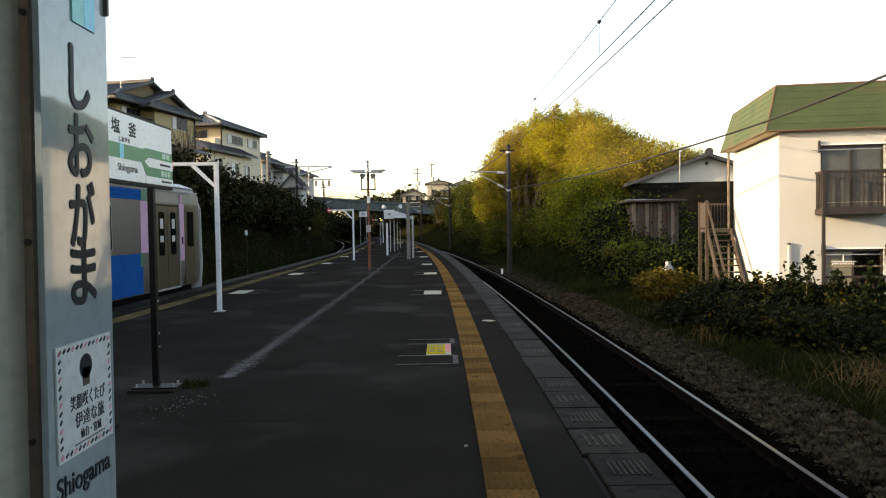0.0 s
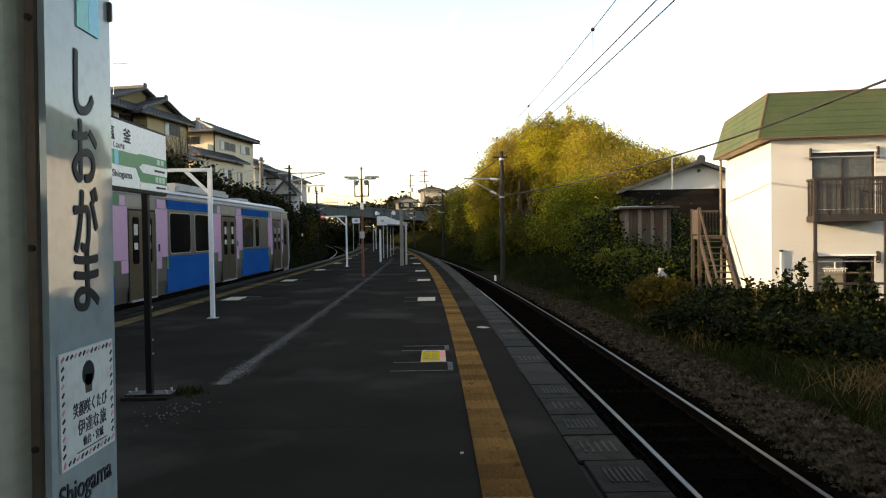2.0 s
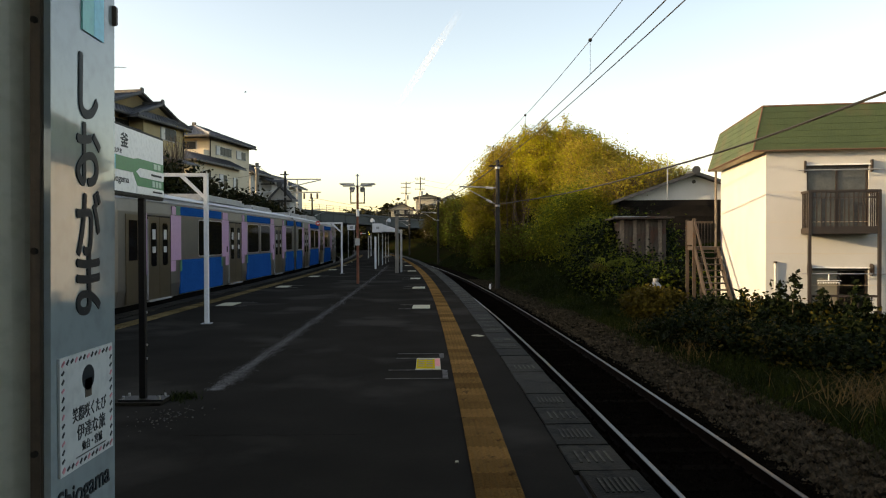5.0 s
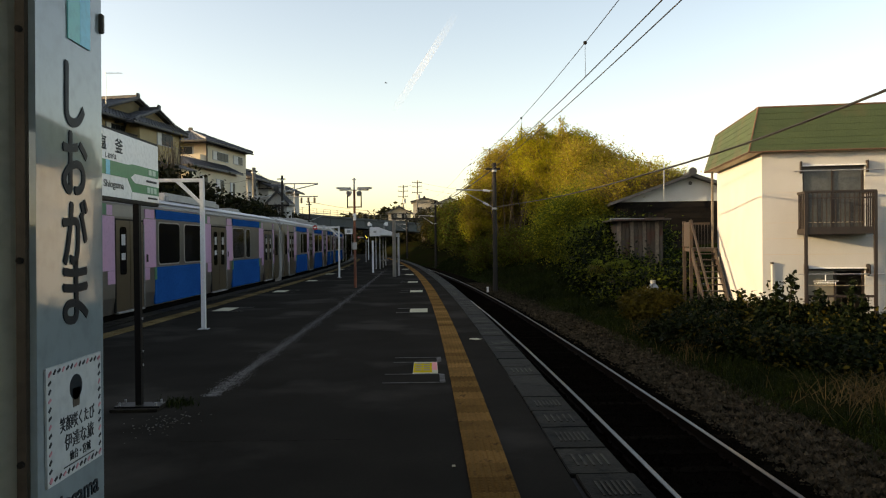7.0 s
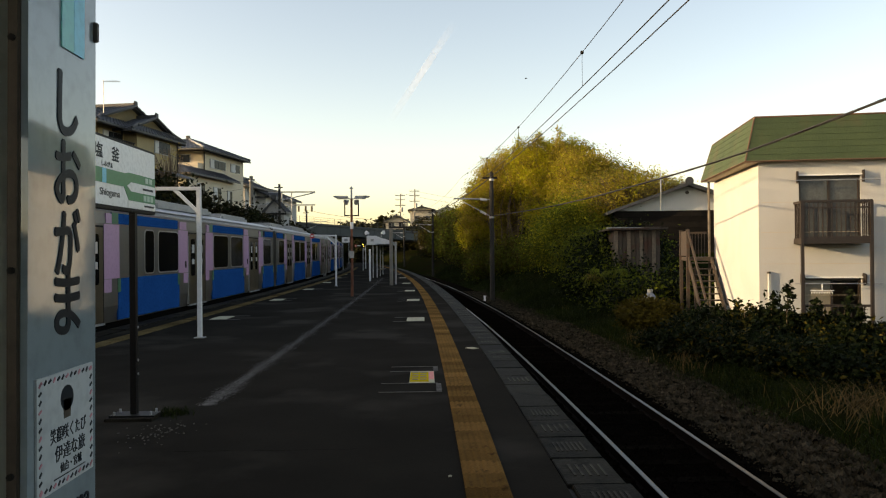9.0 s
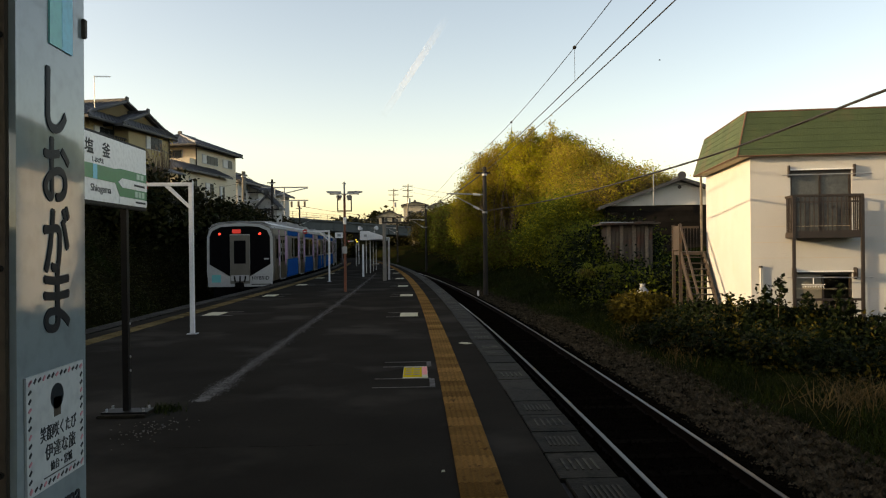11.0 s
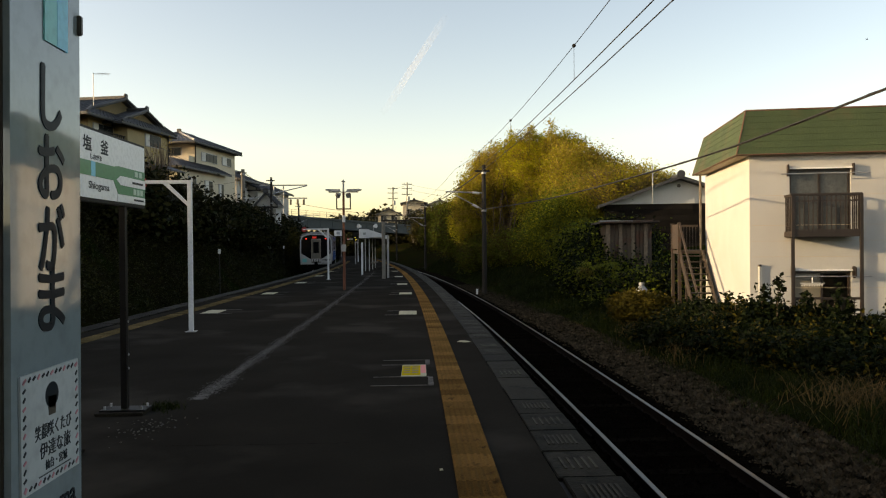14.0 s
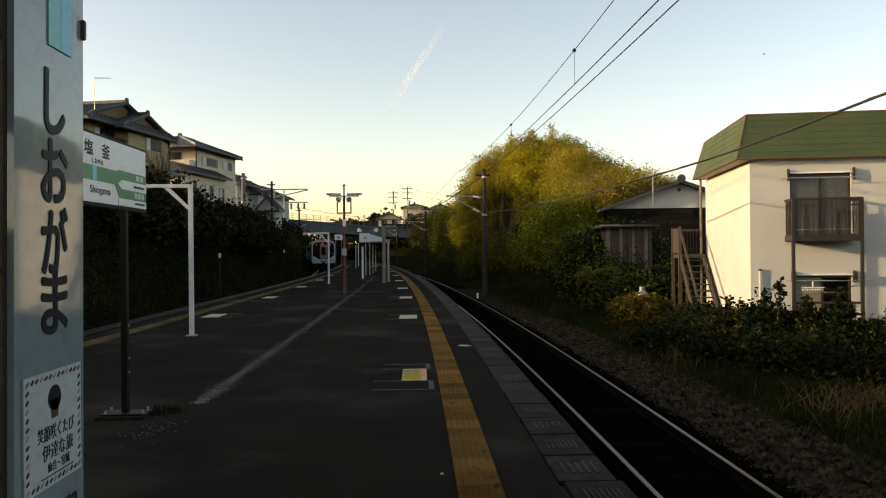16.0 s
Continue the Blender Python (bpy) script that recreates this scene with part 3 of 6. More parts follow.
        part("tail_lamp", Rod((s * 0.88, F + 0.05, 3.08), (s * 0.88, F + 0.085, 3.08), 0.05, n=14), TAIL_RED if lit else LENS_OFF, car, "red tail lamp" if lit else "unlit lamp")
    part("lamp_band", prism(bmesh.new(), [(-0.44, 3.06), (0.44, 3.06), (0.44, 3.42), (-0.44, 3.42)], up2, 0.012), TRAIN_GLASS, car)
    part("destination_display", B(-0.05, 0.33, F + 0.06, F + 0.07, 3.10, 3.28), SIGN_RED if lit else RUBBER, car, "lit red destination display" if lit else "")
    cd = part("front_door", B(-0.43, 0.43, F + 0.03, F + 0.09, 0.85, 3.02, bevel=0.02), STAINLESS, car, "grey gangway door in the cab front")
    part("door_pane", B(-0.26, 0.26, F + 0.085, F + 0.096, 1.75, 2.78, bevel=0.01), TRAIN_GLASS, cd)
    part("buffer_hose_panel", B(-0.4, 0.4, F + 0.085, F + 0.11, 0.98, 1.24, bevel=0.02), TRAIN_WHITE, cd)
    for s in (-0.25, 0.0, 0.25):
        part("hose", Rod((s, F + 0.1, 1.2), (s * 0.8, F + 0.14, 0.92), 0.035, n=8), RUBBER, cd)
    part("coupler", B(-0.16, 0.16, F, F + 0.45, 0.62, 0.92, bevel=0.03), UNDERCAR, car, "dark coupler")
    part("front_skirt", B(-1.2, 1.2, F - 0.2, F + 0.03, 0.2, 0.72, bevel=0.04), UNDERCAR, car)
    part("blue_emblem", B(0.85, 1.25, F + 0.05, F + 0.062, 0.92, 1.26), TEAL, car, "teal square emblem")
    text("front_lettering", "HYBRID", 0.23, pose(-0.90, F + 0.054, 1.10, 90, 0, 180), INK, car, width=0.74, depth=0.004)
    part("maker_mark", B(-1.26, -1.06, F + 0.063, F + 0.068, 1.92, 1.99), TRAIN_WHITE, car)
    part("lower_line", B(-1.36, -0.5, F + 0.051, F + 0.058, 0.80, 0.84), RUBBER, car)
    return car


CARS = [train_car("stainless diesel railcar with blue and pink panels, cab leading", False),
        train_car("stainless diesel railcar with blue and pink panels, cab coupled behind", False),
        train_car("stainless diesel railcar with blue and pink panels, cab coupled ahead", False),
        train_car("last stainless railcar with white cab front and red tail lamps", True)]
PITCH = 19.6


def front_at(t):
    """Distance of the train's nose along the line."""
    return 20.15 + 5.72 * t + 0.2313 * t * t


def car_pose(t, i):
    s = front_at(t) - HALF - 0.05 - i * PITCH - 0.17 * (i % 2)
    a, b = s - 6.8, s + 6.8
    yaw = math.atan2(left_bend(b) - left_bend(a), b - a)
    x = TRACK_L + (left_bend(a) + left_bend(b)) / 2
    return pose(x, s, RAIL_Z, 0, 0, -math.degrees(yaw) + (180 if i % 2 else 0))


# ---- station column with its name board ----
column = thing("station_column", pose(-0.90, 1.46, 0), "pale green painted steel column with rust spots", "column")
part("shaft", Rod((0, 0, 0), (0, 0, 3.64), 0.165, n=48), PALE_GREEN, column)
part("base_plate", B(-0.26, 0.26, -0.26, 0.26, 0, 0.02, bevel=0.004), PALE_GREEN, column)
for p in column.children[0].data.polygons:
    p.use_smooth = len(p.vertices) == 4
board = thing("station_name_board", pose(-0.7, 1.395, 1.5, -1.0), "tall glossy white name board with dark lettering on the column", "sign")
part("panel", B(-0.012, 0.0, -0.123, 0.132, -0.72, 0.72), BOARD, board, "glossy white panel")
part("frame_edge", B(-0.034, -0.013, -0.128, 0.136, -0.73, 0.73, bevel=0.003), DARK_FRAME, board, "tarnished brown frame")
for z in (0.42, 0.02, -0.33):
    part("bolt", Rod((-0.024, -0.128, z), (-0.024, -0.134, z), 0.006, n=8), RUBBER, board)
face = pose(0.0005, 0, 0, 90, 0, 90)
for s, z in (("し", 0.335), ("お", 0.205), ("が", 0.075), ("ま", -0.04)):
    text("letter", s, 0.140, pose(0.0008, 0.015, z, 90, 0, 90), INK, board, depth=0.0008, width=0.094 if s != "し" else 0.074, bold=0.022)
text("roman_lettering", "Shiogama", 0.056, pose(0.0008, 0.002, -0.435, 90, 0, 90), INK, board, width=0.205, depth=0.0008)
part("tape", B(0.0, 0.003, -0.012, 0.075, 0.44, 0.66), TEAL, board, "teal stripe tape")
part("tape_half", B(0.0, 0.0035, 0.034, 0.076, 0.44, 0.66), SIGN_CYAN, board)
part("hook", B(-0.004, 0.008, 0.12, 0.132, 0.49, 0.53, bevel=0.002), DARK_FRAME, board)
poster = thing("poster", pose(-0.699, 1.395, 1.225), "square white paper poster with a dashed border on the board", "poster")
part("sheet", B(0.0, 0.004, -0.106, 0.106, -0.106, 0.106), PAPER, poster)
for i in range(13):
    q = -0.094 + i * 0.0157
    for k, (a, b) in enumerate(((q, 0.096), (q, -0.096), (0.096, q), (-0.096, q))):
        d = 0.0052
        bm = B(0.0042, 0.0052, -d, d, -0.0022, 0.0022)
        bmesh.ops.transform(bm, matrix=pose(0, a, b, 45 if (i + k) % 2 else 30), verts=bm.verts)
        part("border_dash", bm, INK if i % 3 else PINK_PRINT, poster)
text("slogan", "笑顔咲くたび", 0.030, pose(0.0045, 0.006, -0.006, 90, 0, 90), INK, poster, width=0.135, depth=0.0006, bold=0)
text("slogan", "伊達な旅", 0.032, pose(0.0045, 0.012, -0.041, 90, 0, 90), INK, poster, width=0.115, depth=0.0006, bold=0)
text("slogan", "仙台・宮城", 0.02, pose(0.0045, 0.014, -0.070, 90, 0, 90), INK, poster, width=0.082, depth=0.0006, bold=0)
part("fine_print", B(0.0042, 0.005, -0.05, 0.07, -0.087, -0.085), INK, poster)
part("printed_badge", Rod((0.0042, 0.0, 0.055), (0.005, 0.0, 0.055), 0.024, n=20), INK, poster, "dark round printed shape")
part("printed_badge", prism(bmesh.new(), [(-0.012, 0.0), (0.012, 0.0), (0.015, 0.035), (-0.015, 0.035)], pose(0.0042, 0, 0.018, 90, 0, 90), 0.0008), DARK_FRAME, poster)

# added out of view: a plain canopy above the eye, carried by the column, that shades the near platform, and a plain
# block closing the view back
canopy = tagged(part("canopy", prism(bmesh.new(), [(-6.3, 3.75), (-2.4, 3.55), (1.2, 3.75), (1.2, 3.95), (-2.4, 3.75), (-6.3, 3.95)], pose(0, 4.2, 0, 90, 0, 0), 17.0), OLD_WOOD), "added unseen canopy above the eye, shading the near platform", "canopy", kind="structure")
back = tagged(part("station_block", B(-6.2, 1.0, -19, -13.6, -1.3, 6.5), GREY_WALL), "added unseen plain grey block closing the platform end", "building", kind="structure")

# ---- platform name sign on black posts ----
sign = thing("platform_name_sign", pose(-2.74, 6.62, 0), "white and green station sign on two black posts", "sign")
part("case", B(-0.07, -0.004, -1.37, 0.79, 1.94, 2.57, bevel=0.008), BLACK_STEEL, sign, "black sign case")
part("face", B(-0.02, 0.0, -1.345, 0.765, 1.975, 2.545), SIGN_WHITE, sign, "white printed face")
GR = [(-1.345, 2.16), (0.02, 2.16), (0.12, 2.045), (0.765, 2.045), (0.765, 2.30), (0.13, 2.30), (0.03, 2.285), (-1.345, 2.285)]
part("green_band", prism(bmesh.new(), GR, pose(0.0, 0, 0, 90, 0, 90), 0.003), SIGN_GREEN, sign, "green direction band")
part("white_arrow", prism(bmesh.new(), [(0.08, 2.175), (0.17, 2.13), (0.765, 2.13), (0.765, 2.215), (0.17, 2.215)], pose(0.003, 0, 0, 90, 0, 90), 0.003), SIGN_WHITE, sign)
part("route_mark", B(0.0, 0.0045, -0.43, -0.35, 2.16, 2.285), SIGN_CYAN, sign, "light blue route mark")
part("lower_white", B(0.0, 0.0045, 0.10, 0.765, 1.98, 2.04), SIGN_WHITE, sign)
for ch, y in (("塩", -0.49), ("釜", -0.16)):
    text("station_name", ch, 0.135, pose(0.001, y, 2.43, 90, 0, 90), INK, sign, width=0.155, depth=0.001, bold=0.02)
text("station_reading", "しおがま", 0.05, pose(0.001, -0.325, 2.325, 90, 0, 90), INK, sign, width=0.215, depth=0.001)
text("station_roman", "Shiogama", 0.085, pose(0.001, -0.27, 2.075, 90, 0, 90), INK, sign, width=0.40, depth=0.001)
for y0, y1, z0, z1, m in ((0.50, 0.575, 2.235, 2.285, PALE_INK), (0.60, 0.675, 2.235, 2.285, PALE_INK), (0.44, 0.70, 2.162, 2.182, INK), (0.46, 0.525, 2.06, 2.115, PALE_INK), (0.545, 0.61, 2.06, 2.115, PALE_INK), (0.63, 0.695, 2.06, 2.115, PALE_INK), (0.48, 0.72, 2.003, 2.02, INK)):
    part("writing_bar", B(0.0, 0.008, y0, y1, z0, z1), m, sign)
for y in (0.32, -1.15):
    pst = part("post", B(-0.068, -0.012, y - 0.028, y + 0.028, 0.045, 1.95), BLACK_STEEL, sign, "black square post")
    part("foot_plate", B(-0.26, 0.18, y - 0.16, y + 0.16, 0.0, 0.03, bevel=0.006), SLAB, sign)
    part("foot_rim", B(-0.24, 0.18, y - 0.10, y + 0.10, 0.03, 0.045), BLACK_STEEL, sign)
    for a, b in ((-0.2, -0.07), (0.14, -0.07), (-0.2, 0.07), (0.14, 0.07)):
        part("anchor_bolt", Rod((a, y + b, 0.04), (a, y + b, 0.075), 0.012, n=8), GALV, sign)
    for z in (0.42, 0.55, 0.86):
        part("rivet", Rod((-0.006, y, z), (0.002, y, z), 0.012, n=8), GALV, sign)


# ---- white gallows posts with round red plates ----
def gallows(x, y, h, arm, yaw=0.0):
    g = thing("white_post", pose(x, y, 0, 0, 0, yaw), "white steel gallows post carrying a round red plate", "post", "gallows posts on the platform")
    part("upright", B(-0.038, 0.038, -0.038, 0.038, 0.01, h, bevel=0.006), WHITE_STEEL, g)
    part("arm", B(-arm, 0.038, -0.03, 0.03, h, h + 0.065, bevel=0.006), WHITE_STEEL, g)
    bm = bmesh.new()
    prism(bm, [(-0.40, 0), (-0.36, 0), (0, -0.36), (0, -0.43), (-0.46, 0)], pose(-0.02, 0.02, h, 90, 0, 0), 0.04)
    part("brace", bm, WHITE_STEEL, g)
    part("base_plate", B(-0.09, 0.09, -0.09, 0.09, 0, 0.012), GALV, g)
    pl = part("plate", Rod((-arm - 0.09, -0.012, h + 0.02), (-arm - 0.09, 0.012, h + 0.02), 0.115, n=24), RED, g, "round red plate")
    part("plate_mark", B(-arm - 0.15, -arm - 0.03, -0.02, -0.013, h - 0.005, h + 0.045), SIGN_WHITE, pl)
    return g


gallows(-4.19, 13.5, 2.72, 0.80)
gallows(-4.15, 33.6, 2.30, 1.0)
gallows(-5.75, 69.5, 2.15, 0.85)

# ---- rusty lamp post with twin lamp heads ----
lamp = thing("platform_lamp", pose(-2.62, 25.7, 0), "rusty lamp post with twin lamp heads and horn speakers", "lamp post")
part("pole", Rod((0, 0, 0), (0, 0, 3.45), 0.05, 0.04, n=14), RUST_POLE, lamp, "rusty orange pole with peeling paint")
part("top_pole", Rod((0, 0, 3.45), (0, 0, 3.88), 0.035, 0.03, n=10), GALV, lamp)
part("finial", Rod((0, 0, 3.80), (0, 0, 3.83), 0.07, n=10), GALV, lamp)
part("white_band", Rod((0, 0, 2.38), (0, 0, 2.62), 0.056, n=14), WHITE_STEEL, lamp, "white band round the pole")
for s in (-1, 1):
    part("arm", Rod((0, 0, 3.42), (s * 0.22, 0, 3.50), 0.02, n=8), GALV, lamp)
    bm = bmesh.new()
    prism(bm, [(0.12, -0.03), (0.60, 0.02), (0.64, 0.06), (0.55, 0.08), (0.12, 0.07)], pose(0, 0.11, 3.47, 90, 0, 0), 0.22)
    if s < 0:
        bmesh.ops.scale(bm, vec=(-1, 1, 1), verts=bm.verts)
        bmesh.ops.reverse_faces(bm, faces=bm.faces)
    hd = part("lamp_head", bm, GALV, lamp, "pale street lamp head")
    part("cover", B(s * 0.34 - 0.18, s * 0.34 + 0.18, -0.08, 0.08, 3.43, 3.47, bevel=0.01), LAMP_GLASS, hd)
    part("speaker", Rod((s * 0.10, -0.02, 3.38), (s * 0.19, -0.13, 3.31), 0.03, 0.105, n=16), GALV, lamp, "grey horn speaker")
    part("bracket", Rod((0, 0, 2.85), (s * 0.24, 0, 2.85), 0.022, n=8), DARK_POLE, lamp)
    part("bracket", Rod((s * 0.24, 0, 2.83), (s * 0.24, 0, 3.30), 0.022, n=8), DARK_POLE, lamp)
part("junction_box", B(-0.08, 0.08, -0.13, -0.05, 1.35, 1.6, bevel=0.01), GALV, lamp)

# ---- columns and small shelter farther along ----
cols = thing("grey_column", pose(-1.62, 33.9, 0), "tall grey concrete column with a long top bracket", "column")
part("shaft", Rod((0, 0, 0), (0, 0, 2.66), 0.085, n=16), CONCRETE_POLE, cols)
part("bracket", B(-0.1, 1.2, -0.04, 0.04, 2.66, 2.74, bevel=0.008), DARK_POLE, cols)
part("hanger", B(0.98, 1.04, -0.03, 0.03, 2.42, 2.66), DARK_POLE, cols)
col2 = thing("grey_post", pose(-1.46, 34.9, 0), "slim grey steel post beside the concrete column", "post")
part("shaft", Rod((0, 0, 0), (0, 0, 2.05), 0.05, n=12), GALV, col2)
shel = thing("platform_shelter", pose(-3.45, 46.0, 0), "small platform shelter with a white sloping roof", "shelter")
part("roof", prism(bmesh.new(), [(-0.1, 2.06), (-0.1, 2.52), (0.5, 2.50), (1.38, 2.20), (1.38, 2.03)], pose(0, 6.0, 0, 90, 0, 0), 8.0), WHITE_STEEL, shel, "white sloping roof")
part("fascia", B(-0.12, 0.5, -2.1, -2.01, 2.0, 2.54, bevel=0.01), WHITE_STEEL, shel, "white square fascia box")
part("fascia_mark", B(0.12, 0.3, -2.115, -2.1, 2.2, 2.34), GALV, shel)
for x, y in ((0.22, -1.6), (0.46, -1.6), (0.46, 1.5), (0.46, 4.5), (1.1, 4.5)):
    part("post", B(x - 0.03, x + 0.03, y - 0.03, y + 0.03, 0, 2.1), GALV, shel, "grey post")
part("bench", B(0.35, 0.7, 1.0, 4.0, 0.40, 0.46), OLD_WOOD, shel)
for x in (0.0, 0.75):
    part("speaker", Rod((x, -1.9, 2.70), (x + (0.16 if x else -0.16), -2.05, 2.74), 0.05, 0.13, n=14), WHITE_STEEL, shel, "white horn speaker")
    part("speaker_stem", Rod((x, -1.9, 2.45), (x, -1.9, 2.70), 0.025, n=6), GALV, shel)
wl = thing("white_post_plain", pose(-3.0, 38.9, 0), "plain white painted steel post", "post")
part("shaft", B(-0.05, 0.05, -0.05, 0.05, 0, 1.72, bevel=0.008), WHITE_STEEL, wl)
sig = thing("railway_signal", pose(-5.35, 62.0, 0), "black railway signal head showing a yellow lamp", "signal")
part("mast", Rod((0, 0, 0), (0, 0, 2.1), 0.05, n=10), GALV, sig)
part("head", B(-0.2, 0.2, -0.1, 0.1, 1.9, 2.7, bevel=0.03), BLACK_STEEL, sig)
for dx, z in ((0.0, 2.22), (0.08, 2.06)):
    part("lens", Rod((dx, -0.1, z), (dx, -0.13, z), 0.035, n=14), SIGNAL_Y, sig, "lit yellow lens")

# ---- ground stickers and worn paint on the platform ----
st = thing("ground_sticker", pose(-0.09, 9.0, 0.0), "yellow and pink boarding sticker on the asphalt", "floor sticker", "boarding stickers")
part("sheet", B(-0.135, 0.165, -0.44, 0.42, 0.002, 0.005), PLATE_W, st)
part("yellow_field", B(-0.13, 0.095, -0.36, 0.34, 0.005, 0.007), PLATE_Y, st)
part("pink_field", B(0.098, 0.16, -0.20, 0.36, 0.005, 0.007), PLATE_P, st)
for i in range(4):
    for a, b in ((-0.11, -0.03), (-0.01, 0.07)):
        part("writing_bar", B(a, b, -0.22 + i * 0.16, -0.17 + i * 0.16, 0.007, 0.009), INK, st)
for x0, x1, y0, y1 in ((-0.40, 0.22, 0.78, 0.81), (-0.40, 0.2, 0.40, 0.43), (-0.46, 0.2, -0.45, -0.42), (-0.46, 0.24, -0.98, -0.95), (0.16, 0.22, 0.44, 0.80), (0.18, 0.24, -0.95, -0.46)):
    part("corner_line", B(x0, x1, y0, y1, 0.002, 0.005), PAINT_OLD, st, "worn white corner line")
for x, y in ((-0.26, 16.7), (-0.43, 23.4), (-0.66, 29.0), (-0.98, 36.0), (-1.4, 43.5), (-1.95, 51.0), (-4.92, 17.6), (-4.93, 24.2), (-5.0, 31.0), (-5.15, 37.8), (-5.4, 44.5), (-5.75, 51.0)):
    q = thing("ground_sticker", pose(x, y, 0.0), "pale cream boarding sticker on the asphalt", "floor sticker", "boarding stickers")
    part("sheet", B(-0.2, 0.2, -0.42, 0.42, 0.002, 0.006), PLATE_W, q)
    for a in (-0.5, 0.5):
        part("corner_line", B(-0.5 if x > -3 else -0.2, 0.2 if x > -3 else 0.55, a - 0.03, a + 0.03, 0.002, 0.005), PAINT_OLD, q)
rng = random.Random(5)
lane = thing("worn_line", pose(0, 0, 0.0), "wide worn white line along the platform", "painted line")
bm = bmesh.new()
for i in range(27000):
    y = 7.5 + 36 * (i / 27000) ** 1.4 + rng.uniform(-0.05, 0.05)
    x = -2.26 + 0.004 * (y - 8) + right_bend(y) * 0.35 + rng.gauss(0, 0.06) * (0.6 + 0.5 * math.sin(y * 1.7) ** 2)
    s = rng.uniform(0.003, 0.010)
    k = rng.randint(5, 7)
    bm.faces.new([bm.verts.new((x + s * math.cos(a) * rng.uniform(0.5, 1), y + 1.6 * s * math.sin(a) * rng.uniform(0.6, 1.2), 0.0025 + 0.0000001 * i)) for a in (j * 2 * math.pi / k for j in range(k))])
tagged(part("worn_paint", bm, PAINT_OLD, lane), kind="stuff")
grit = thing("loose_grit", pose(-2.36, 6.4, 0.0), "pale loose grit beside the foot of the sign", "grit")
bm = bmesh.new()
for i in range(90):
    x, y, s = rng.gauss(0, 0.12), rng.gauss(0, 0.2), rng.uniform(0.002, 0.007)
    box(bm, x - s, x + s, y - s, y + s * 0.8, 0.0, s * 0.9, m=None)
tagged(part("gravel", bm, PAINT_OLD, grit), kind="stuff")
seam = thing("asphalt_crack", pose(0, 0, 0.0), "thin dark crack across the worn asphalt", "crack")
bm = bmesh.new()
px, py = -2.0, 5.75
for i in range(26):
    qx, qy = px + 0.055, py + rng.uniform(-0.012, 0.016)
    w = rng.uniform(0.001, 0.0035)
    bm.faces.new([bm.verts.new(v) for v in ((px, py - w, 0.002), (qx, qy - w, 0.002), (qx, qy + w, 0.002), (px, py + w, 0.002))])
    px, py = qx, qy
part("crack", bm, TRACKBED, seam)
litter = thing("paper_scrap", pose(0.70, 11.6, 0.0), "small white paper scrap lying on the asphalt", "litter")
part("sheet", prism(bmesh.new(), [(-0.10, -0.05), (0.02, -0.12), (0.12, 0.0), (0.03, 0.10), (-0.06, 0.06)], pose(0, 0, 0.004, 0, 3, 0), 0.004), PLATE_W, litter)
litter2 = thing("paper_scrap", pose(0.135, 5.0, 0.0), "tiny white scrap lying on the asphalt", "litter")
part("sheet", prism(bmesh.new(), [(-0.012, -0.015), (0.014, -0.01), (0.01, 0.02), (-0.01, 0.014)], pose(0, 0, 0.003, 0, 0, 0), 0.006), PLATE_W, litter2)

# ---- apartment house beyond the track ----
house = thing("apartment_house", pose(8.47, 18.3, 0, 0, 0, -10), "two storey cream stucco house with a green mansard roof", "house")
GZ = -1.75


def wall_with_holes(x0, x1, z0, z1, holes, y0, y1):
    bm = bmesh.new()
    xs = sorted({x0, x1, *[h[0] for h in holes], *[h[1] for h in holes]})
    for a, b in zip(xs, xs[1:]):
        cuts = sorted((h[2], h[3]) for h in holes if h[0] <= a and h[1] >= b)
        z = z0
        for c0, c1 in cuts + [(z1, z1)]:
            if c0 - z > 1e-4:
                box(bm, a, b, y0, y1, z, c0)
            z = c1
    bmesh.ops.remove_doubles(bm, verts=bm.verts, dist=1e-4)
    return bm


HO = ((0.97, 2.42, 1.66, 3.38), (1.05, 2.42, -1.25, 0.80), (4.4, 5.9, 1.66, 3.38), (4.4, 5.9, -1.25, 0.80))
part("front_wall", wall_with_holes(0, 7.0, GZ, 3.80, HO, 0, 0.16), STUCCO, house, "cream stucco front wall")
part("side_wall", B(0, 0.16, 0.16, 4.95, GZ, 3.80), STUCCO, house, "sunlit cream stucco side wall")
part("back_wall", B(0.16, 7.0, 5.94, 4.95, GZ, 3.80), STUCCO, house)
part("far_wall", B(6.84, 7.0, 0.16, 4.79, GZ, 3.80), STUCCO, house)
part("inner_floor", B(0.16, 6.84, 0.16, 4.79, 0.95, 1.15), OLD_WOOD, house)
part("soffit", B(-0.32, 7.3, -0.16, 5.3, 3.74, 3.80), EAVE, house, "beige soffit board")
for i, z in enumerate((-0.40, 0.37, 1.16, 1.56, 1.96, 2.72)):
    part("joint_line", B(0.05, 7.0, -0.002, 0.004, z, z + 0.008), EAVE, house)
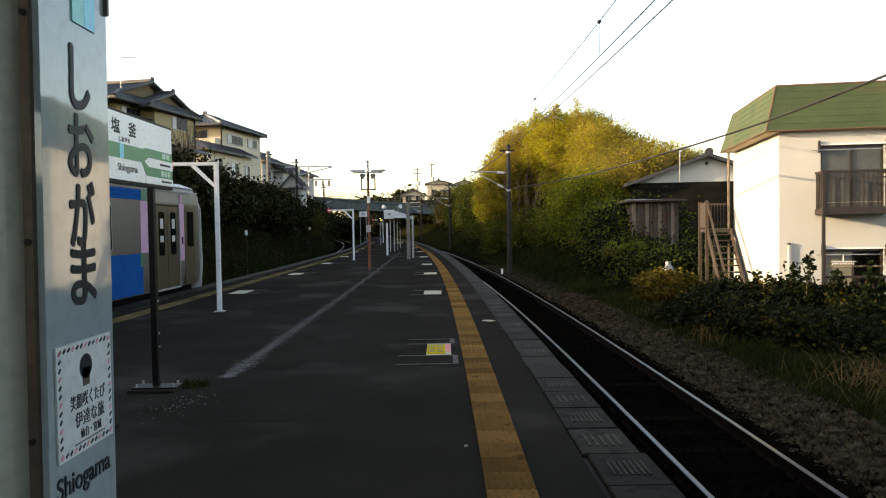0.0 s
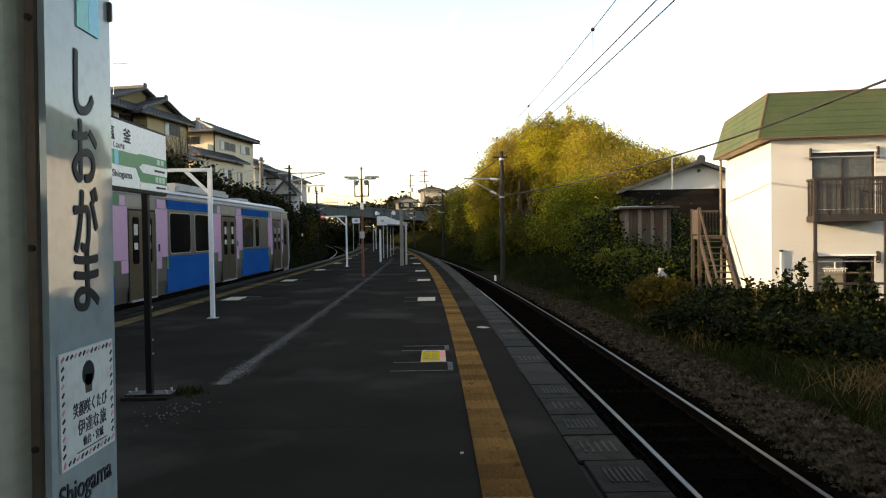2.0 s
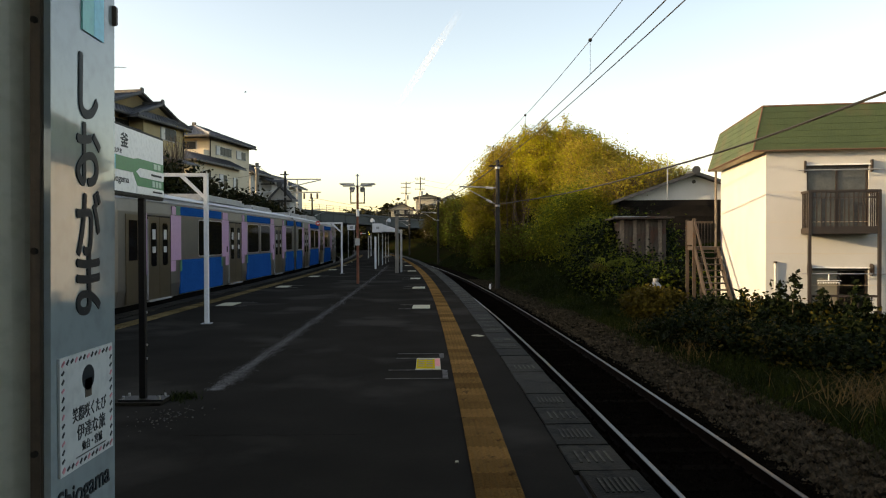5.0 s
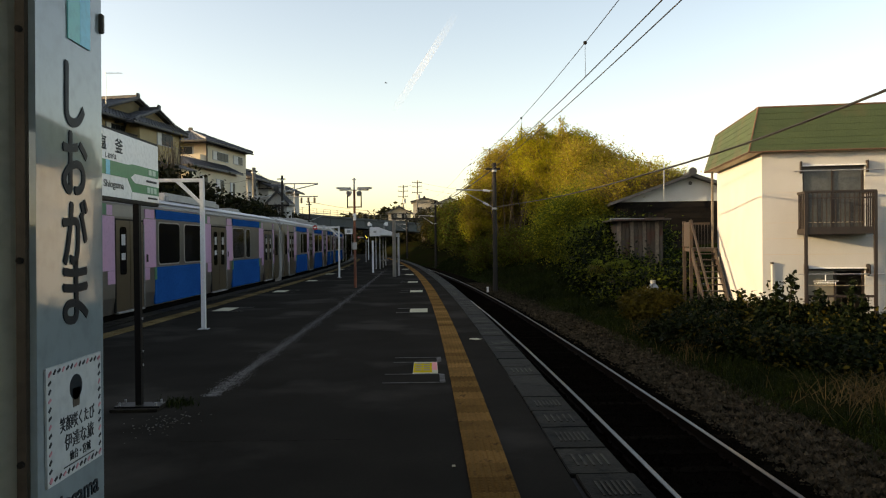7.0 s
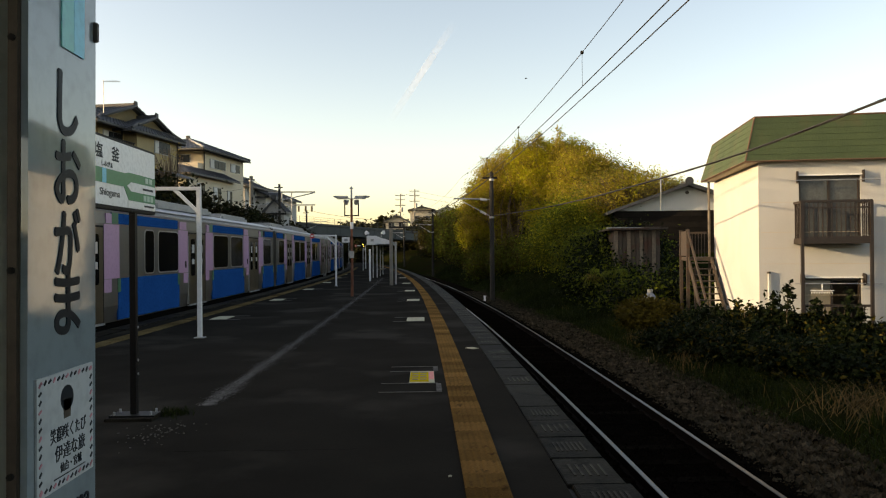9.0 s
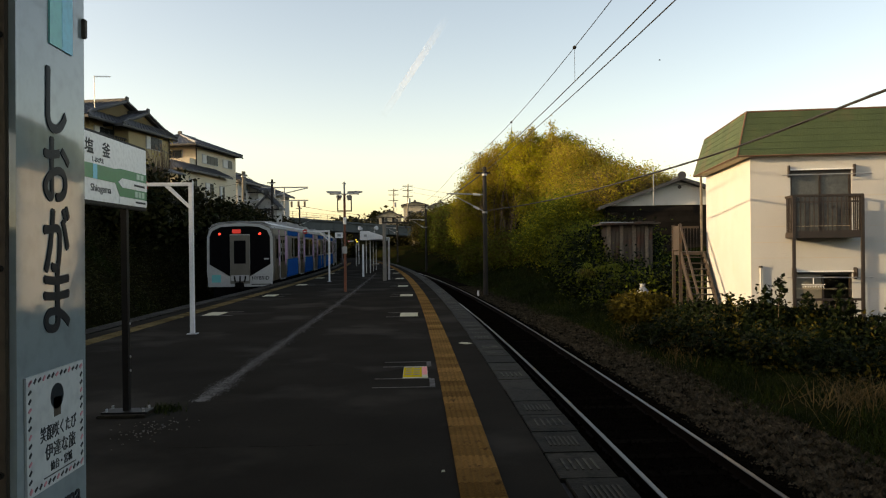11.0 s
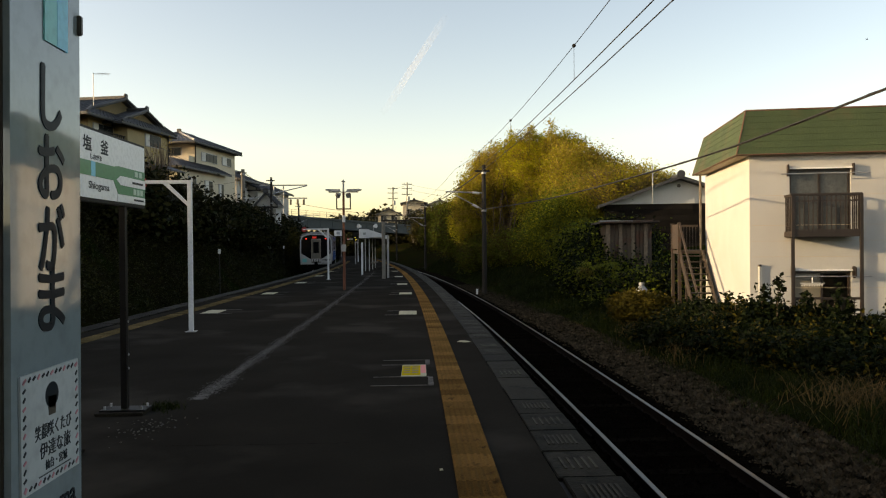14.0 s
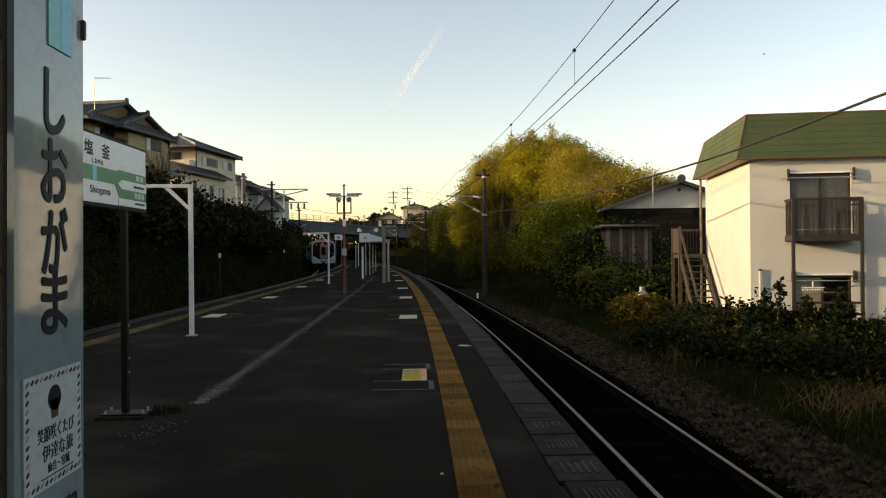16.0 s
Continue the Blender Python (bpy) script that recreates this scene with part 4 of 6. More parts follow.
# mansard: courses of shingles stepping up the slope
base = [(-0.36, -0.20), (7.34, -0.20), (7.34, 5.35), (-0.36, 5.35)]
topr = [(-0.05, 0.10), (7.05, 0.10), (7.05, 5.05), (-0.05, 5.05)]
Z0, Z1, NC = 3.76, 4.92, 7
mans = part("mansard", B(-0.0, 6.9, 0.15, 5.0, 3.80, 4.86), GREEN_ROOF, house, "mossy green mansard roof")
for k in range(4):
    (ax, ay), (bx, by) = base[k], base[(k + 1) % 4]
    (cx, cy), (dx, dy) = topr[k], topr[(k + 1) % 4]
    for c in range(NC):
        f0, f1 = c / NC, (c + 1.06) / NC
        bm = bmesh.new()
        lo0, lo1 = Vector((ax + (cx - ax) * f0, ay + (cy - ay) * f0, Z0 + (Z1 - Z0) * f0)), Vector((bx + (dx - bx) * f0, by + (dy - by) * f0, Z0 + (Z1 - Z0) * f0))
        hi0, hi1 = Vector((ax + (cx - ax) * f1, ay + (cy - ay) * f1, Z0 + (Z1 - Z0) * f1)), Vector((bx + (dx - bx) * f1, by + (dy - by) * f1, Z0 + (Z1 - Z0) * f1))
        nrm = (lo1 - lo0).cross(hi0 - lo0).normalized()
        pts = [lo0 + nrm * 0.012, lo1 + nrm * 0.012, hi1 + nrm * 0.004, hi0 + nrm * 0.004]
        back = [p - nrm * 0.035 for p in pts]
        vs = [bm.verts.new(p) for p in pts + back]
        for q in ((0, 1, 2, 3), (7, 6, 5, 4), (0, 4, 5, 1), (1, 5, 6, 2), (2, 6, 7, 3), (3, 7, 4, 0)):
            bm.faces.new([vs[i] for i in q])
        part("shingle_course", bm, GREEN_ROOF, mans)
    part("hip_trim", Rod((ax, ay, Z0), (cx, cy, Z1), 0.022, n=6), ROOF_TRIM, mans)
    part("top_trim", Rod((cx, cy, Z1), (dx, dy, Z1), 0.025, n=6), ROOF_TRIM, mans)
    part("eave_trim", Rod((ax, ay, Z0), (bx, by, Z0), 0.02, n=6), ROOF_TRIM, mans)
part("flat_top", B(-0.05, 7.05, 0.10, 5.05, 4.86, 4.90), GREEN_ROOF, mans)
for x0, x1, z0, z1 in HO:
    w = part("window", B(x0, x1, 0.04, 0.10, z0, z0 + 0.05), BROWN_STEEL, house, "brown framed sliding window with curtains")
    part("frame", B(x0, x1, 0.03, 0.10, z1 - 0.06, z1), BROWN_STEEL, w)
    for x in (x0, (x0 + x1) / 2 - 0.025, x1 - 0.05):
        part("frame", B(x, x + 0.05, 0.03, 0.10, z0 + 0.05, z1 - 0.06), BROWN_STEEL, w)
    part("pane", B(x0 + 0.05, (x0 + x1) / 2 if z0 < 0 else x1 - 0.05, 0.065, 0.072, z0 + 0.05, z1 - 0.06), SHADE_CLOTH if z0 < 0 else CURTAIN, w, "window pane with a drawn blind")
    bm = bmesh.new()
    for i in range(24):
        cx = x0 + 0.08 + (x1 - x0 - 0.16) * i / 24
        if not (z0 < 0 and 8 < i < 24):
            rod(bm, (cx, 0.17, z0 + 0.06), (cx, 0.17, z1 - 0.1), 0.035, n=6)
    part("curtain", bm, CURTAIN, w, "grey hanging curtain")
    part("rail_box", B(x0 - 0.06, x1 + 0.06, -0.05, 0.03, z1, z1 + 0.035), SIGN_WHITE, w)
    for x in (x0 - 0.07, x1 + 0.03):
        part("hanger_bracket", B(x, x + 0.035, -0.12, 0.0, z1 - 0.18, z1 + 0.12, bevel=0.008), BROWN_STEEL, w)
    part("clothes_pole", Rod((x0 - 0.25, -0.2, z1 - 0.13), (x1 + 0.4, -0.2, z1 - 0.13), 0.014, n=8), GALV, w)
BW = 1.62
for x0 in (0.83, 4.3):
    bal = part("balcony", B(x0, x0 + BW, -0.58, -0.005, 1.66, 1.80, bevel=0.01), BROWN_STEEL, house, "brown steel balcony with bars")
    part("skirt_board", B(x0, x0 + BW, -0.60, -0.57, 1.66, 1.84), BROWN_STEEL, bal)
    part("hand_rail", B(x0 - 0.02, x0 + BW + 0.02, -0.61, -0.55, 2.66, 2.73, bevel=0.01), BROWN_STEEL, bal)
    part("mid_rail", B(x0, x0 + BW, -0.60, -0.57, 2.52, 2.56), BROWN_STEEL, bal)
    for sx in (x0, x0 + BW - 0.04):
        part("side_rail", B(sx, sx + 0.05, -0.58, -0.01, 2.66, 2.72), BROWN_STEEL, bal)
        for i in range(5):
            part("bar", B(sx + 0.01, sx + 0.035, -0.54 + i * 0.11, -0.515 + i * 0.11, 1.80, 2.66), BROWN_STEEL, bal)
        part("corner_post", B(sx - 0.01, sx + 0.06, -0.62, -0.55, GZ, 2.70), BROWN_STEEL, bal)
    for i in range(15):
        part("bar", B(x0 + 0.07 + i * 0.105, x0 + 0.095 + i * 0.105, -0.595, -0.575, 1.84, 2.66), BROWN_STEEL, bal)
    fence = part("lower_railing", B(x0, x0 + BW, -0.60, -0.56, 0.12, 0.18), BROWN_STEEL, house, "brown lower railing")
    for i in range(10):
        part("bar", B(x0 + 0.07 + i * 0.15, x0 + 0.09 + i * 0.15, -0.59, -0.57, -1.2, 0.12), BROWN_STEEL, fence)
    part("bottom_rail", B(x0, x0 + BW, -0.60, -0.56, -1.25, -1.2), BROWN_STEEL, fence)
for z, x0, x1 in ((0.50, 1.15, 1.72), (0.46, 1.2, 1.68)):
    part("laundry_hanger", Rod((x0, -0.2, z), (x1, -0.2, z), 0.008, n=6), SIGN_WHITE, house, "pale plastic laundry hanger")
for i in range(9):
    part("laundry_peg", B(1.18 + i * 0.06, 1.19 + i * 0.06, -0.21, -0.19, 0.42, 0.46), SIGN_WHITE, house)
part("laundry_hook", Rod((1.43, -0.2, 0.5), (1.43, -0.2, 0.68), 0.012, n=6), SIGN_WHITE, house)
for x, z0, z1 in ((1.0, 0.85, 1.0), (2.44, 0.85, 1.0)):
    part("pole_bracket", B(x, x + 0.035, -0.22, 0.0, 0.66, z1 - 0.1, bevel=0.008), BROWN_STEEL, house)
dp = part("drain_pipe", Rod((0.22, -0.05, GZ), (0.22, -0.05, 0.92), 0.03, n=10), STUCCO, house, "cream vent pipe")
part("cap", Rod((0.22, -0.05, 0.92), (0.22, -0.05, 0.97), 0.045, n=10), BROWN_STEEL, dp)
part("down_pipe", Rod((-0.16, 5.15, GZ), (-0.16, 5.15, 3.74), 0.04, n=10), OLD_WOOD, house)

# stairs along the side wall, climbing away to a landing
stairs = thing("outside_stairs", pose(8.47, 18.3, 0, 0, 0, -10), "chipped pale steel outside stairs with a landing", "stairs")
SB, ST_ = 1.3, 5.0
for s in (-0.84, -0.14):
    bm = bmesh.new()
    prism(bm, [(SB, -1.62), (SB + 0.30, -1.62), (ST_ + 0.1, 1.10), (ST_ + 0.1, 1.30), (ST_ - 0.1, 1.30)], pose(s - 0.02, 0, 0, 90, 0, 90), 0.04)
    part("stringer", bm, STAIR_STEEL, stairs, "steel stair stringer")
for i in range(15):
    y = SB + 0.25 + i * (ST_ - SB - 0.2) / 15
    z = -1.5 + i * 2.78 / 15
    part("tread", B(-0.82, -0.14, y, y + 0.26, z, z + 0.035), BROWN_STEEL, stairs, "steel tread")
part("landing", B(-0.86, -0.02, ST_, 6.3, 1.18, 1.30), STAIR_STEEL, stairs, "landing")
for s, a in ((-0.86, 1),):
    bm = bmesh.new()
    prism(bm, [(SB, -0.72), (SB, -0.60), (ST_, 2.22), (ST_, 2.10)], pose(s - 0.02, 0, 0, 90, 0, 90), 0.05)
    part("hand_rail", bm, STAIR_STEEL, stairs)
    part("newel", B(s - 0.05, s + 0.05, SB - 0.05, SB + 0.05, -1.7, -0.6), STAIR_STEEL, stairs)
    part("newel", B(s - 0.05, s + 0.05, ST_ - 0.05, ST_ + 0.05, -1.7, 2.2), STAIR_STEEL, stairs)
    part("newel", B(s - 0.05, s + 0.05, 6.2, 6.3, -1.7, 2.2), STAIR_STEEL, stairs)
    part("panel", B(s - 0.02, s + 0.02, ST_ + 0.06, 6.2, 1.34, 2.15), STAIR_STEEL, stairs, "landing side panel")
    part("post", B(s + 0.12, s + 0.2, ST_ - 0.4, ST_ - 0.32, -1.7, 1.0), STAIR_STEEL, stairs)
part("back_rail", B(-0.86, -0.02, 6.24, 6.28, 2.08, 2.15), STAIR_STEEL, stairs)
for i in range(8):
    part("baluster", B(-0.8 + i * 0.1, -0.78 + i * 0.1, 6.25, 6.27, 1.3, 2.1), STAIR_STEEL, stairs)

# ---- black boarded house with plaster gable, and the rusty shed ----
bh = thing("boarded_house", pose(13.65, 38.0, 0, 0, 0, -8), "black boarded wooden house with a pale plaster gable", "house")
part("wall", B(-3.6, 4.2, 0, 7, -1.2, 3.6), BLACK_WOOD, bh, "black boarded wall")
for i in range(16):
    part("plank", B(-3.62, 4.22, -0.03 - 0.006 * (i % 2), 0.0, -1.1 + i * 0.295, -0.82 + i * 0.295), BLACK_WOOD, bh)
part("gable", prism(bmesh.new(), [(-3.6, 3.62), (3.6, 3.62), (3.6, 3.66), (0.15, 4.88), (-3.6, 3.64)], pose(0, 0.12, 0, 90, 0, 0), 0.12), PLASTER, bh, "grey white plaster gable")
for s in (-1, 1):
    pts = [(0.15, 5.06), (0.15, 4.90), (0.15 + s * 4.2, 3.42), (0.15 + s * 4.2, 3.58)]
    part("roof_slope", prism(bmesh.new(), pts if s > 0 else pts[::-1], pose(0, 7.5, 0, 90, 0, 0), 8.1), KAWARA, bh, "dark tiled roof slope")
part("ridge", B(0.0, 0.3, -0.6, 7.5, 4.98, 5.14, bevel=0.03), KAWARA, bh)
part("ridge_end", Rod((0.15, -0.66, 5.12), (0.15, -0.55, 5.12), 0.21, n=14), KAWARA, bh, "round ridge end tile")
part("gable_vent", Rod((0.15, -0.03, 4.56), (0.15, 0.0, 4.56), 0.1, n=12), DARK_FRAME, bh)
part("service_mast", Rod((-1.3, -0.6, 3.6), (-1.3, -0.6, 5.6), 0.03, n=8), GALV, bh)
shed = thing("shed", pose(8.93, 30.5, 0.25, 0, 0, -6), "small rusty corrugated iron shed with a patched roof", "shed")
part("body", B(-0.94, 0.94, 0.05, 2.2, -1.1, 2.15), CORRUGATED, shed)
for i in range(11):
    part("sheet", B(-0.95 + i * 0.174, -0.80 + i * 0.174, -0.01 - 0.02 * (i % 2), 0.05, -1.1 + rng.uniform(0, 0.1), 2.12), CORRUGATED if i % 3 else OLD_WOOD, shed, "vertical wall sheet")
part("roof", prism(bmesh.new(), [(-1.25, 2.14), (1.2, 2.16), (1.2, 2.23), (-1.25, 2.21)], pose(0, 2.6, 0, 90, 0, 0), 3.0), CORRUGATED, shed, "rusted iron roof")
for x, y, s in ((-0.8, 0.2, 0.4), (0.0, 0.7, 0.5), (0.6, 0.1, 0.35), (-0.3, 1.4, 0.45)):
    part("roof_patch", B(x - s, x + s, y - 0.25, y + 0.3, 2.215, 2.27, m=None), GALV if x < 0.5 else CORRUGATED, shed)
tank = thing("gas_cylinder", pose(7.9, 25.5, -1.1), "grey gas cylinder standing behind the shrubs", "gas cylinder")
part("body", Rod((0, 0, 0), (0, 0, 1.0), 0.2, n=18), GALV, tank)
part("shoulder", Rod((0, 0, 1.0), (0, 0, 1.15), 0.2, 0.08, n=18), GALV, tank)
part("collar", Rod((0, 0, 1.15), (0, 0, 1.25), 0.1, n=12), GALV, tank)


# ---- houses on the hill ----
def gable_house(name, m, x0, x1, y0, y1, z0, eave, ridge, wall, label, windows=(), along_y=True, over=0.6):
    """Walls, a tiled roof with thickness, gable triangles and windows on the faces turned to the railway (-y and +x)."""
    h = thing(name, m, label, "house", "houses on the hill")
    part("wall", B(x0, x1, y0, y1, z0, eave), wall, h)
    if along_y:
        c = (x0 + x1) / 2
        part("gable", prism(bmesh.new(), [(x0, eave), (x1, eave), (c, ridge - 0.15)], pose(0, y1, 0, 90, 0, 0), y1 - y0), wall, h)
        hw = (x1 - x0) / 2
        dz = (ridge - eave) / hw
        for s in (-1, 1):
            pts = [(c, ridge), (c, ridge - 0.2), (c + s * (hw + over), eave - over * dz - 0.2), (c + s * (hw + over), eave - over * dz)]
            part("roof_slope", prism(bmesh.new(), pts if s > 0 else pts[::-1], pose(0, y1 + over, 0, 90, 0, 0), y1 - y0 + 2 * over), KAWARA, h, "dark tiled roof slope")
            for i in range(int((y1 - y0 + 2 * over) / 0.55)):
                y = y0 - over + 0.2 + i * 0.55
                part("roof_rib", Rod((c, y, ridge + 0.02), (c + s * (hw + over), y, eave - over * dz + 0.02), 0.05, n=6), KAWARA, h)
        part("ridge", B(c - 0.16, c + 0.16, y0 - over - 0.05, y1 + over, ridge - 0.05, ridge + 0.22, bevel=0.03), KAWARA, h)
        part("ridge_end", B(c - 0.24, c + 0.24, y0 - over - 0.14, y0 - over, ridge - 0.1, ridge + 0.36, bevel=0.05), KAWARA, h)
        part("barge_board", B(x0 - over, x1 + over, y0 - over + 0.02, y0 - over + 0.1, eave - over * dz - 0.3, eave - over * dz - 0.15), DARK_POLE, h)
    for face, a, b, c0, c1 in windows:
        if face == "y":
            w = part("window", B(a, b, y0 - 0.06, y0 + 0.05, c0, c1), GALV, h, "sliding window in a pale frame")
            n = max(2, round((b - a) / 0.8))
            for i in range(n):
                d = (b - a - 0.1) / n
                part("pane", B(a + 0.05 + i * d + 0.03, a + 0.05 + (i + 1) * d - 0.03, y0 - 0.08, y0 - 0.05, c0 + 0.06, c1 - 0.06), CURTAIN if i % 2 else GLASS_DARK, w)
        else:
            w = part("window", B(x1 - 0.05, x1 + 0.06, a, b, c0, c1), GALV, h, "sliding window in a pale frame")
            n = max(2, round((b - a) / 0.8))
            for i in range(n):
                d = (b - a - 0.1) / n
                part("pane", B(x1 + 0.05, x1 + 0.08, a + 0.05 + i * d + 0.03, a + 0.05 + (i + 1) * d - 0.03, c0 + 0.06, c1 - 0.06), CURTAIN if i % 2 else GLASS_DARK, w)
    return h


def slab(pts, down=0.16):
    """A roof plane with thickness: a polygon and the same polygon set lower."""
    bm = bmesh.new()
    a = [bm.verts.new(p) for p in pts]
    b = [bm.verts.new((p[0], p[1], p[2] - down)) for p in pts]
    bm.faces.new(a)
    bm.faces.new(b[::-1])
    for i in range(len(pts)):
        j = (i + 1) % len(pts)
        bm.faces.new((a[j], a[i], b[i], b[j]))
    bmesh.ops.recalc_face_normals(bm, faces=bm.faces)
    return bm


def ribs(h, a0, a1, b0, b1, n):
    """Tile rolls from the eave a0-a1 up to the line b0-b1."""
    a0, a1, b0, b1 = Vector(a0), Vector(a1), Vector(b0), Vector(b1)
    for i in range(n):
        f = (i + 0.5) / n
        part("roof_rib", Rod(a0.lerp(a1, f) + Vector((0, 0, 0.02)), b0.lerp(b1, f) + Vector((0, 0, 0.02)), 0.045, n=5), KAWARA, h)


def temple_gable(h, xf, xg, xb, y0, y1, eave, ridge, f, wall):
    """Tiled roof whose ridge runs back from the railway: a gable at xg over a skirt that comes down to the eave at xf."""
    yc = (y0 + y1) / 2
    g0, g1, zg = y0 + f * (yc - y0), y1 - f * (y1 - yc), eave + f * (ridge - eave)
    part("roof_slope", slab([(xf, y0, eave), (xg, g0, zg), (xg, yc, ridge), (xb, yc, ridge), (xb, y0, eave)]), KAWARA, h, "dark tiled roof slope")
    part("roof_slope", slab([(xf, y1, eave), (xg, g1, zg), (xg, yc, ridge), (xb, yc, ridge), (xb, y1, eave)]), KAWARA, h, "dark tiled roof slope")
    part("roof_skirt", slab([(xf, y0, eave), (xf, y1, eave), (xg, g1, zg), (xg, g0, zg)]), KAWARA, h, "tiled skirt below the gable")
    part("gable", slab([(xg - 0.35, g0 + 0.1, zg - 0.1), (xg - 0.35, g1 - 0.1, zg - 0.1), (xg - 0.35, yc, ridge - 0.12)], 0.02), wall, h)
    for g in (g0, g1):
        part("barge_board", Rod((xg + 0.02, g, zg), (xg + 0.02, yc, ridge), 0.11, n=6), KAWARA, h)
    for y in (y0, y1):
        part("hip_ridge", Rod((xf, y, eave + 0.06), (xg, g0 if y == y0 else g1, zg + 0.08), 0.09, n=6), KAWARA, h)
    part("ridge", B(xb, xg, yc - 0.14, yc + 0.14, ridge - 0.05, ridge + 0.2, bevel=0.03), KAWARA, h)
    part("ridge_end", B(xg, xg + 0.12, yc - 0.2, yc + 0.2, ridge - 0.1, ridge + 0.34, bevel=0.05), KAWARA, h)
    part("gutter", Rod((xf, y0, eave - 0.16), (xf, y1, eave - 0.16), 0.06, n=6), DARK_POLE, h)
    ribs(h, (xf, y0, eave), (xb, y0, eave), (xf, yc, ridge) if xg > xf else (xg, yc, ridge), (xb, yc, ridge), int((xf - xb) / 0.45))
    ribs(h, (xf, y0, eave), (xf, y1, eave), (xg, g0, zg), (xg, g1, zg), int((y1 - y0) / 0.4))


def rail_window(h, x, a, b, c0, c1, n, label="sliding window in a pale frame"):
    w = part("window", B(x - 0.05, x + 0.06, a, b, c0, c1), GALV, h, label)
    d = (b - a - 0.1) / n
    for i in range(n):
        part("pane", B(x + 0.05, x + 0.08, a + 0.07 + i * d, a + 0.03 + (i + 1) * d, c0 + 0.05, c1 - 0.05), PLASTER if i == 0 else GLASS_DARK, w)


I4 = Matrix.Identity(4)
h1 = thing("ochre_house", pose(-20, 50, 0, 0, 0, -10), "ochre two storey house with dark tiled gables", "house", "houses on the hill")
part("wall", B(-9.0, -1.0, -2.2, 6.2, 2.6, 10.3), OCHRE_WALL, h1)
part("wing_wall", B(-4.0, 0.0, 0.65, 6.0, 2.6, 10.12), OCHRE_WALL, h1)
temple_gable(h1, -0.2, -1.0, -10.0, -3.5, 7.6, 10.2, 12.12, 0.30, OCHRE_WALL)
temple_gable(h1, 0.45, 0.1, -5.0, -0.7, 6.5, 10.05, 11.38, 0.34, OCHRE_WALL)
rail_window(h1, 0.0, 2.8, 4.95, 8.85, 9.8, 4, "wide window of the wing")
rail_window(h1, -1.0, -1.75, 0.4, 9.1, 9.85, 4)
rail_window(h1, 0.0, 1.6, 3.4, 5.6, 7.0, 3)
part("wing_lower_roof", slab([(0.0, 0.4, 7.75), (1.1, 0.1, 7.3), (1.1, 6.6, 7.3), (0.0, 6.3, 7.75)], 0.12), KAWARA, h1, "tiled lower eave of the wing")
part("balcony", B(-1.0, -0.1, -2.4, 0.6, 8.35, 8.5), DARK_POLE, h1, "dark timber balcony")
for i in range(12):
    part("baluster", B(-0.18, -0.12, -2.35 + i * 0.25, -2.3 + i * 0.25, 8.5, 9.15), DARK_POLE, h1)
part("handrail", B(-0.2, -0.1, -2.4, 0.6, 9.15, 9.22), DARK_POLE, h1)
part("downpipe", Rod((-0.9, 0.3, 6.0), (-0.9, 0.3, 10.2), 0.045, n=6), DARK_POLE, h1)
part("downpipe", Rod((0.1, 5.9, 5.0), (0.1, 5.9, 10.0), 0.045, n=6), DARK_POLE, h1)
aer = thing("roof_aerial", pose(-21.4, 48.9, 10.4), "thin television aerial on the house roof", "aerial")
part("mast", Rod((0, 0, 0), (0, 0, 2.75), 0.025, n=6), GALV, aer)
for i in range(5):
    part("element", Rod((0.1 + i * 0.2, -0.3, 2.7), (0.1 + i * 0.2, 0.3, 2.7), 0.012, n=5), GALV, aer)
part("boom", Rod((0, 0, 2.7), (1.1, 0, 2.7), 0.015, n=5), GALV, aer)

h2 = thing("cream_house", pose(-20, 66, 0, 0, 0, -10), "cream two storey house with a dark tiled hip roof", "house", "houses on the hill")
part("wall", B(-6.5, 0.0, 0.0, 8.5, 2.8, 10.85), CREAM_WALL, h2)
R0, R1 = (-3.0, 3.0, 12.42), (-3.0, 5.8, 12.42)
C = [(0.6, -1.1, 10.97), (0.6, 8.9, 10.97), (-7.0, 8.9, 10.97), (-7.0, -1.1, 10.97)]
part("roof_slope", slab([C[0], C[1], R1, R0]), KAWARA, h2, "dark tiled roof slope")
part("roof_slope", slab([C[2], C[3], R0, R1]), KAWARA, h2, "dark tiled roof slope")
part("roof_hip", slab([C[3], C[0], R0]), KAWARA, h2, "dark tiled hip")
part("roof_hip", slab([C[1], C[2], R1]), KAWARA, h2, "dark tiled hip")
part("ridge", Rod(R0, R1, 0.16, n=8), KAWARA, h2)
part("ridge_end", B(-3.2, -2.8, 2.8, 3.0, 12.35, 12.75, bevel=0.04), KAWARA, h2)
for a, b in ((C[0], R0), (C[1], R1), (C[3], R0)):
    part("hip_ridge", Rod((a[0], a[1], a[2] + 0.06), b, 0.11, n=6), GALV if a is C[0] else KAWARA, h2)
ribs(h2, C[0], C[1], R0, R1, 24)
ribs(h2, C[3], C[0], R0, R0, 16)
part("gutter", Rod((0.62, -1.1, 10.8), (0.62, 8.9, 10.8), 0.07, n=6), DARK_POLE, h2)
part("gutter", Rod((-7.0, -1.12, 10.8), (0.6, -1.12, 10.8), 0.07, n=6), DARK_POLE, h2)
part("downpipe", Rod((0.06, 0.05, 8.9), (0.06, 0.05, 10.7), 0.05, n=6), DARK_POLE, h2)
rail_window(h2, 0.0, 1.2, 4.4, 9.45, 10.3, 4)
rail_window(h2, 0.0, 5.5, 7.6, 9.5, 10.35, 2)
part("balcony", B(-3.2, -0.05, -1.0, -0.02, 9.0, 9.7), CREAM_WALL, h2, "cream balcony parapet")
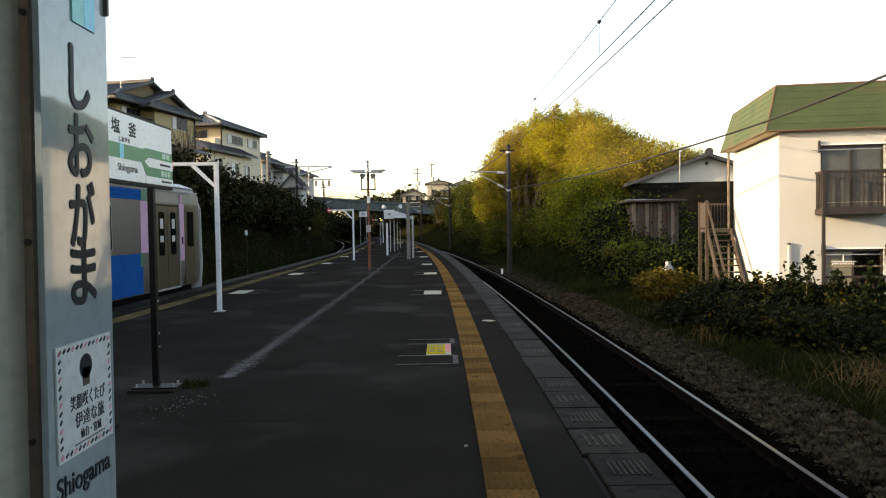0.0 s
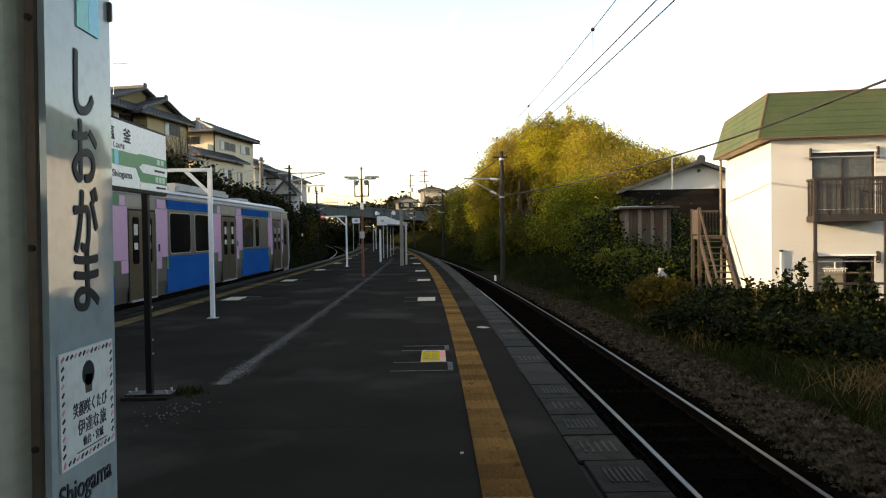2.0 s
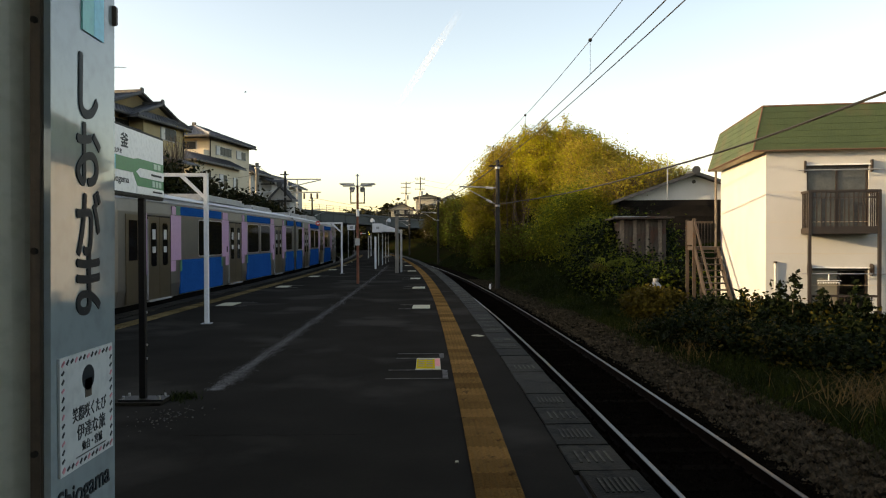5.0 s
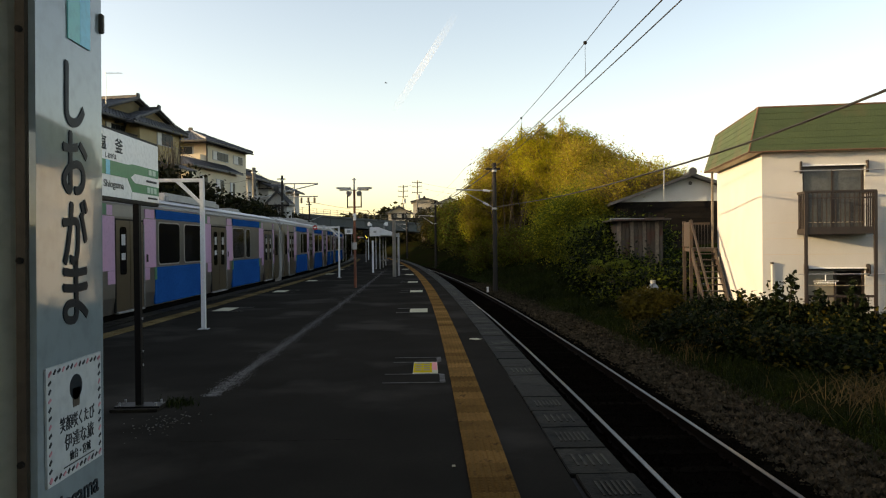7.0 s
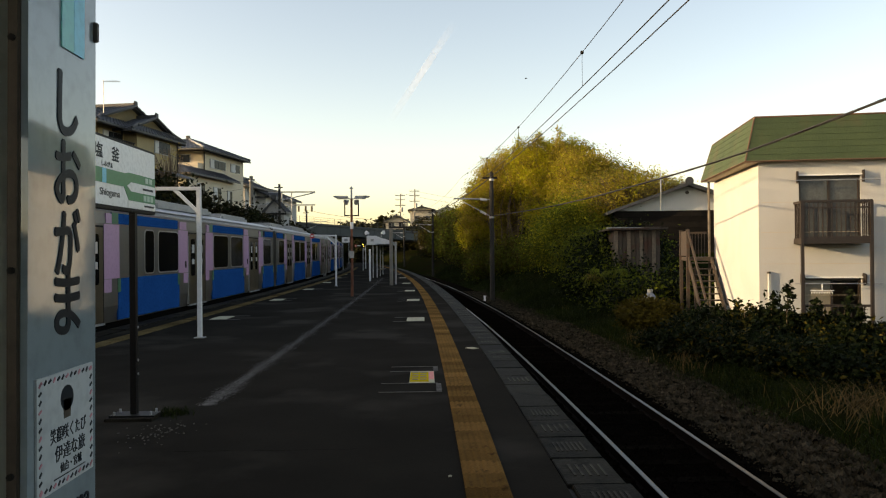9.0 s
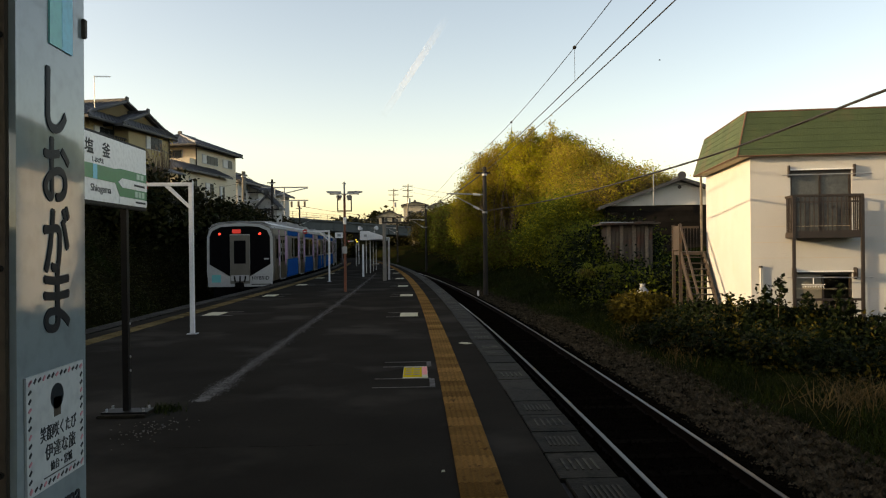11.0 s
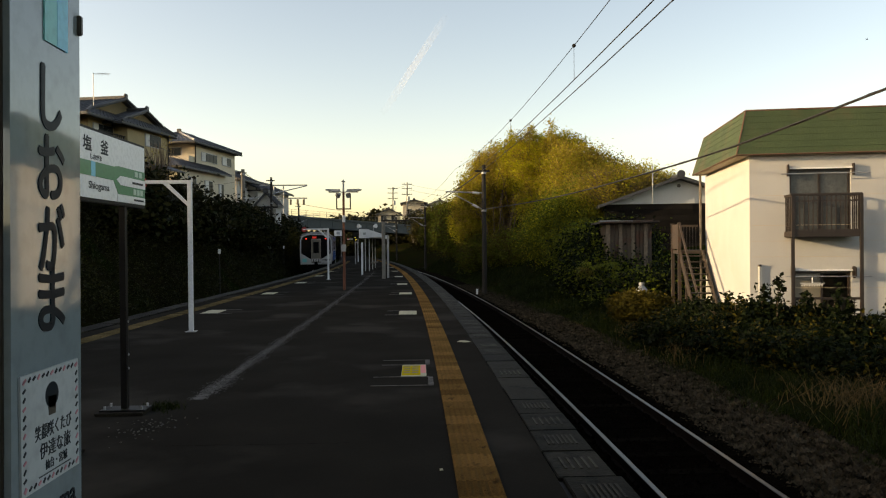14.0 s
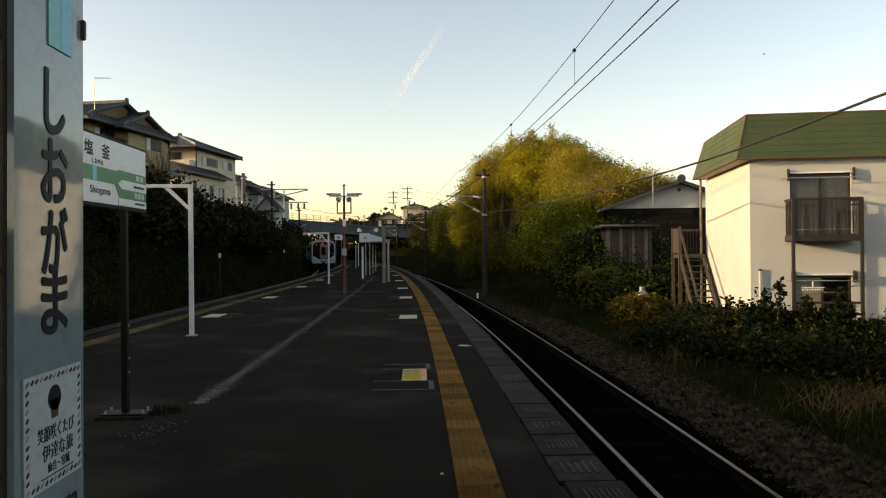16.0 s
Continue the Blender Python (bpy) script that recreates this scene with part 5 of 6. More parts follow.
w = part("balcony_door", B(-2.6, -1.2, -0.05, 0.04, 9.2, 10.6), GALV, h2)
part("pane", B(-2.5, -1.3, -0.07, -0.04, 9.3, 10.5), GLASS_DARK, w)
part("lower_wall", B(-4.0, 1.2, -5.0, 3.6, 2.8, 8.25), CREAM_WALL, h2)
part("pent_roof", slab([(1.75, -5.7, 8.3), (1.75, 4.0, 8.3), (-0.05, 4.0, 9.15), (-0.05, -4.3, 9.15)]), KAWARA, h2, "dark tiled pent roof")
part("pent_roof", slab([(1.75, -5.7, 8.3), (-0.05, -4.3, 9.15), (-4.2, -4.3, 9.15), (-5.0, -5.7, 8.3)]), KAWARA, h2, "dark tiled pent roof")
part("flat_roof", B(-4.2, -0.05, -4.3, -0.1, 8.8, 8.98), KAWARA, h2)
ribs(h2, (1.75, -5.7, 8.3), (1.75, 4.0, 8.3), (-0.05, -4.3, 9.15), (-0.05, 4.0, 9.15), 22)
for a, b, c0, c1 in ((-3.6, -2.2, 6.6, 7.6), (-0.6, 0.9, 6.2, 7.5), (2.2, 3.2, 6.0, 7.4)):
    rail_window(h2, 1.2, a, b, c0, c1, 2)
gable_house("grey_house", pose(-20, 88, 0, 0, 0, -8), -5.0, 0.0, -4.5, 2.4, 3, 9.6, 10.7, GREY_WALL, "grey two storey house behind a utility pole", (("x", -3.5, -1.5, 8.4, 9.2), ("x", -0.5, 1.5, 8.4, 9.2)))
gable_house("grey_house", pose(-18.6, 90, 0, 0, 0, -8), -5.0, 0.0, -3.0, 8.6, 3, 8.7, 9.75, GREY_WALL, "grey house with a shallow tiled roof", (("x", 3, 5, 6.8, 7.9), ("x", -1.5, 0.5, 6.8, 7.9)))
gable_house("small_house", I4, -14.6, -12.9, 66.5, 69.0, 3.2, 5.6, 6.5, GREY_WALL, "small pale gabled house on the bank", (("y", -14.1, -13.4, 4.6, 5.3),), over=0.25)
gable_house("far_house", I4, -9.2, -4.2, 168, 176, 2, 8.9, 10.0, CREAM_WALL, "far cream house with a dark roof", (("y", -8.6, -7.2, 7.4, 8.5), ("y", -6.2, -4.8, 7.4, 8.5)))
gable_house("far_house", I4, -3.7, 1.9, 178, 188, 2, 12.0, 12.7, CREAM_WALL, "far tall pale house among trees", (("y", -2.8, -1.4, 9.2, 10.4), ("y", 0, 1.2, 9.2, 10.4)))
gable_house("far_house", I4, 2.9, 8.2, 184, 194, 2, 12.0, 13.0, GREY_WALL, "far pale house with a flat looking roof", (("y", 3.5, 5.2, 10.2, 11.4), ("y", 5.8, 7.6, 10.2, 11.4)))

# ---- road bridge over the line ----
br = thing("road_bridge", pose(-18.3, 112, 0, 0, 0, 52.9), "grey steel road bridge with a mesh fence over the line", "bridge")


def deck_z(x):
    return 6.2 - 0.0315 * x


for nm, y in (("girder", 0.4), ("far_girder", 6.4)):
    part(nm, prism(bmesh.new(), [(-16, deck_z(-16) - 1.62), (40, deck_z(40) - 1.62), (40, deck_z(40) - 0.3), (-16, deck_z(-16) - 0.3)], pose(0, y, 0, 90, 0, 0), 0.4), STEEL_GIRDER, br, "grey steel girder")
part("deck", prism(bmesh.new(), [(-16, deck_z(-16) - 0.28), (40, deck_z(40) - 0.28), (40, deck_z(40)), (-16, deck_z(-16))], pose(0, 6.8, 0, 90, 0, 0), 7.0), STEEL_GIRDER, br, "painted deck edge")
part("flange", prism(bmesh.new(), [(-16, deck_z(-16) - 1.7), (40, deck_z(40) - 1.7), (40, deck_z(40) - 1.62), (-16, deck_z(-16) - 1.62)], pose(0, 0.5, 0, 90, 0, 0), 0.6), STEEL_GIRDER, br)
for i in range(37):
    x = -15 + i * 1.5
    part("fence_post", Rod((x, -0.1, deck_z(x) - 0.1), (x, -0.1, deck_z(x) + 0.95), 0.03, n=6), STEEL_GIRDER, br)
for dz in (0.3, 0.6, 0.93):
    part("fence_rail", Rod((-15, -0.1, deck_z(-15) + dz), (39, -0.1, deck_z(39) + dz), 0.018, n=6), STEEL_GIRDER, br)
for i in range(20):
    x = -15 + i * 2.8
    part("stiffener", B(x, x + 0.08, -0.06, 0.0, deck_z(x) - 1.6, deck_z(x) - 0.32), STEEL_GIRDER, br)
for x in (-3.5, 36.0):
    part("pier", B(x, x + 1.2, 0.6, 6.0, -1.4, deck_z(x) - 1.64), CONCRETE_POLE, br, "concrete pier")
wp = thing("white_panel_sign", pose(-10.97, 100, 0), "white rectangular notice panel on posts beyond the platform", "sign")
part("panel", B(-0.53, 0.53, -0.05, 0.05, 2.92, 3.66), SIGN_WHITE, wp)
part("panel_mark", B(-0.2, 0.25, -0.06, -0.05, 3.1, 3.45), GALV, wp)
for x in (-0.4, 0.4):
    part("post", Rod((x, 0, -1.1), (x, 0, 2.92), 0.05, n=8), GALV, wp)


# ---- line poles, arms and wires ----
def line_pole(x, y, z0, h, arm_to=None, arm_z=4.2, m=DARK_POLE, r=0.13, tags=()):
    p = thing("line_pole", pose(x, y, z0), "dark weathered pole with a wire arm beside the track", "pole", "line poles")
    part("shaft", Rod((0, 0, 0), (0, 0, h), r, r * 0.75, n=14), m, p)
    if arm_to is not None:
        a = arm_z - z0
        part("arm", Rod((0, 0, a), (arm_to - x, 0, a + 0.08), 0.035, n=8), GALV, p, "galvanised arm")
        part("strut", Rod((0, 0, a - 0.9), ((arm_to - x) * 0.75, 0, a - 0.1), 0.025, n=8), GALV, p)
        part("insulator", Rod(((arm_to - x) * 0.12, 0, a - 0.02), ((arm_to - x) * 0.3, 0, a + 0.02), 0.065, n=10), PLASTER, p, "pale insulator")
        part("insulator", Rod(((arm_to - x) * 0.15, 0, a - 0.75), ((arm_to - x) * 0.3, 0, a - 0.6), 0.06, n=10), PLASTER, p)
    for z in (h - 0.45, h - 2.4):
        part("band", Rod((0, 0, z), (0, 0, z + 0.1), r * 1.05, n=14), GALV, p)
    part("crossarm", B(-0.45, 0.3, -0.05, 0.05, h - 0.35, h - 0.26), DARK_POLE, p)
    return p


line_pole(3.42, 37.5, -1.0, 6.65, 1.45, 4.22)
line_pole(0.72, 74.0, -1.0, 6.9, -1.0, 4.3)
line_pole(-3.2, 108.0, -1.0, 7.2, -5.0, 4.4)
line_pole(-13.2, 66.0, 1.0, 6.8, None)
line_pole(-15.0, 92.0, -0.6, 7.5, -12.4, 5.4)
line_pole(-14.3, 60.0, 1.6, 6.3, None, m=CONCRETE_POLE, r=0.2)
for x, y, h in ((-6.0, 170.0, 15.2), (-2.6, 165.0, 15.8)):
    p = thing("utility_pole", pose(x, y, 0), "far concrete utility pole with crossarms", "pole", "utility poles")
    part("shaft", Rod((0, 0, 0), (0.25, 0, h), 0.22, 0.14, n=10), CONCRETE_POLE, p)
    for k, z in enumerate((h - 0.5, h - 1.5, h - 2.8)):
        part("crossarm", B(-1.0, 1.3, -0.06, 0.06, z, z + 0.12), DARK_POLE, p)
        for dx in (-0.9, -0.4, 0.7, 1.2):
            part("insulator", Rod((dx, 0, z + 0.1), (dx, 0, z + 0.4), 0.07, n=6), PLASTER, p)
    part("transformer", Rod((0.5, -0.2, h - 4.3), (0.5, -0.2, h - 3.2), 0.32, n=12), GALV, p)
gt = thing("wire_gantry", pose(-16.5, 84, 0), "steel lattice wire gantry with insulators on the bank", "gantry")
for x in (0, 1.1):
    part("mast", Rod((x, 0, 3.0), (x, 0, 8.6), 0.07, n=8), GALV, gt)
for i in range(8):
    part("lattice", Rod((0, 0, 3.4 + i * 0.6), (1.1, 0, 4.0 + i * 0.6), 0.03, n=5), GALV, gt)
for z in (7.0, 8.5):
    part("beam", B(-1.6, 3.8, -0.06, 0.06, z, z + 0.14), GALV, gt)
for x in (-1.3, -0.6, 1.9, 2.7, 3.4):
    part("insulator", Rod((x, 0, 6.3), (x, 0, 6.95), 0.12, n=8), DARK_FRAME, gt)
part("long_boom", Rod((3.8, 0, 8.5), (-3.2, -6, 6.2), 0.06, n=8), GALV, gt)


def track_wire(name, label, dx, z, r, bendf, c, y0=-8.0, y1=112.0, droop=0.0, span=36.5):
    pts = []
    y = y0
    while y <= y1:
        f = ((y - 1.0) % span) / span
        pts.append((c + dx + bendf(y), y, z - 4 * droop * f * (1 - f)))
        y += 1.5
    return tagged(wire(name, pts, r, WIRE), label, "wire", "overhead wires")


track_wire("messenger_wire", "thin sagging messenger wire over the track", 0.04, 5.42, 0.007, right_bend, TRACK_R, droop=0.35)
track_wire("contact_wire", "thin overhead contact wire", 0.04, 4.5, 0.009, right_bend, TRACK_R)
track_wire("contact_wire", "thin second overhead wire beside the contact wire", 0.28, 4.5, 0.009, right_bend, TRACK_R)
for y in (13.0, 20.6, 28.0, 35.0):
    f = ((y - 1.0) % 36.5) / 36.5
    zt = 5.42 - 1.4 * f * (1 - f)
    x = TRACK_R + 0.04 + right_bend(y)
    hg = thing("wire_hanger", pose(x, y, zt), "wire hanger with a round clamp between overhead wires", "wire hanger", "wire hangers")
    bm = bmesh.new()
    bmesh.ops.create_uvsphere(bm, u_segments=10, v_segments=8, radius=0.035)
    part("clamp", bm, RUBBER, hg)
    part("dropper", Rod((0, 0, 0), (0.0, 0, 4.5 - zt), 0.004, n=5), WIRE, hg)
cable = [(8.6, -4.0, 5.5), (7.5, 4.0, 4.35), (6.85, 8.0, 3.83), (6.5, 10.0, 3.66), (6.1, 13.6, 3.37), (5.5, 18.0, 3.22), (4.95, 24.0, 3.16), (4.3, 30.0, 3.22), (3.5, 37.4, 3.38)]
pts = []
for i in range(len(cable) - 1):
    a, b = Vector(cable[i]), Vector(cable[i + 1])
    pts += [a.lerp(b, k / 4) for k in range(4)]
pts = [sum((pts[max(0, min(len(pts) - 1, i + d))] for d in (-2, -1, 0, 1, 2)), Vector()) / 5 for i in range(len(pts))] + [Vector(cable[-1])]
cb = tagged(wire("service_cable", pts, 0.021, WIRE), "thick dark wrapped cable hanging across the track side", "cable")
wire("wrap_strand", [p + Vector((0, 0, 0.022 * math.cos(i * 2.1))) + Vector((0.022 * math.sin(i * 2.1), 0, 0)) for i, p in enumerate(pts)], 0.007, RAIL_SIDE, cb)
for a, b, d in (((-15.4, 92, 7.0), (-3.2, 108, 6.0), 0.3), ((-14.3, 60, 7.7), (-16.5, 84, 8.5), 0.3), ((-14.3, 60, 7.4), (-14.6, 40, 7.4), 0.5), ((-2.4, 165, 15.4), (24, 150, 11.4), 0.8), ((-2.4, 165, 14.2), (24, 150, 10.2), 0.8), ((-6, 170, 14.8), (-2.6, 165, 15.2), 0.2), ((0.72, 74, 5.6), (-3.2, 108, 5.9), 0.3), ((3.42, 37.5, 5.4), (0.72, 74, 5.6), 0.3), ((-16.6, 44, 5.6), (-14.3, 60, 7.0), 0.4)):
    tagged(wire("overhead_cable", sag(a, b, d), 0.022 if b[1] > 60 else 0.012, WIRE), "thin dark overhead cable", "cable", "overhead cables")
mk = thing("white_marker", pose(2.98, 37.0, -1.05), "small white marker post beside the track", "marker post")
part("post", B(-0.05, 0.05, -0.05, 0.05, 0, 0.3, bevel=0.015), SIGN_WHITE, mk)
part("cap", B(-0.055, 0.055, -0.055, 0.055, 0.3, 0.33), SIGN_WHITE, mk)
for x, y, z in ((-10.3, 38.0, 1.35), (-11.4, 62.0, 1.5)):
    q = thing("white_tag", pose(x, y, -1.1), "small white tag on a thin stake in the bank", "marker")
    part("stake", Rod((0, 0, 0), (0, 0, z + 1.1), 0.03, n=6), DARK_POLE, q)
    part("tag", B(-0.07, 0.07, -0.04, -0.03, z + 0.95, z + 1.2), SIGN_WHITE, q)

# ---- far tree line behind the bridge, contrail, birds ----
contrail = tagged(from_arrays("contrail", [(-1, 0, -0.16), (1, 0, -0.16), (1, 0, 0.16), (-1, 0, 0.16)], [(0, 1, 2, 3)], CLOUD), "short faint white contrail in the evening sky", "cloud")
contrail.matrix_world = Matrix.LocRotScale((-8, 3000, 745), Euler((0, -math.atan2(330, 218), 0)), (250, 1, 90))


def bird():
    b = thing("bird", Matrix.Identity(4), "small dark bird flying across the sky", "bird", "birds")
    bm = bmesh.new()
    bmesh.ops.create_uvsphere(bm, u_segments=8, v_segments=6, radius=0.07)
    bmesh.ops.scale(bm, vec=(2.2, 0.9, 0.8), verts=bm.verts)
    part("body", bm, DARK_POLE, b)
    for q in (-1, 1):
        bm = bmesh.new()
        prism(bm, [(-0.06, 0), (0.08, 0), (0.02, q * 0.28), (-0.05, q * 0.24)] if q > 0 else [(0.08, 0), (-0.06, 0), (-0.05, q * 0.24), (0.02, q * 0.28)], pose(0, 0, 0.02, q * 18, 0, 0), 0.012)
        part("wing", bm, DARK_POLE, b)
    return b


BIRDS = [bird(), bird()]


# ---- plants ----
nrng = np.random.default_rng(7)


def leaf_mesh(name, pos, size, material, parent=None, stretch=1.9, droop=0.0):
    """Many small folded leaves, one at each place."""
    n = len(pos)
    d = nrng.normal(size=(n, 3))
    d[:, 2] = d[:, 2] * 0.7 - droop
    d /= np.linalg.norm(d, axis=1, keepdims=True)
    e = np.cross(d, nrng.normal(size=(n, 3)))
    e /= np.linalg.norm(e, axis=1, keepdims=True) + 1e-9
    f = np.cross(d, e)
    s = (size * nrng.uniform(0.6, 1.4, n))[:, None]
    a = pos - d * s * stretch / 2
    b = pos + e * s / 2 + f * s * 0.12
    c = pos + d * s * stretch / 2
    g = pos - e * s / 2 + f * s * 0.12
    vs = np.stack([a, b, c, g], 1).reshape(-1, 3)
    fs = np.arange(4 * n).reshape(-1, 4)
    me = bpy.data.meshes.new(name)
    me.vertices.add(4 * n)
    me.vertices.foreach_set("co", vs.ravel())
    me.loops.add(4 * n)
    me.loops.foreach_set("vertex_index", fs.ravel())
    me.polygons.add(n)
    me.polygons.foreach_set("loop_start", np.arange(n) * 4)
    me.update(calc_edges=True)
    me.materials.append(material)
    ob = new(name, me)
    ob.parent = parent
    return ob


def cloud(n, blobs, clump=0.45, per=26, low=0.35):
    """Places for leaves: tight clumps scattered near the surface of a set of ellipsoids (x, y, z, rx, ry, rz)."""
    w = np.array([b[3] * b[4] * b[5] for b in blobs]) ** 0.75
    k = max(1, n // per)
    idx = nrng.choice(len(blobs), k, p=w / w.sum())
    bl = np.array(blobs)[idx]
    d = nrng.normal(size=(k, 3))
    d /= np.linalg.norm(d, axis=1, keepdims=True)
    r = nrng.uniform(low, 1.08, (k, 1)) ** 0.6
    c = bl[:, :3] + d * r * bl[:, 3:6]
    p = np.repeat(c, per, axis=0)
    return p + nrng.normal(size=p.shape) * clump * np.array([1, 1, 0.75]) * nrng.uniform(0.4, 1.1, (len(p), 1))


def limb(bm, a, b, r0, r1, wob=0.12, n=4):
    a, b = Vector(a), Vector(b)
    last, lr = a, r0
    for i in range(1, n + 1):
        f = i / n
        p = a.lerp(b, f) + Vector(nrng.normal(size=3).tolist()) * wob * (b - a).length * 0.2 * (1 if i < n else 0)
        r = r0 + (r1 - r0) * f
        rod(bm, last, p, lr, r, n=7)
        last, lr = p, r


def tree(x, y, h, blobs, n, size, material, label, trunk_r=0.16, clump=0.5, twigs=30, name="tree", per=15, droop=0.2, second=None, mix=0.7):
    """blobs in metres from the foot of the trunk."""
    z = terrain(x, y)
    t = thing(name, pose(x, y, z - 0.05), label, "tree" if name == "tree" else "shrub")
    bm = bmesh.new()
    limb(bm, (0, 0, 0), (0.15, 0.1, h * 0.55), trunk_r, trunk_r * 0.55, n=5)
    part("trunk", bm, BARK, t, "grey brown trunk")
    bm = bmesh.new()
    for i in range(twigs):
        b = blobs[i % len(blobs)]
        d = nrng.normal(size=3)
        d /= np.linalg.norm(d)
        e = (b[0] + d[0] * b[3] * 0.98, b[1] + d[1] * b[4] * 0.98, b[2] + abs(d[2]) * b[5] * 1.02)
        s = nrng.uniform(0.15, 0.55)
        limb(bm, (0.1 * s, 0.1 * s, h * s), e, trunk_r * 0.32, 0.008, n=4)
    tagged(part("branchwork", bm, BARK, t, "bare limbs and twigs"), kind="stuff")
    k = int(n * mix) if second else n
    tagged(leaf_mesh("crown", cloud(k, blobs, clump, per), size, material, t, droop=droop), "crown of small leaves", kind="stuff")
    if second:
        tagged(leaf_mesh("second_crown", cloud(n - k, blobs, clump, per), size, second, t, droop=droop), "leaves of a second tint", kind="stuff")
    return t


# the sunlit grove beyond the track
tree(7.0, 60, 8.5, [(0, 0, 6.0, 2.7, 2.6, 3.2), (-1.6, 0, 4.0, 2.0, 2.2, 3.0), (1.6, -1, 6.6, 2.2, 2.0, 2.6), (-1.2, 0, 6.9, 1.6, 1.6, 1.9)], 72000, 0.068, LEAF_AMBER, "tall sunlit tree with amber spring leaves on the bank", 0.2, clump=0.3, twigs=150, per=44, second=LEAF_YELLOW)
tree(9.8, 55, 8.8, [(0, 0, 6.0, 2.9, 2.6, 3.0), (-1.4, 0, 7.2, 1.7, 1.7, 1.9), (1.5, -0.6, 7.0, 1.9, 1.7, 2.0), (0, -1.2, 3.6, 2.6, 2.2, 2.4)], 80000, 0.067, LEAF_YELLOW, "tall sunlit tree with yellow green spring leaves on the bank", 0.2, clump=0.3, twigs=150, per=44, second=LEAF_AMBER)
tree(12.4, 51, 6.8, [(0, 0, 4.6, 2.5, 2.3, 2.4), (1.4, 0, 3.7, 1.8, 1.7, 1.9), (-1.6, -0.8, 4.6, 2.1, 2.0, 2.6), (-0.3, 0, 5.8, 1.3, 1.3, 1.3)], 44000, 0.066, LEAF_AMBER, "sunlit tree with thin yellow leaves and bare twigs", 0.18, twigs=110, second=LEAF_YELLOW)
tree(11.7, 40.5, 5.0, [(0, 0, 3.5, 1.9, 1.5, 1.6), (-1.5, -0.3, 3.0, 1.5, 1.2, 1.6), (1.9, 0, 3.9, 1.2, 1.0, 0.7)], 15000, 0.06, LEAF_AMBER, "reddish twiggy tree hanging over the shed", 0.12, clump=0.3, twigs=300, second=LEAF_YELLOW)
tree(15.2, 48, 5.0, [(0, 0, 3.2, 1.8, 1.8, 1.7), (1.2, 0, 2.4, 1.3, 1.3, 1.3)], 20000, 0.055, LEAF_YELLOW, "small thin yellow tree beside the boarded house", 0.1, twigs=50)
tree(10.6, 43, 5.2, [(0, 0, 3.0, 2.3, 2.0, 2.1), (-1.4, -0.5, 2.0, 1.7, 1.6, 1.9), (1.3, -0.4, 2.4, 1.6, 1.5, 1.8)], 48000, 0.053, LEAF_AMBER, "twiggy amber tree with many bare branches", 0.14, twigs=140, second=LEAF_GREEN)
tree(8.2, 40.5, 3.6, [(0, 0, 2.0, 1.8, 1.6, 1.9), (-1.1, 0, 1.4, 1.2, 1.3, 1.4), (0.9, -0.6, 1.3, 1.6, 1.4, 1.4)], 60000, 0.053, LEAF_GREEN, "fresh green bushy tree on the bank", 0.1, second=LEAF_YELLOW)
tree(8.6, 35.0, 2.6, [(0, 0, 1.0, 1.7, 1.4, 1.3), (1.3, -0.5, 0.8, 1.3, 1.2, 1.1), (-0.8, 0.6, 0.9, 1.2, 1.2, 1.0)], 44000, 0.052, LEAF_GREEN, "leafy green shrub below the trees", 0.07, name="shrub", second=LEAF_DARK)
tree(9.3, 33.0, 2.6, [(0, 0, 1.1, 1.5, 1.3, 1.2), (-1.2, -0.6, 0.8, 1.2, 1.1, 1.0)], 18000, 0.085, LEAF_DARK, "dark shrub growing beside the shed", 0.07, name="shrub", second=LEAF_GREEN)
tree(9.0, 26.6, 1.6, [(0, 0, 0.7, 1.2, 1.1, 0.8), (-1.2, 0.4, 0.6, 1.1, 1.0, 0.8)], 12000, 0.075, LEAF_DARK, "dark shrub in front of the shed", 0.06, name="shrub", second=LEAF_GREEN)
tree(7.6, 30.5, 1.8, [(0, 0, 0.7, 1.3, 1.2, 0.9), (1.0, 0.3, 0.6, 1.0, 1.0, 0.8)], 13000, 0.08, LEAF_DARK, "dark green shrub beside the track bank", 0.06, name="shrub", second=LEAF_GREEN)
for x, y, s in ((5.4, 67, 1.0), (4.6, 76, 0.9), (4.6, 86, 1.0), (3.2, 97, 1.0), (9.5, 72, 1.25), (10.5, 86, 1.1), (1.5, 108, 0.9), (16.0, 62, 1.08), (9, 104, 1.1)):
    tree(x, y, 6.0 * s, [(0, 0, 3.2 * s, 2.6 * s, 2.6 * s, 3.0 * s), (-1.2 * s, -0.8, 2.0 * s, 1.9 * s, 1.9 * s, 2.2 * s), (1.0 * s, 0, 4.6 * s, 1.6 * s, 1.6 * s, 1.7 * s)], 20000, 0.10, LEAF_GREEN if y < 100 and x < 9 else LEAF_HILL, "olive green bank tree beside the curving line", 0.12, second=LEAF_OLIVE, mix=0.5)
for x, y, s in ((4.9, 56, 0.62), (6.3, 52.5, 0.6), (7.2, 48, 0.55), (5.2, 61, 0.7), (8.6, 46.5, 0.5)):
    tree(x, y, 4.2 * s, [(0, 0, 2.0 * s, 2.3 * s, 2.2 * s, 2.2 * s), (-1.3 * s, -0.8, 1.3 * s, 1.7 * s, 1.7 * s, 1.5 * s), (1.2 * s, -0.5, 1.6 * s, 1.7 * s, 1.6 * s, 1.7 * s)], 12000, 0.075, LEAF_OLIVE, "olive green bush at the foot of the sunlit grove", 0.06, clump=0.3, name="shrub", second=LEAF_GREEN, mix=0.55)
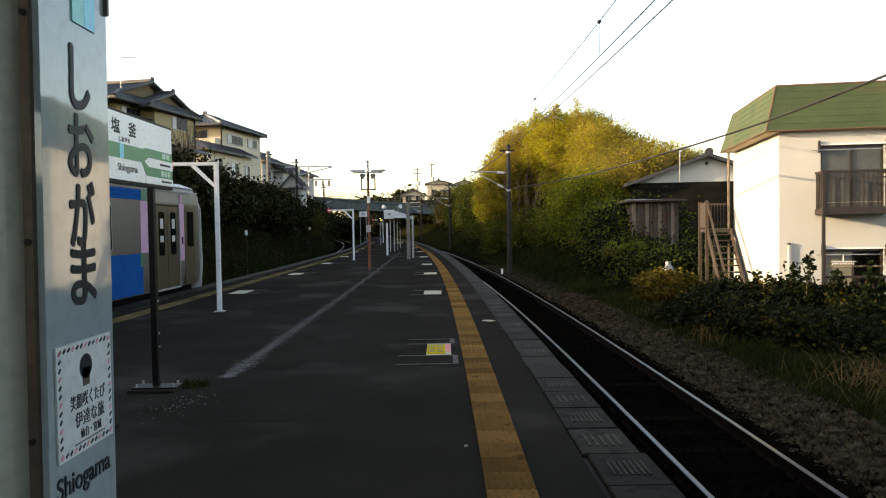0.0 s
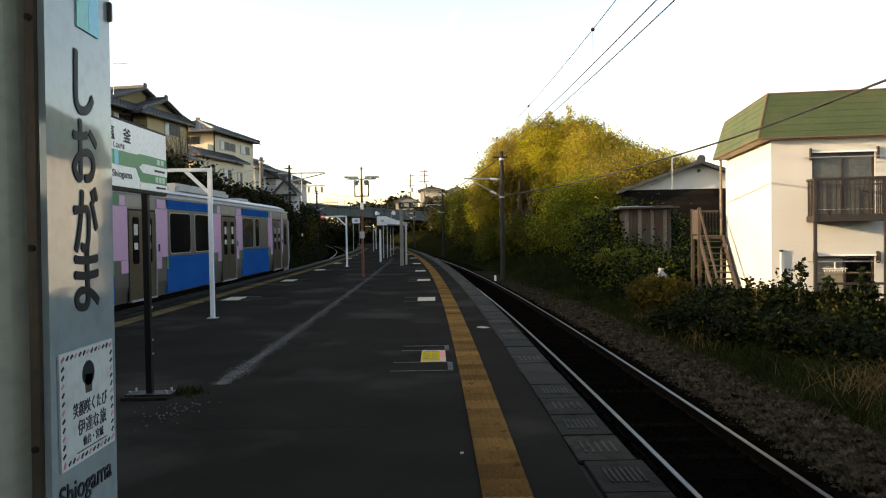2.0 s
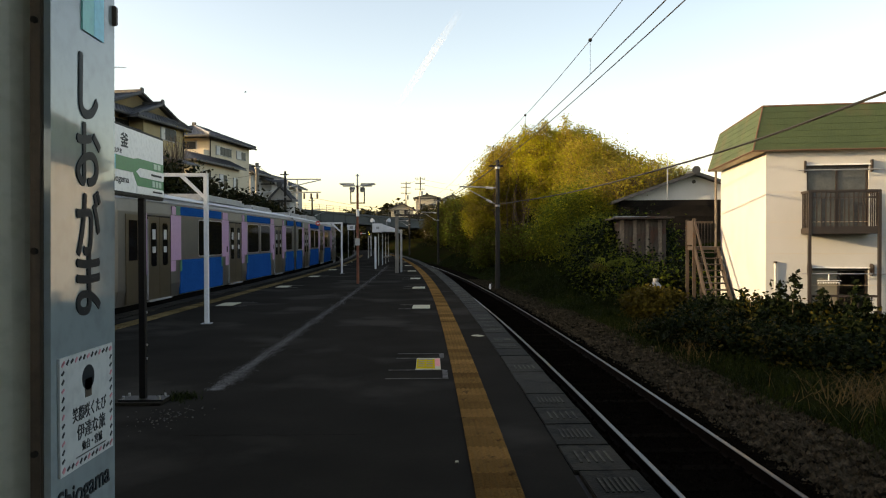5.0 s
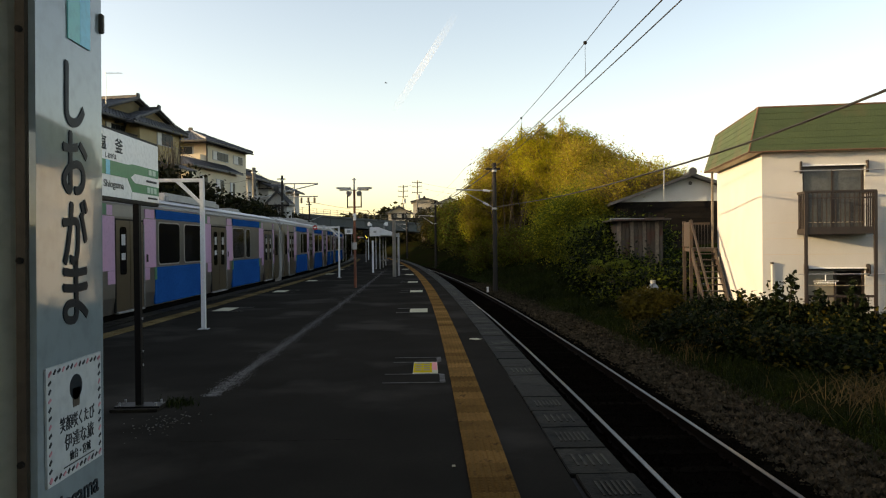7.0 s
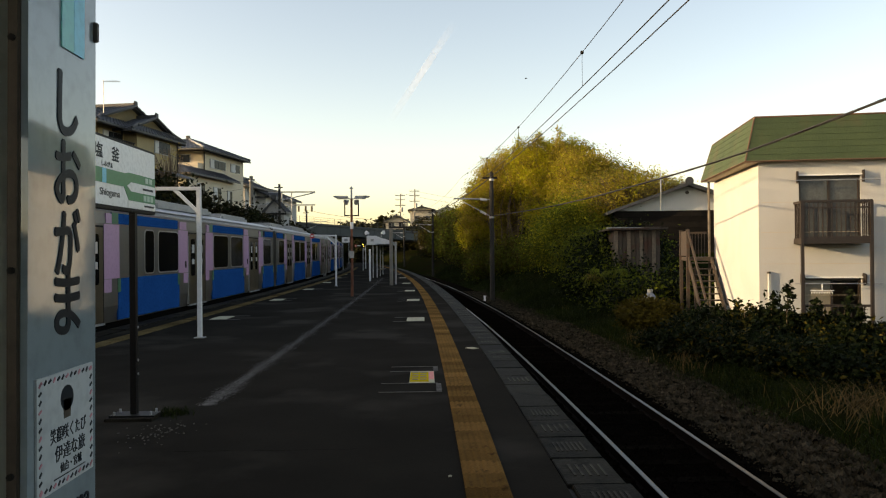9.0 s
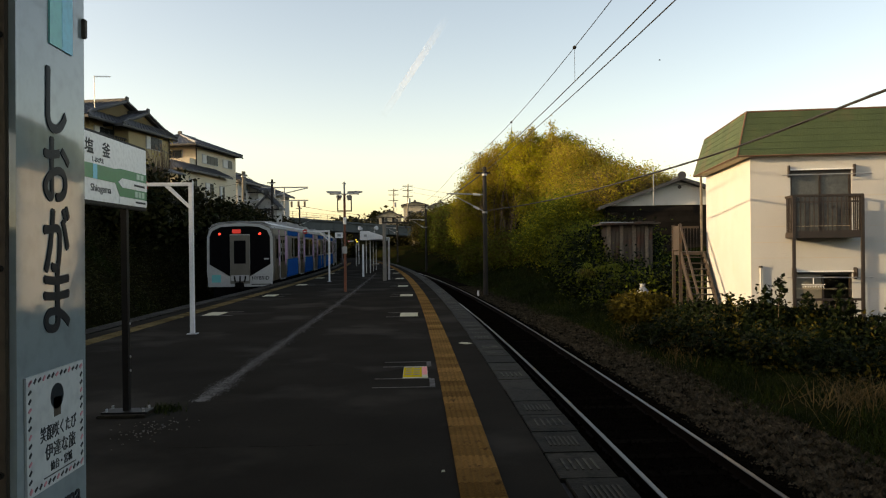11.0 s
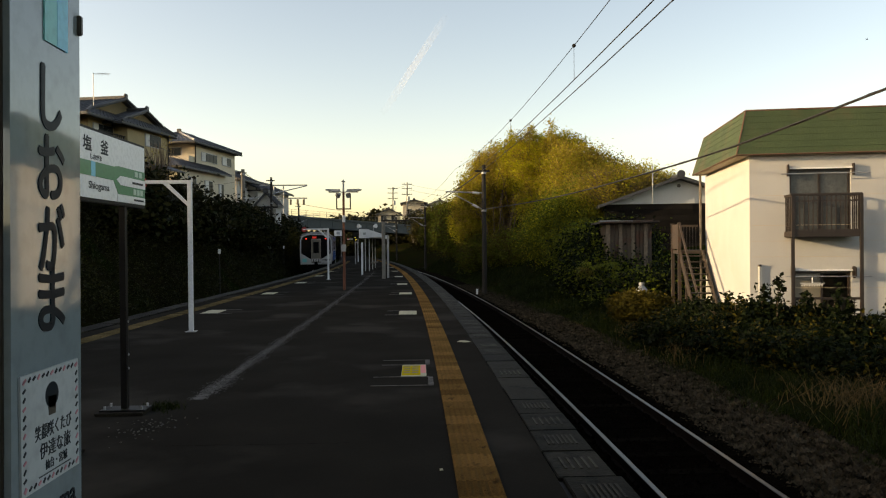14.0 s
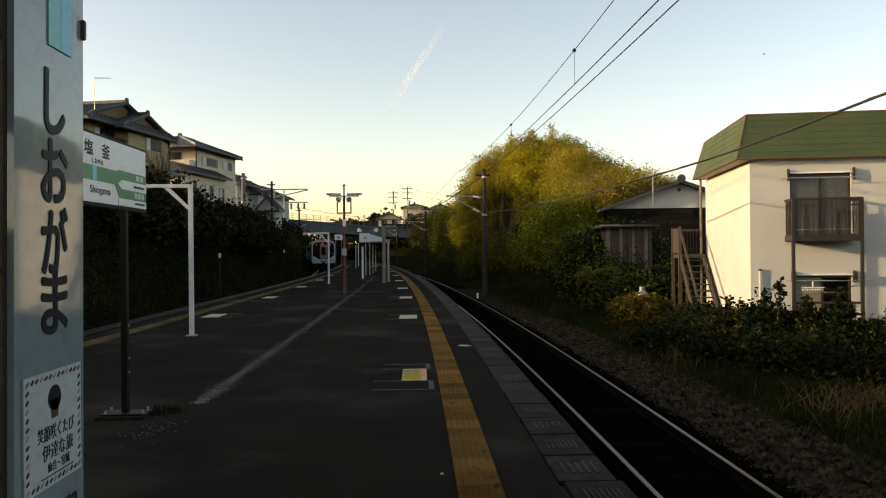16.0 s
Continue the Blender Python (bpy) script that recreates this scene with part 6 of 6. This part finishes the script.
tree(4.7, 61.5, 7.6, [(0, 0, 6.0, 1.5, 1.6, 2.0), (-0.5, 0, 3.9, 1.6, 1.6, 2.4), (0.7, -0.4, 6.9, 1.3, 1.3, 1.6)], 30000, 0.07, LEAF_AMBER, "tall amber tree at the track end of the grove", 0.14, clump=0.3, twigs=90, per=40, second=LEAF_YELLOW, mix=0.5)
# shrubs in front of the apartment house; the olive leaves among near-black ones imitate lit tips
for x, y, w, h, n in ((6.9, 18.2, 0.8, 0.75, 5200), (7.6, 16.9, 0.95, 1.05, 7500), (8.5, 16.4, 0.9, 0.95, 7500), (9.2, 15.3, 1.0, 0.98, 8000), (8.1, 14.7, 0.9, 0.8, 6500), (9.9, 14.0, 1.0, 0.92, 7500), (9.2, 13.2, 0.8, 0.75, 5000), (10.8, 14.8, 1.0, 1.0, 5000), (10.9, 12.9, 0.9, 0.95, 5000), (6.2, 16.6, 0.75, 0.6, 4500), (6.7, 15.2, 0.8, 0.65, 5000), (7.2, 13.9, 0.8, 0.65, 5000), (7.9, 12.9, 0.8, 0.7, 5000), (8.7, 12.0, 0.8, 0.7, 5000), (6.0, 18.0, 0.6, 0.5, 3000), (9.8, 11.6, 0.8, 0.8, 4000)):
    h *= rng.uniform(0.82, 1.2)
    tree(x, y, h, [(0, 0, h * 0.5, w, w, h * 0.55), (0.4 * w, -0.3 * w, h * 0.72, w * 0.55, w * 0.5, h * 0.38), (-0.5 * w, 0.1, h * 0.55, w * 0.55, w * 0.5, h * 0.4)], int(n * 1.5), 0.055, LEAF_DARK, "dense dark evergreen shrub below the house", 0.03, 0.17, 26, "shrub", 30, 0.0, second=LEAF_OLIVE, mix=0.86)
for x, y, h in ((7.95, 16.0, 1.75), (9.05, 15.6, 1.65), (8.5, 15.9, 1.45), (7.75, 16.3, 1.55), (7.3, 17.2, 1.25), (6.8, 17.9, 1.05), (8.9, 14.9, 1.4), (9.6, 14.6, 1.55), (9.9, 13.6, 1.5), (10.3, 14.2, 1.75), (8.3, 14.3, 1.1), (7.1, 15.6, 0.95), (9.4, 12.8, 1.15), (10.6, 13.0, 1.4)):
    z = terrain(x, y)
    t = thing("leafy_shoot", pose(x, y, z), "tall leafy shoot rising out of the shrubs", "shrub", "leafy shoots")
    bm = bmesh.new()
    limb(bm, (0, 0, 0), (0.12, 0.0, h), 0.015, 0.005)
    part("stem", bm, BARK, t)
    f = nrng.uniform(0.45, 1.02, 160)
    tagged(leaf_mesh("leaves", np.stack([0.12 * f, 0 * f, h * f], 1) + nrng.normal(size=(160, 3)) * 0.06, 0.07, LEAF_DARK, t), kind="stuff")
tree(6.75, 22.3, 0.9, [(0, 0, 0.45, 0.85, 0.8, 0.5), (0.6, 0.2, 0.42, 0.6, 0.6, 0.42)], 9000, 0.06, LEAF_OLIVE, "round olive yellow shrub beside the track", 0.03, 0.13, 20, "shrub", 20)
tree(7.9, 20.4, 0.9, [(0, 0, 0.45, 0.9, 0.8, 0.5)], 5000, 0.075, LEAF_DARK, "low dark shrub at the foot of the stairs", 0.03, 0.15, 16, "shrub", 20)
# fan palm clump
palm = thing("fan_palm", pose(7.3, 29.0, terrain(7.3, 29.0)), "low fan palm with drooping split leaves", "palm")
bm = bmesh.new()
limb(bm, (0, 0, 0), (0, 0, 0.9), 0.11, 0.09)
part("trunk", bm, BARK, palm)
for i in range(20):
    a = i * 2.4
    el = nrng.uniform(0.1, 1.1)
    base_p = Vector((math.cos(a) * 0.7 * math.cos(el), math.sin(a) * 0.7 * math.cos(el), 0.9 + 0.75 * math.sin(el)))
    out = Vector((math.cos(a), math.sin(a), 0.15))
    sidev = Vector((-math.sin(a), math.cos(a), 0))
    bm = bmesh.new()
    rod(bm, (0, 0, 0.85), base_p, 0.012, 0.008, n=5)
    for j in range(-7, 8):
        q = j * 0.2
        d = (out * math.cos(q) + sidev * math.sin(q)).normalized()
        tip = base_p + d * 0.55 + Vector((0, 0, -0.18 - 0.05 * abs(j)))
        nn = d.cross(Vector((0, 0, 1))).normalized() * 0.02
        v = [bm.verts.new(p) for p in (base_p, base_p + d * 0.28 + nn, tip, base_p + d * 0.28 - nn)]
        bm.faces.new(v)
    part("frond", bm, LEAF_GREEN if i % 4 else LEAF_OLIVE, palm)

# scrub all over the left bank
n = 330000
k = n // 30
yy = nrng.uniform(0, 1, k) ** 1.3 * 132 - 14
vv = -10.25 - nrng.uniform(0, 1, k) ** 0.8 * 9.5
cx = vv + np.array([left_bend(y) for y in yy])
zz = np.array([terrain(a, b) for a, b in zip(cx, yy)])
lump = np.array([noise.noise(Vector((a * 0.35, b * 0.35, 3.1))) for a, b in zip(cx, yy)])
top = np.clip(0.75 + 1.5 * lump, 0.15, 2.2) * np.where((yy > 11) & (yy < 23), 0.4, 1.0)
c = np.stack([cx, yy, zz + top * nrng.uniform(0.1, 1.0, k) ** 0.6], 1)
p = np.repeat(c, 30, axis=0)
p = p + nrng.normal(size=p.shape) * 0.30
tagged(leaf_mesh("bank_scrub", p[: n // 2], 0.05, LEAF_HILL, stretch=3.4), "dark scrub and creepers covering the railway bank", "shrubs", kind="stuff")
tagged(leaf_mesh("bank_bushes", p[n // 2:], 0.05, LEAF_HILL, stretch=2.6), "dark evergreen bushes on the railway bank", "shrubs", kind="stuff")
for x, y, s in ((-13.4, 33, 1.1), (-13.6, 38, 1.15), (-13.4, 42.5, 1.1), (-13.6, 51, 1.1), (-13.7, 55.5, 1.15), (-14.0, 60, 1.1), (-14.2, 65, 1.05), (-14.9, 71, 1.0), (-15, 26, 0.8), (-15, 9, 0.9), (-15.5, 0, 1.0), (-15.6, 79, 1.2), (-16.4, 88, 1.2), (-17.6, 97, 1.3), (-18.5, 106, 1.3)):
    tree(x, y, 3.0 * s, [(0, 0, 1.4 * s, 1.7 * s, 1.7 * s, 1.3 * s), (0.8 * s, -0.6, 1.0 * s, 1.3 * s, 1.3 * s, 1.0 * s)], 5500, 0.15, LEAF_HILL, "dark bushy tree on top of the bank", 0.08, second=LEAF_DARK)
tree(-14.2, 75, 3.2, [(0, 0, 1.6, 1.7, 1.6, 1.4)], 9000, 0.10, LEAF_OLIVE, "yellow green bush on the bank beside the gantry", 0.07)
# added unseen trees, sized to keep low sun off shed, houses and lower grove
for x, y, h in ((-15.8, 26.5, 7.0), (-17.6, 30.0, 6.5), (-27.0, 36.0, 6.6), (-27.5, 41.0, 6.2), (-28.0, 46.0, 6.2), (-24.0, 30.0, 7.0)):
    tree(x, y, h * 0.8, [(0, 0, h * 0.55, h * 0.26, h * 0.3, h * 0.4), (0.6, -0.8, h * 0.4, h * 0.24, h * 0.28, h * 0.3), (-0.4, 0.8, h * 0.75, h * 0.16, h * 0.18, h * 0.22)], 8000, 0.24, LEAF_HILL, "added unseen evergreen on the hill, blocking low sun", 0.16, second=LEAF_DARK)
for i in range(15):
    x = -34 + i * 3.4 + rng.uniform(-0.8, 0.8)
    y = 152 + rng.uniform(-4, 6)
    h = rng.uniform(4.5, 6.5)
    tree(x, y, h * 0.7, [(0, 0, h * 0.5, 2.4, 2.2, h * 0.5), (1.0, 0, h * 0.3, 2.0, 2.0, h * 0.35)], 2600, 0.34, LEAF_HILL, "dark tree behind the road bridge", 0.15, 0.6, 8)
for i in range(16):
    x = -60 + i * 10 + rng.uniform(-3, 3)
    y = 230 + rng.uniform(-15, 40)
    h = rng.uniform(6, 9)
    tree(x, y, h * 0.7, [(0, 0, h * 0.55, 5.5, 4.0, h * 0.5)], 2200, 0.7, LEAF_HILL, "far tree on the skyline beyond the bridge", 0.2, 1.1, 6)
# upright feathery sprays along the top of the grove
for x, y, z, hh in [(5.2 + 0.85 * i + rng.uniform(-0.4, 0.4), 58 - 0.75 * i, 0, 0) for i in range(12)] + [(5.0 + 0.42 * i + rng.uniform(-0.3, 0.3), 57.5 - 0.4 * i, 0, 0) for i in range(22)]:
    zt = terrain(x, y)
    top_z = (8.8, 9.4, 9.9, 10.5, 10.6, 10.4, 9.9, 9.3, 8.5, 7.6, 6.7, 5.8)[min(11, int((x - 4.8) / 0.85))]
    t = thing("tall_sapling", pose(x, y, zt), "slender sunlit sapling rising above the grove", "tree", "saplings of the grove")
    bm = bmesh.new()
    lx, ly = rng.uniform(-0.4, 0.4), rng.uniform(-0.3, 0.3)
    top_z += rng.uniform(-0.9, 0.5)
    limb(bm, (0, 0, 0), (lx, ly, top_z - zt), 0.05, 0.01, n=6)
    tagged(part("stem", bm, BARK, t), kind="stuff")
    f = nrng.uniform(0.62, 1.0, 70)
    cc = np.stack([lx * f, ly * f, (top_z - zt) * f], 1) + nrng.normal(size=(70, 3)) * np.array([0.5, 0.5, 0.12]) * (1.05 - f)[:, None] * 2.6
    pp = np.repeat(cc, 9, axis=0) + nrng.normal(size=(630, 3)) * 0.14
    tagged(leaf_mesh("leaves", pp, 0.075, LEAF_YELLOW if rng.random() < 0.6 else LEAF_AMBER, t, droop=0.2), kind="stuff")
bare = tree(-15.6, 44.5, 4.4, [(0, 0, 3.6, 1.1, 1.1, 1.2), (-0.4, 0, 2.6, 0.9, 0.9, 1.0)], 160, 0.07, LEAF_AMBER, "bare pinkish tree in front of the ochre house", 0.1, twigs=110)


# grass along the right verge, reeds, weeds
def blades(name, pts, h, w, material, label):
    n = len(pts)
    a = nrng.uniform(0, 2 * np.pi, n)
    s = np.stack([np.cos(a), np.sin(a), 0 * a], 1) * w
    hh = (h * nrng.uniform(0.4, 1.3, n))[:, None]
    lean = nrng.normal(size=(n, 3)) * (1.1 if name == "dry_reeds" else 0.5) * hh
    lean[:, 2] = 0
    m1 = pts + lean * 0.3 + np.array([0, 0, 0.55]) * hh
    tip = pts + lean + np.array([0, 0, 1.0]) * hh
    vs = np.stack([pts - s, pts + s, m1 + s * 0.7, m1 - s * 0.7, tip], 1).reshape(-1, 3)
    i = np.arange(n)[:, None] * 5
    fs = np.concatenate([i + np.array([[0, 1, 2, 3]])], 0).tolist() + (i + np.array([[3, 2, 4]])).tolist()
    return tagged(from_arrays(name, vs, fs, material), label, "grass", kind="stuff")


def scatter(n, u0, u1, y0, y1, f=right_bend, thresh=-1.0, sc=0.6):
    y = y0 + (y1 - y0) * nrng.uniform(0, 1, n) ** 1.25
    u = nrng.uniform(u0, u1, n)
    keep = np.array([noise.noise(Vector((a * sc, b * sc, 9.0))) > thresh for a, b in zip(u, y)])
    y, u = y[keep], u[keep]
    x = u + np.array([f(b) for b in y])
    return np.stack([x, y, np.array([terrain(a, b) for a, b in zip(x, y)]) - 0.02], 1)


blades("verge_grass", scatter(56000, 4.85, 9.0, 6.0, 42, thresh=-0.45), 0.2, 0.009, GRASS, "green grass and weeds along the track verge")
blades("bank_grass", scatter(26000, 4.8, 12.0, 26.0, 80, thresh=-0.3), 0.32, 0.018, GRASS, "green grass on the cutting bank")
blades("dry_grass", scatter(2600, 5.1, 6.6, 9.0, 30, thresh=0.38, sc=0.9), 0.24, 0.005, STRAW, "dry straw coloured grass tufts on the verge")
reeds = nrng.normal(size=(420, 3)) * np.array([0.5, 0.6, 0]) + np.array([6.75, 10.6, 0])
reeds[:, 2] = [terrain(a, b) for a, b in reeds[:, :2]]
blades("dry_reeds", reeds, 0.40, 0.006, STRAW, "dry reeds and stalks beside the shrubs")
stalks = np.concatenate([nrng.normal(size=(110, 3)) * np.array([0.22, 0.5, 0]) + np.array([q, w, 0]) for q, w in ((5.75, 19.3), (5.55, 15.6))])
stalks[:, 2] = [terrain(a, b) for a, b in stalks[:, :2]]
blades("dry_stalks", stalks, 0.42, 0.005, STRAW, "thin dry stalks standing beside the ballast")
blades("platform_weeds", np.stack([nrng.normal(-2.48, 0.10, 240), nrng.normal(7.12, 0.10, 240), np.zeros(240)], 1), 0.06, 0.004, GRASS, "small weeds at the foot of the sign")


# ---- ballast stones ----
def stones(name, n, u0, u1, y0, y1, size, z, material, label):
    y = y0 + (y1 - y0) * nrng.uniform(0, 1, n) ** 1.5
    x = nrng.uniform(u0, u1, n) + np.array([right_bend(b) for b in y])
    c = np.stack([x, y, np.full(n, z)], 1)
    base_v = np.array([[1, 0, 0], [-1, 0, 0], [0, 1, 0], [0, -1, 0], [0, 0, 1], [0, 0, -1]], float)
    base_f = np.array([[0, 2, 4], [2, 1, 4], [1, 3, 4], [3, 0, 4], [2, 0, 5], [1, 2, 5], [3, 1, 5], [0, 3, 5]])
    a = nrng.uniform(0, 2 * np.pi, n)
    s = size * nrng.uniform(0.5, 1.3, (n, 1, 1))
    jit = base_v[None] * nrng.uniform(0.5, 1.2, (n, 6, 3)) + nrng.normal(size=(n, 6, 3)) * 0.22
    ca, sa = np.cos(a)[:, None], np.sin(a)[:, None]
    v = jit.copy()
    v[..., 0], v[..., 1] = jit[..., 0] * ca - jit[..., 1] * sa, jit[..., 0] * sa + jit[..., 1] * ca
    vs = (c[:, None] + v * s).reshape(-1, 3)
    fs = (np.arange(n)[:, None, None] * 6 + base_f[None]).reshape(-1, 3)
    return tagged(from_arrays(name, vs, fs, material), label, "ballast", kind="stuff")


stones("ballast_stones", 24000, 3.8, 5.4, 4.0, 46, 0.046, BED_Z + 0.035, STONES, "grey brown ballast stones on the track shoulder")
stones("bed_stones", 13000, 1.5, 3.95, 3.5, 30, 0.032, BED_Z + 0.055, SLEEPER, "stones between the rails, coloured near black for shade")

# ---- sleepers, tiles and slabs ----
bm = B(-1.0, 1.0, -0.1, 0.1, -0.12, 0.0, bevel=0.015)
sl = bpy.data.meshes.new("sleeper")
bm.to_mesh(sl)
bm.free()
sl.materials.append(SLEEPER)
for i in range(95):
    y = 2.0 + i * 0.66
    o = new("sleeper", sl)
    o.matrix_world = pose(TRACK_R + right_bend(y), y, RAIL_Z - 0.13, 0, 0, rng.uniform(-0.6, 0.6))
    tagged(o, "dark wooden sleeper half buried in ballast", "sleeper", "sleepers of the near track")


def tile_mesh(material):
    bm = bmesh.new()
    box(bm, -0.1455, 0.1455, -0.1455, 0.1455, 0.0, 0.008)
    for i in range(6):
        for j in range(6):
            cx, cy = -0.122 + i * 0.0488, -0.122 + j * 0.0488
            lo = [bm.verts.new((cx + 0.016 * a, cy + 0.016 * b, 0.008)) for a, b in ((-1, -1), (1, -1), (1, 1), (-1, 1))]
            hi = [bm.verts.new((cx + 0.009 * a, cy + 0.009 * b, 0.018)) for a, b in ((-1, -1), (1, -1), (1, 1), (-1, 1))]
            bm.faces.new(hi)
            for q in range(4):
                bm.faces.new((lo[q], lo[(q + 1) % 4], hi[(q + 1) % 4], hi[q]))
    me = bpy.data.meshes.new("tactile_tile")
    bm.to_mesh(me)
    bm.free()
    me.materials.append(material)
    return me


tm, tm_worn = tile_mesh(TACTILE), tile_mesh(TACTILE_WORN)
for i in range(285):
    y = 1.0 + i * 0.2995
    o = new("tactile_tile", tm)
    a = math.degrees(math.atan((right_bend(y + 1) - right_bend(y - 1)) / 2))
    o.matrix_world = pose(0.372 + right_bend(y), y, rng.uniform(-0.0015, 0.002), 0, 0, -a + rng.uniform(-0.2, 0.2))
    o.parent = platform
for i in range(230):
    y = 6.0 + i * 0.2995
    o = new("tactile_tile", tm_worn)
    o.matrix_world = pose(-5.53 + platform_bend(y), y, 0.0, 0, 0, 0)
    o.parent = platform


def slab_mesh(name, w, ln, slots):
    bm = bmesh.new()
    box(bm, -w / 2, w / 2, -ln / 2 + 0.006, ln / 2 - 0.006, -0.10, 0.0, bevel=0.006)
    for i in range(slots):
        x = -w / 2 + 0.09 + i * (w - 0.18) / max(1, slots - 1)
        box(bm, x - 0.009, x + 0.009, -0.13, 0.13, 0.0, 0.006)
    me = bpy.data.meshes.new(name)
    bm.to_mesh(me)
    bm.free()
    me.materials.append(SLAB)
    me.materials.append(SLAB_RIB)
    for f in me.polygons:
        f.material_index = 1 if f.center.z > 0.0005 else 0
    return me


slabs = [slab_mesh("edge_slab", 0.395, 0.6, k) for k in (7, 5, 0)]
for i in range(130):
    y = 0.3 + i * 0.6
    o = new("edge_slab", slabs[rng.choice((0, 1, 0, 2))])
    a = math.degrees(math.atan((right_bend(y + 1) - right_bend(y - 1)) / 2))
    o.matrix_world = pose(EDGE_R - 0.2 + rng.uniform(-0.006, 0.006) + (0.035 if y < 4.7 else 0.0) + right_bend(y), y, 0.004 + rng.uniform(-0.003, 0.004), 0, 0, -a + rng.uniform(-0.3, 0.3))
    o.parent = platform
for i in range(140):
    y = 4.0 + i * 0.6
    o = new("edge_slab", slabs[2])
    o.matrix_world = pose(EDGE_L + 0.21 + platform_bend(y), y, 0.004 + rng.uniform(-0.003, 0.003), 0, 0, 0)
    o.parent = platform


# ---- what moves ----
def motions():
    for i, car in enumerate(CARS):
        walk(car, [(k * 0.5, car_pose(k * 0.5, i)) for k in range(33)])
    walk(BIRDS[0], [(k * 2.0, pose(-67.1 + 8.86 * k * 2.0, 90.0, 15.8 + 0.8 * k * 2.0, 6, 8 * (-1) ** k, 0)) for k in range(9)])
    walk(BIRDS[1], [(k * 2.0, pose(111.6 - 3.94 * k * 2.0, 100.0, 97.2 - 4.3 * k * 2.0, 6, 8 * (-1) ** k, 180)) for k in range(9)])


motions()
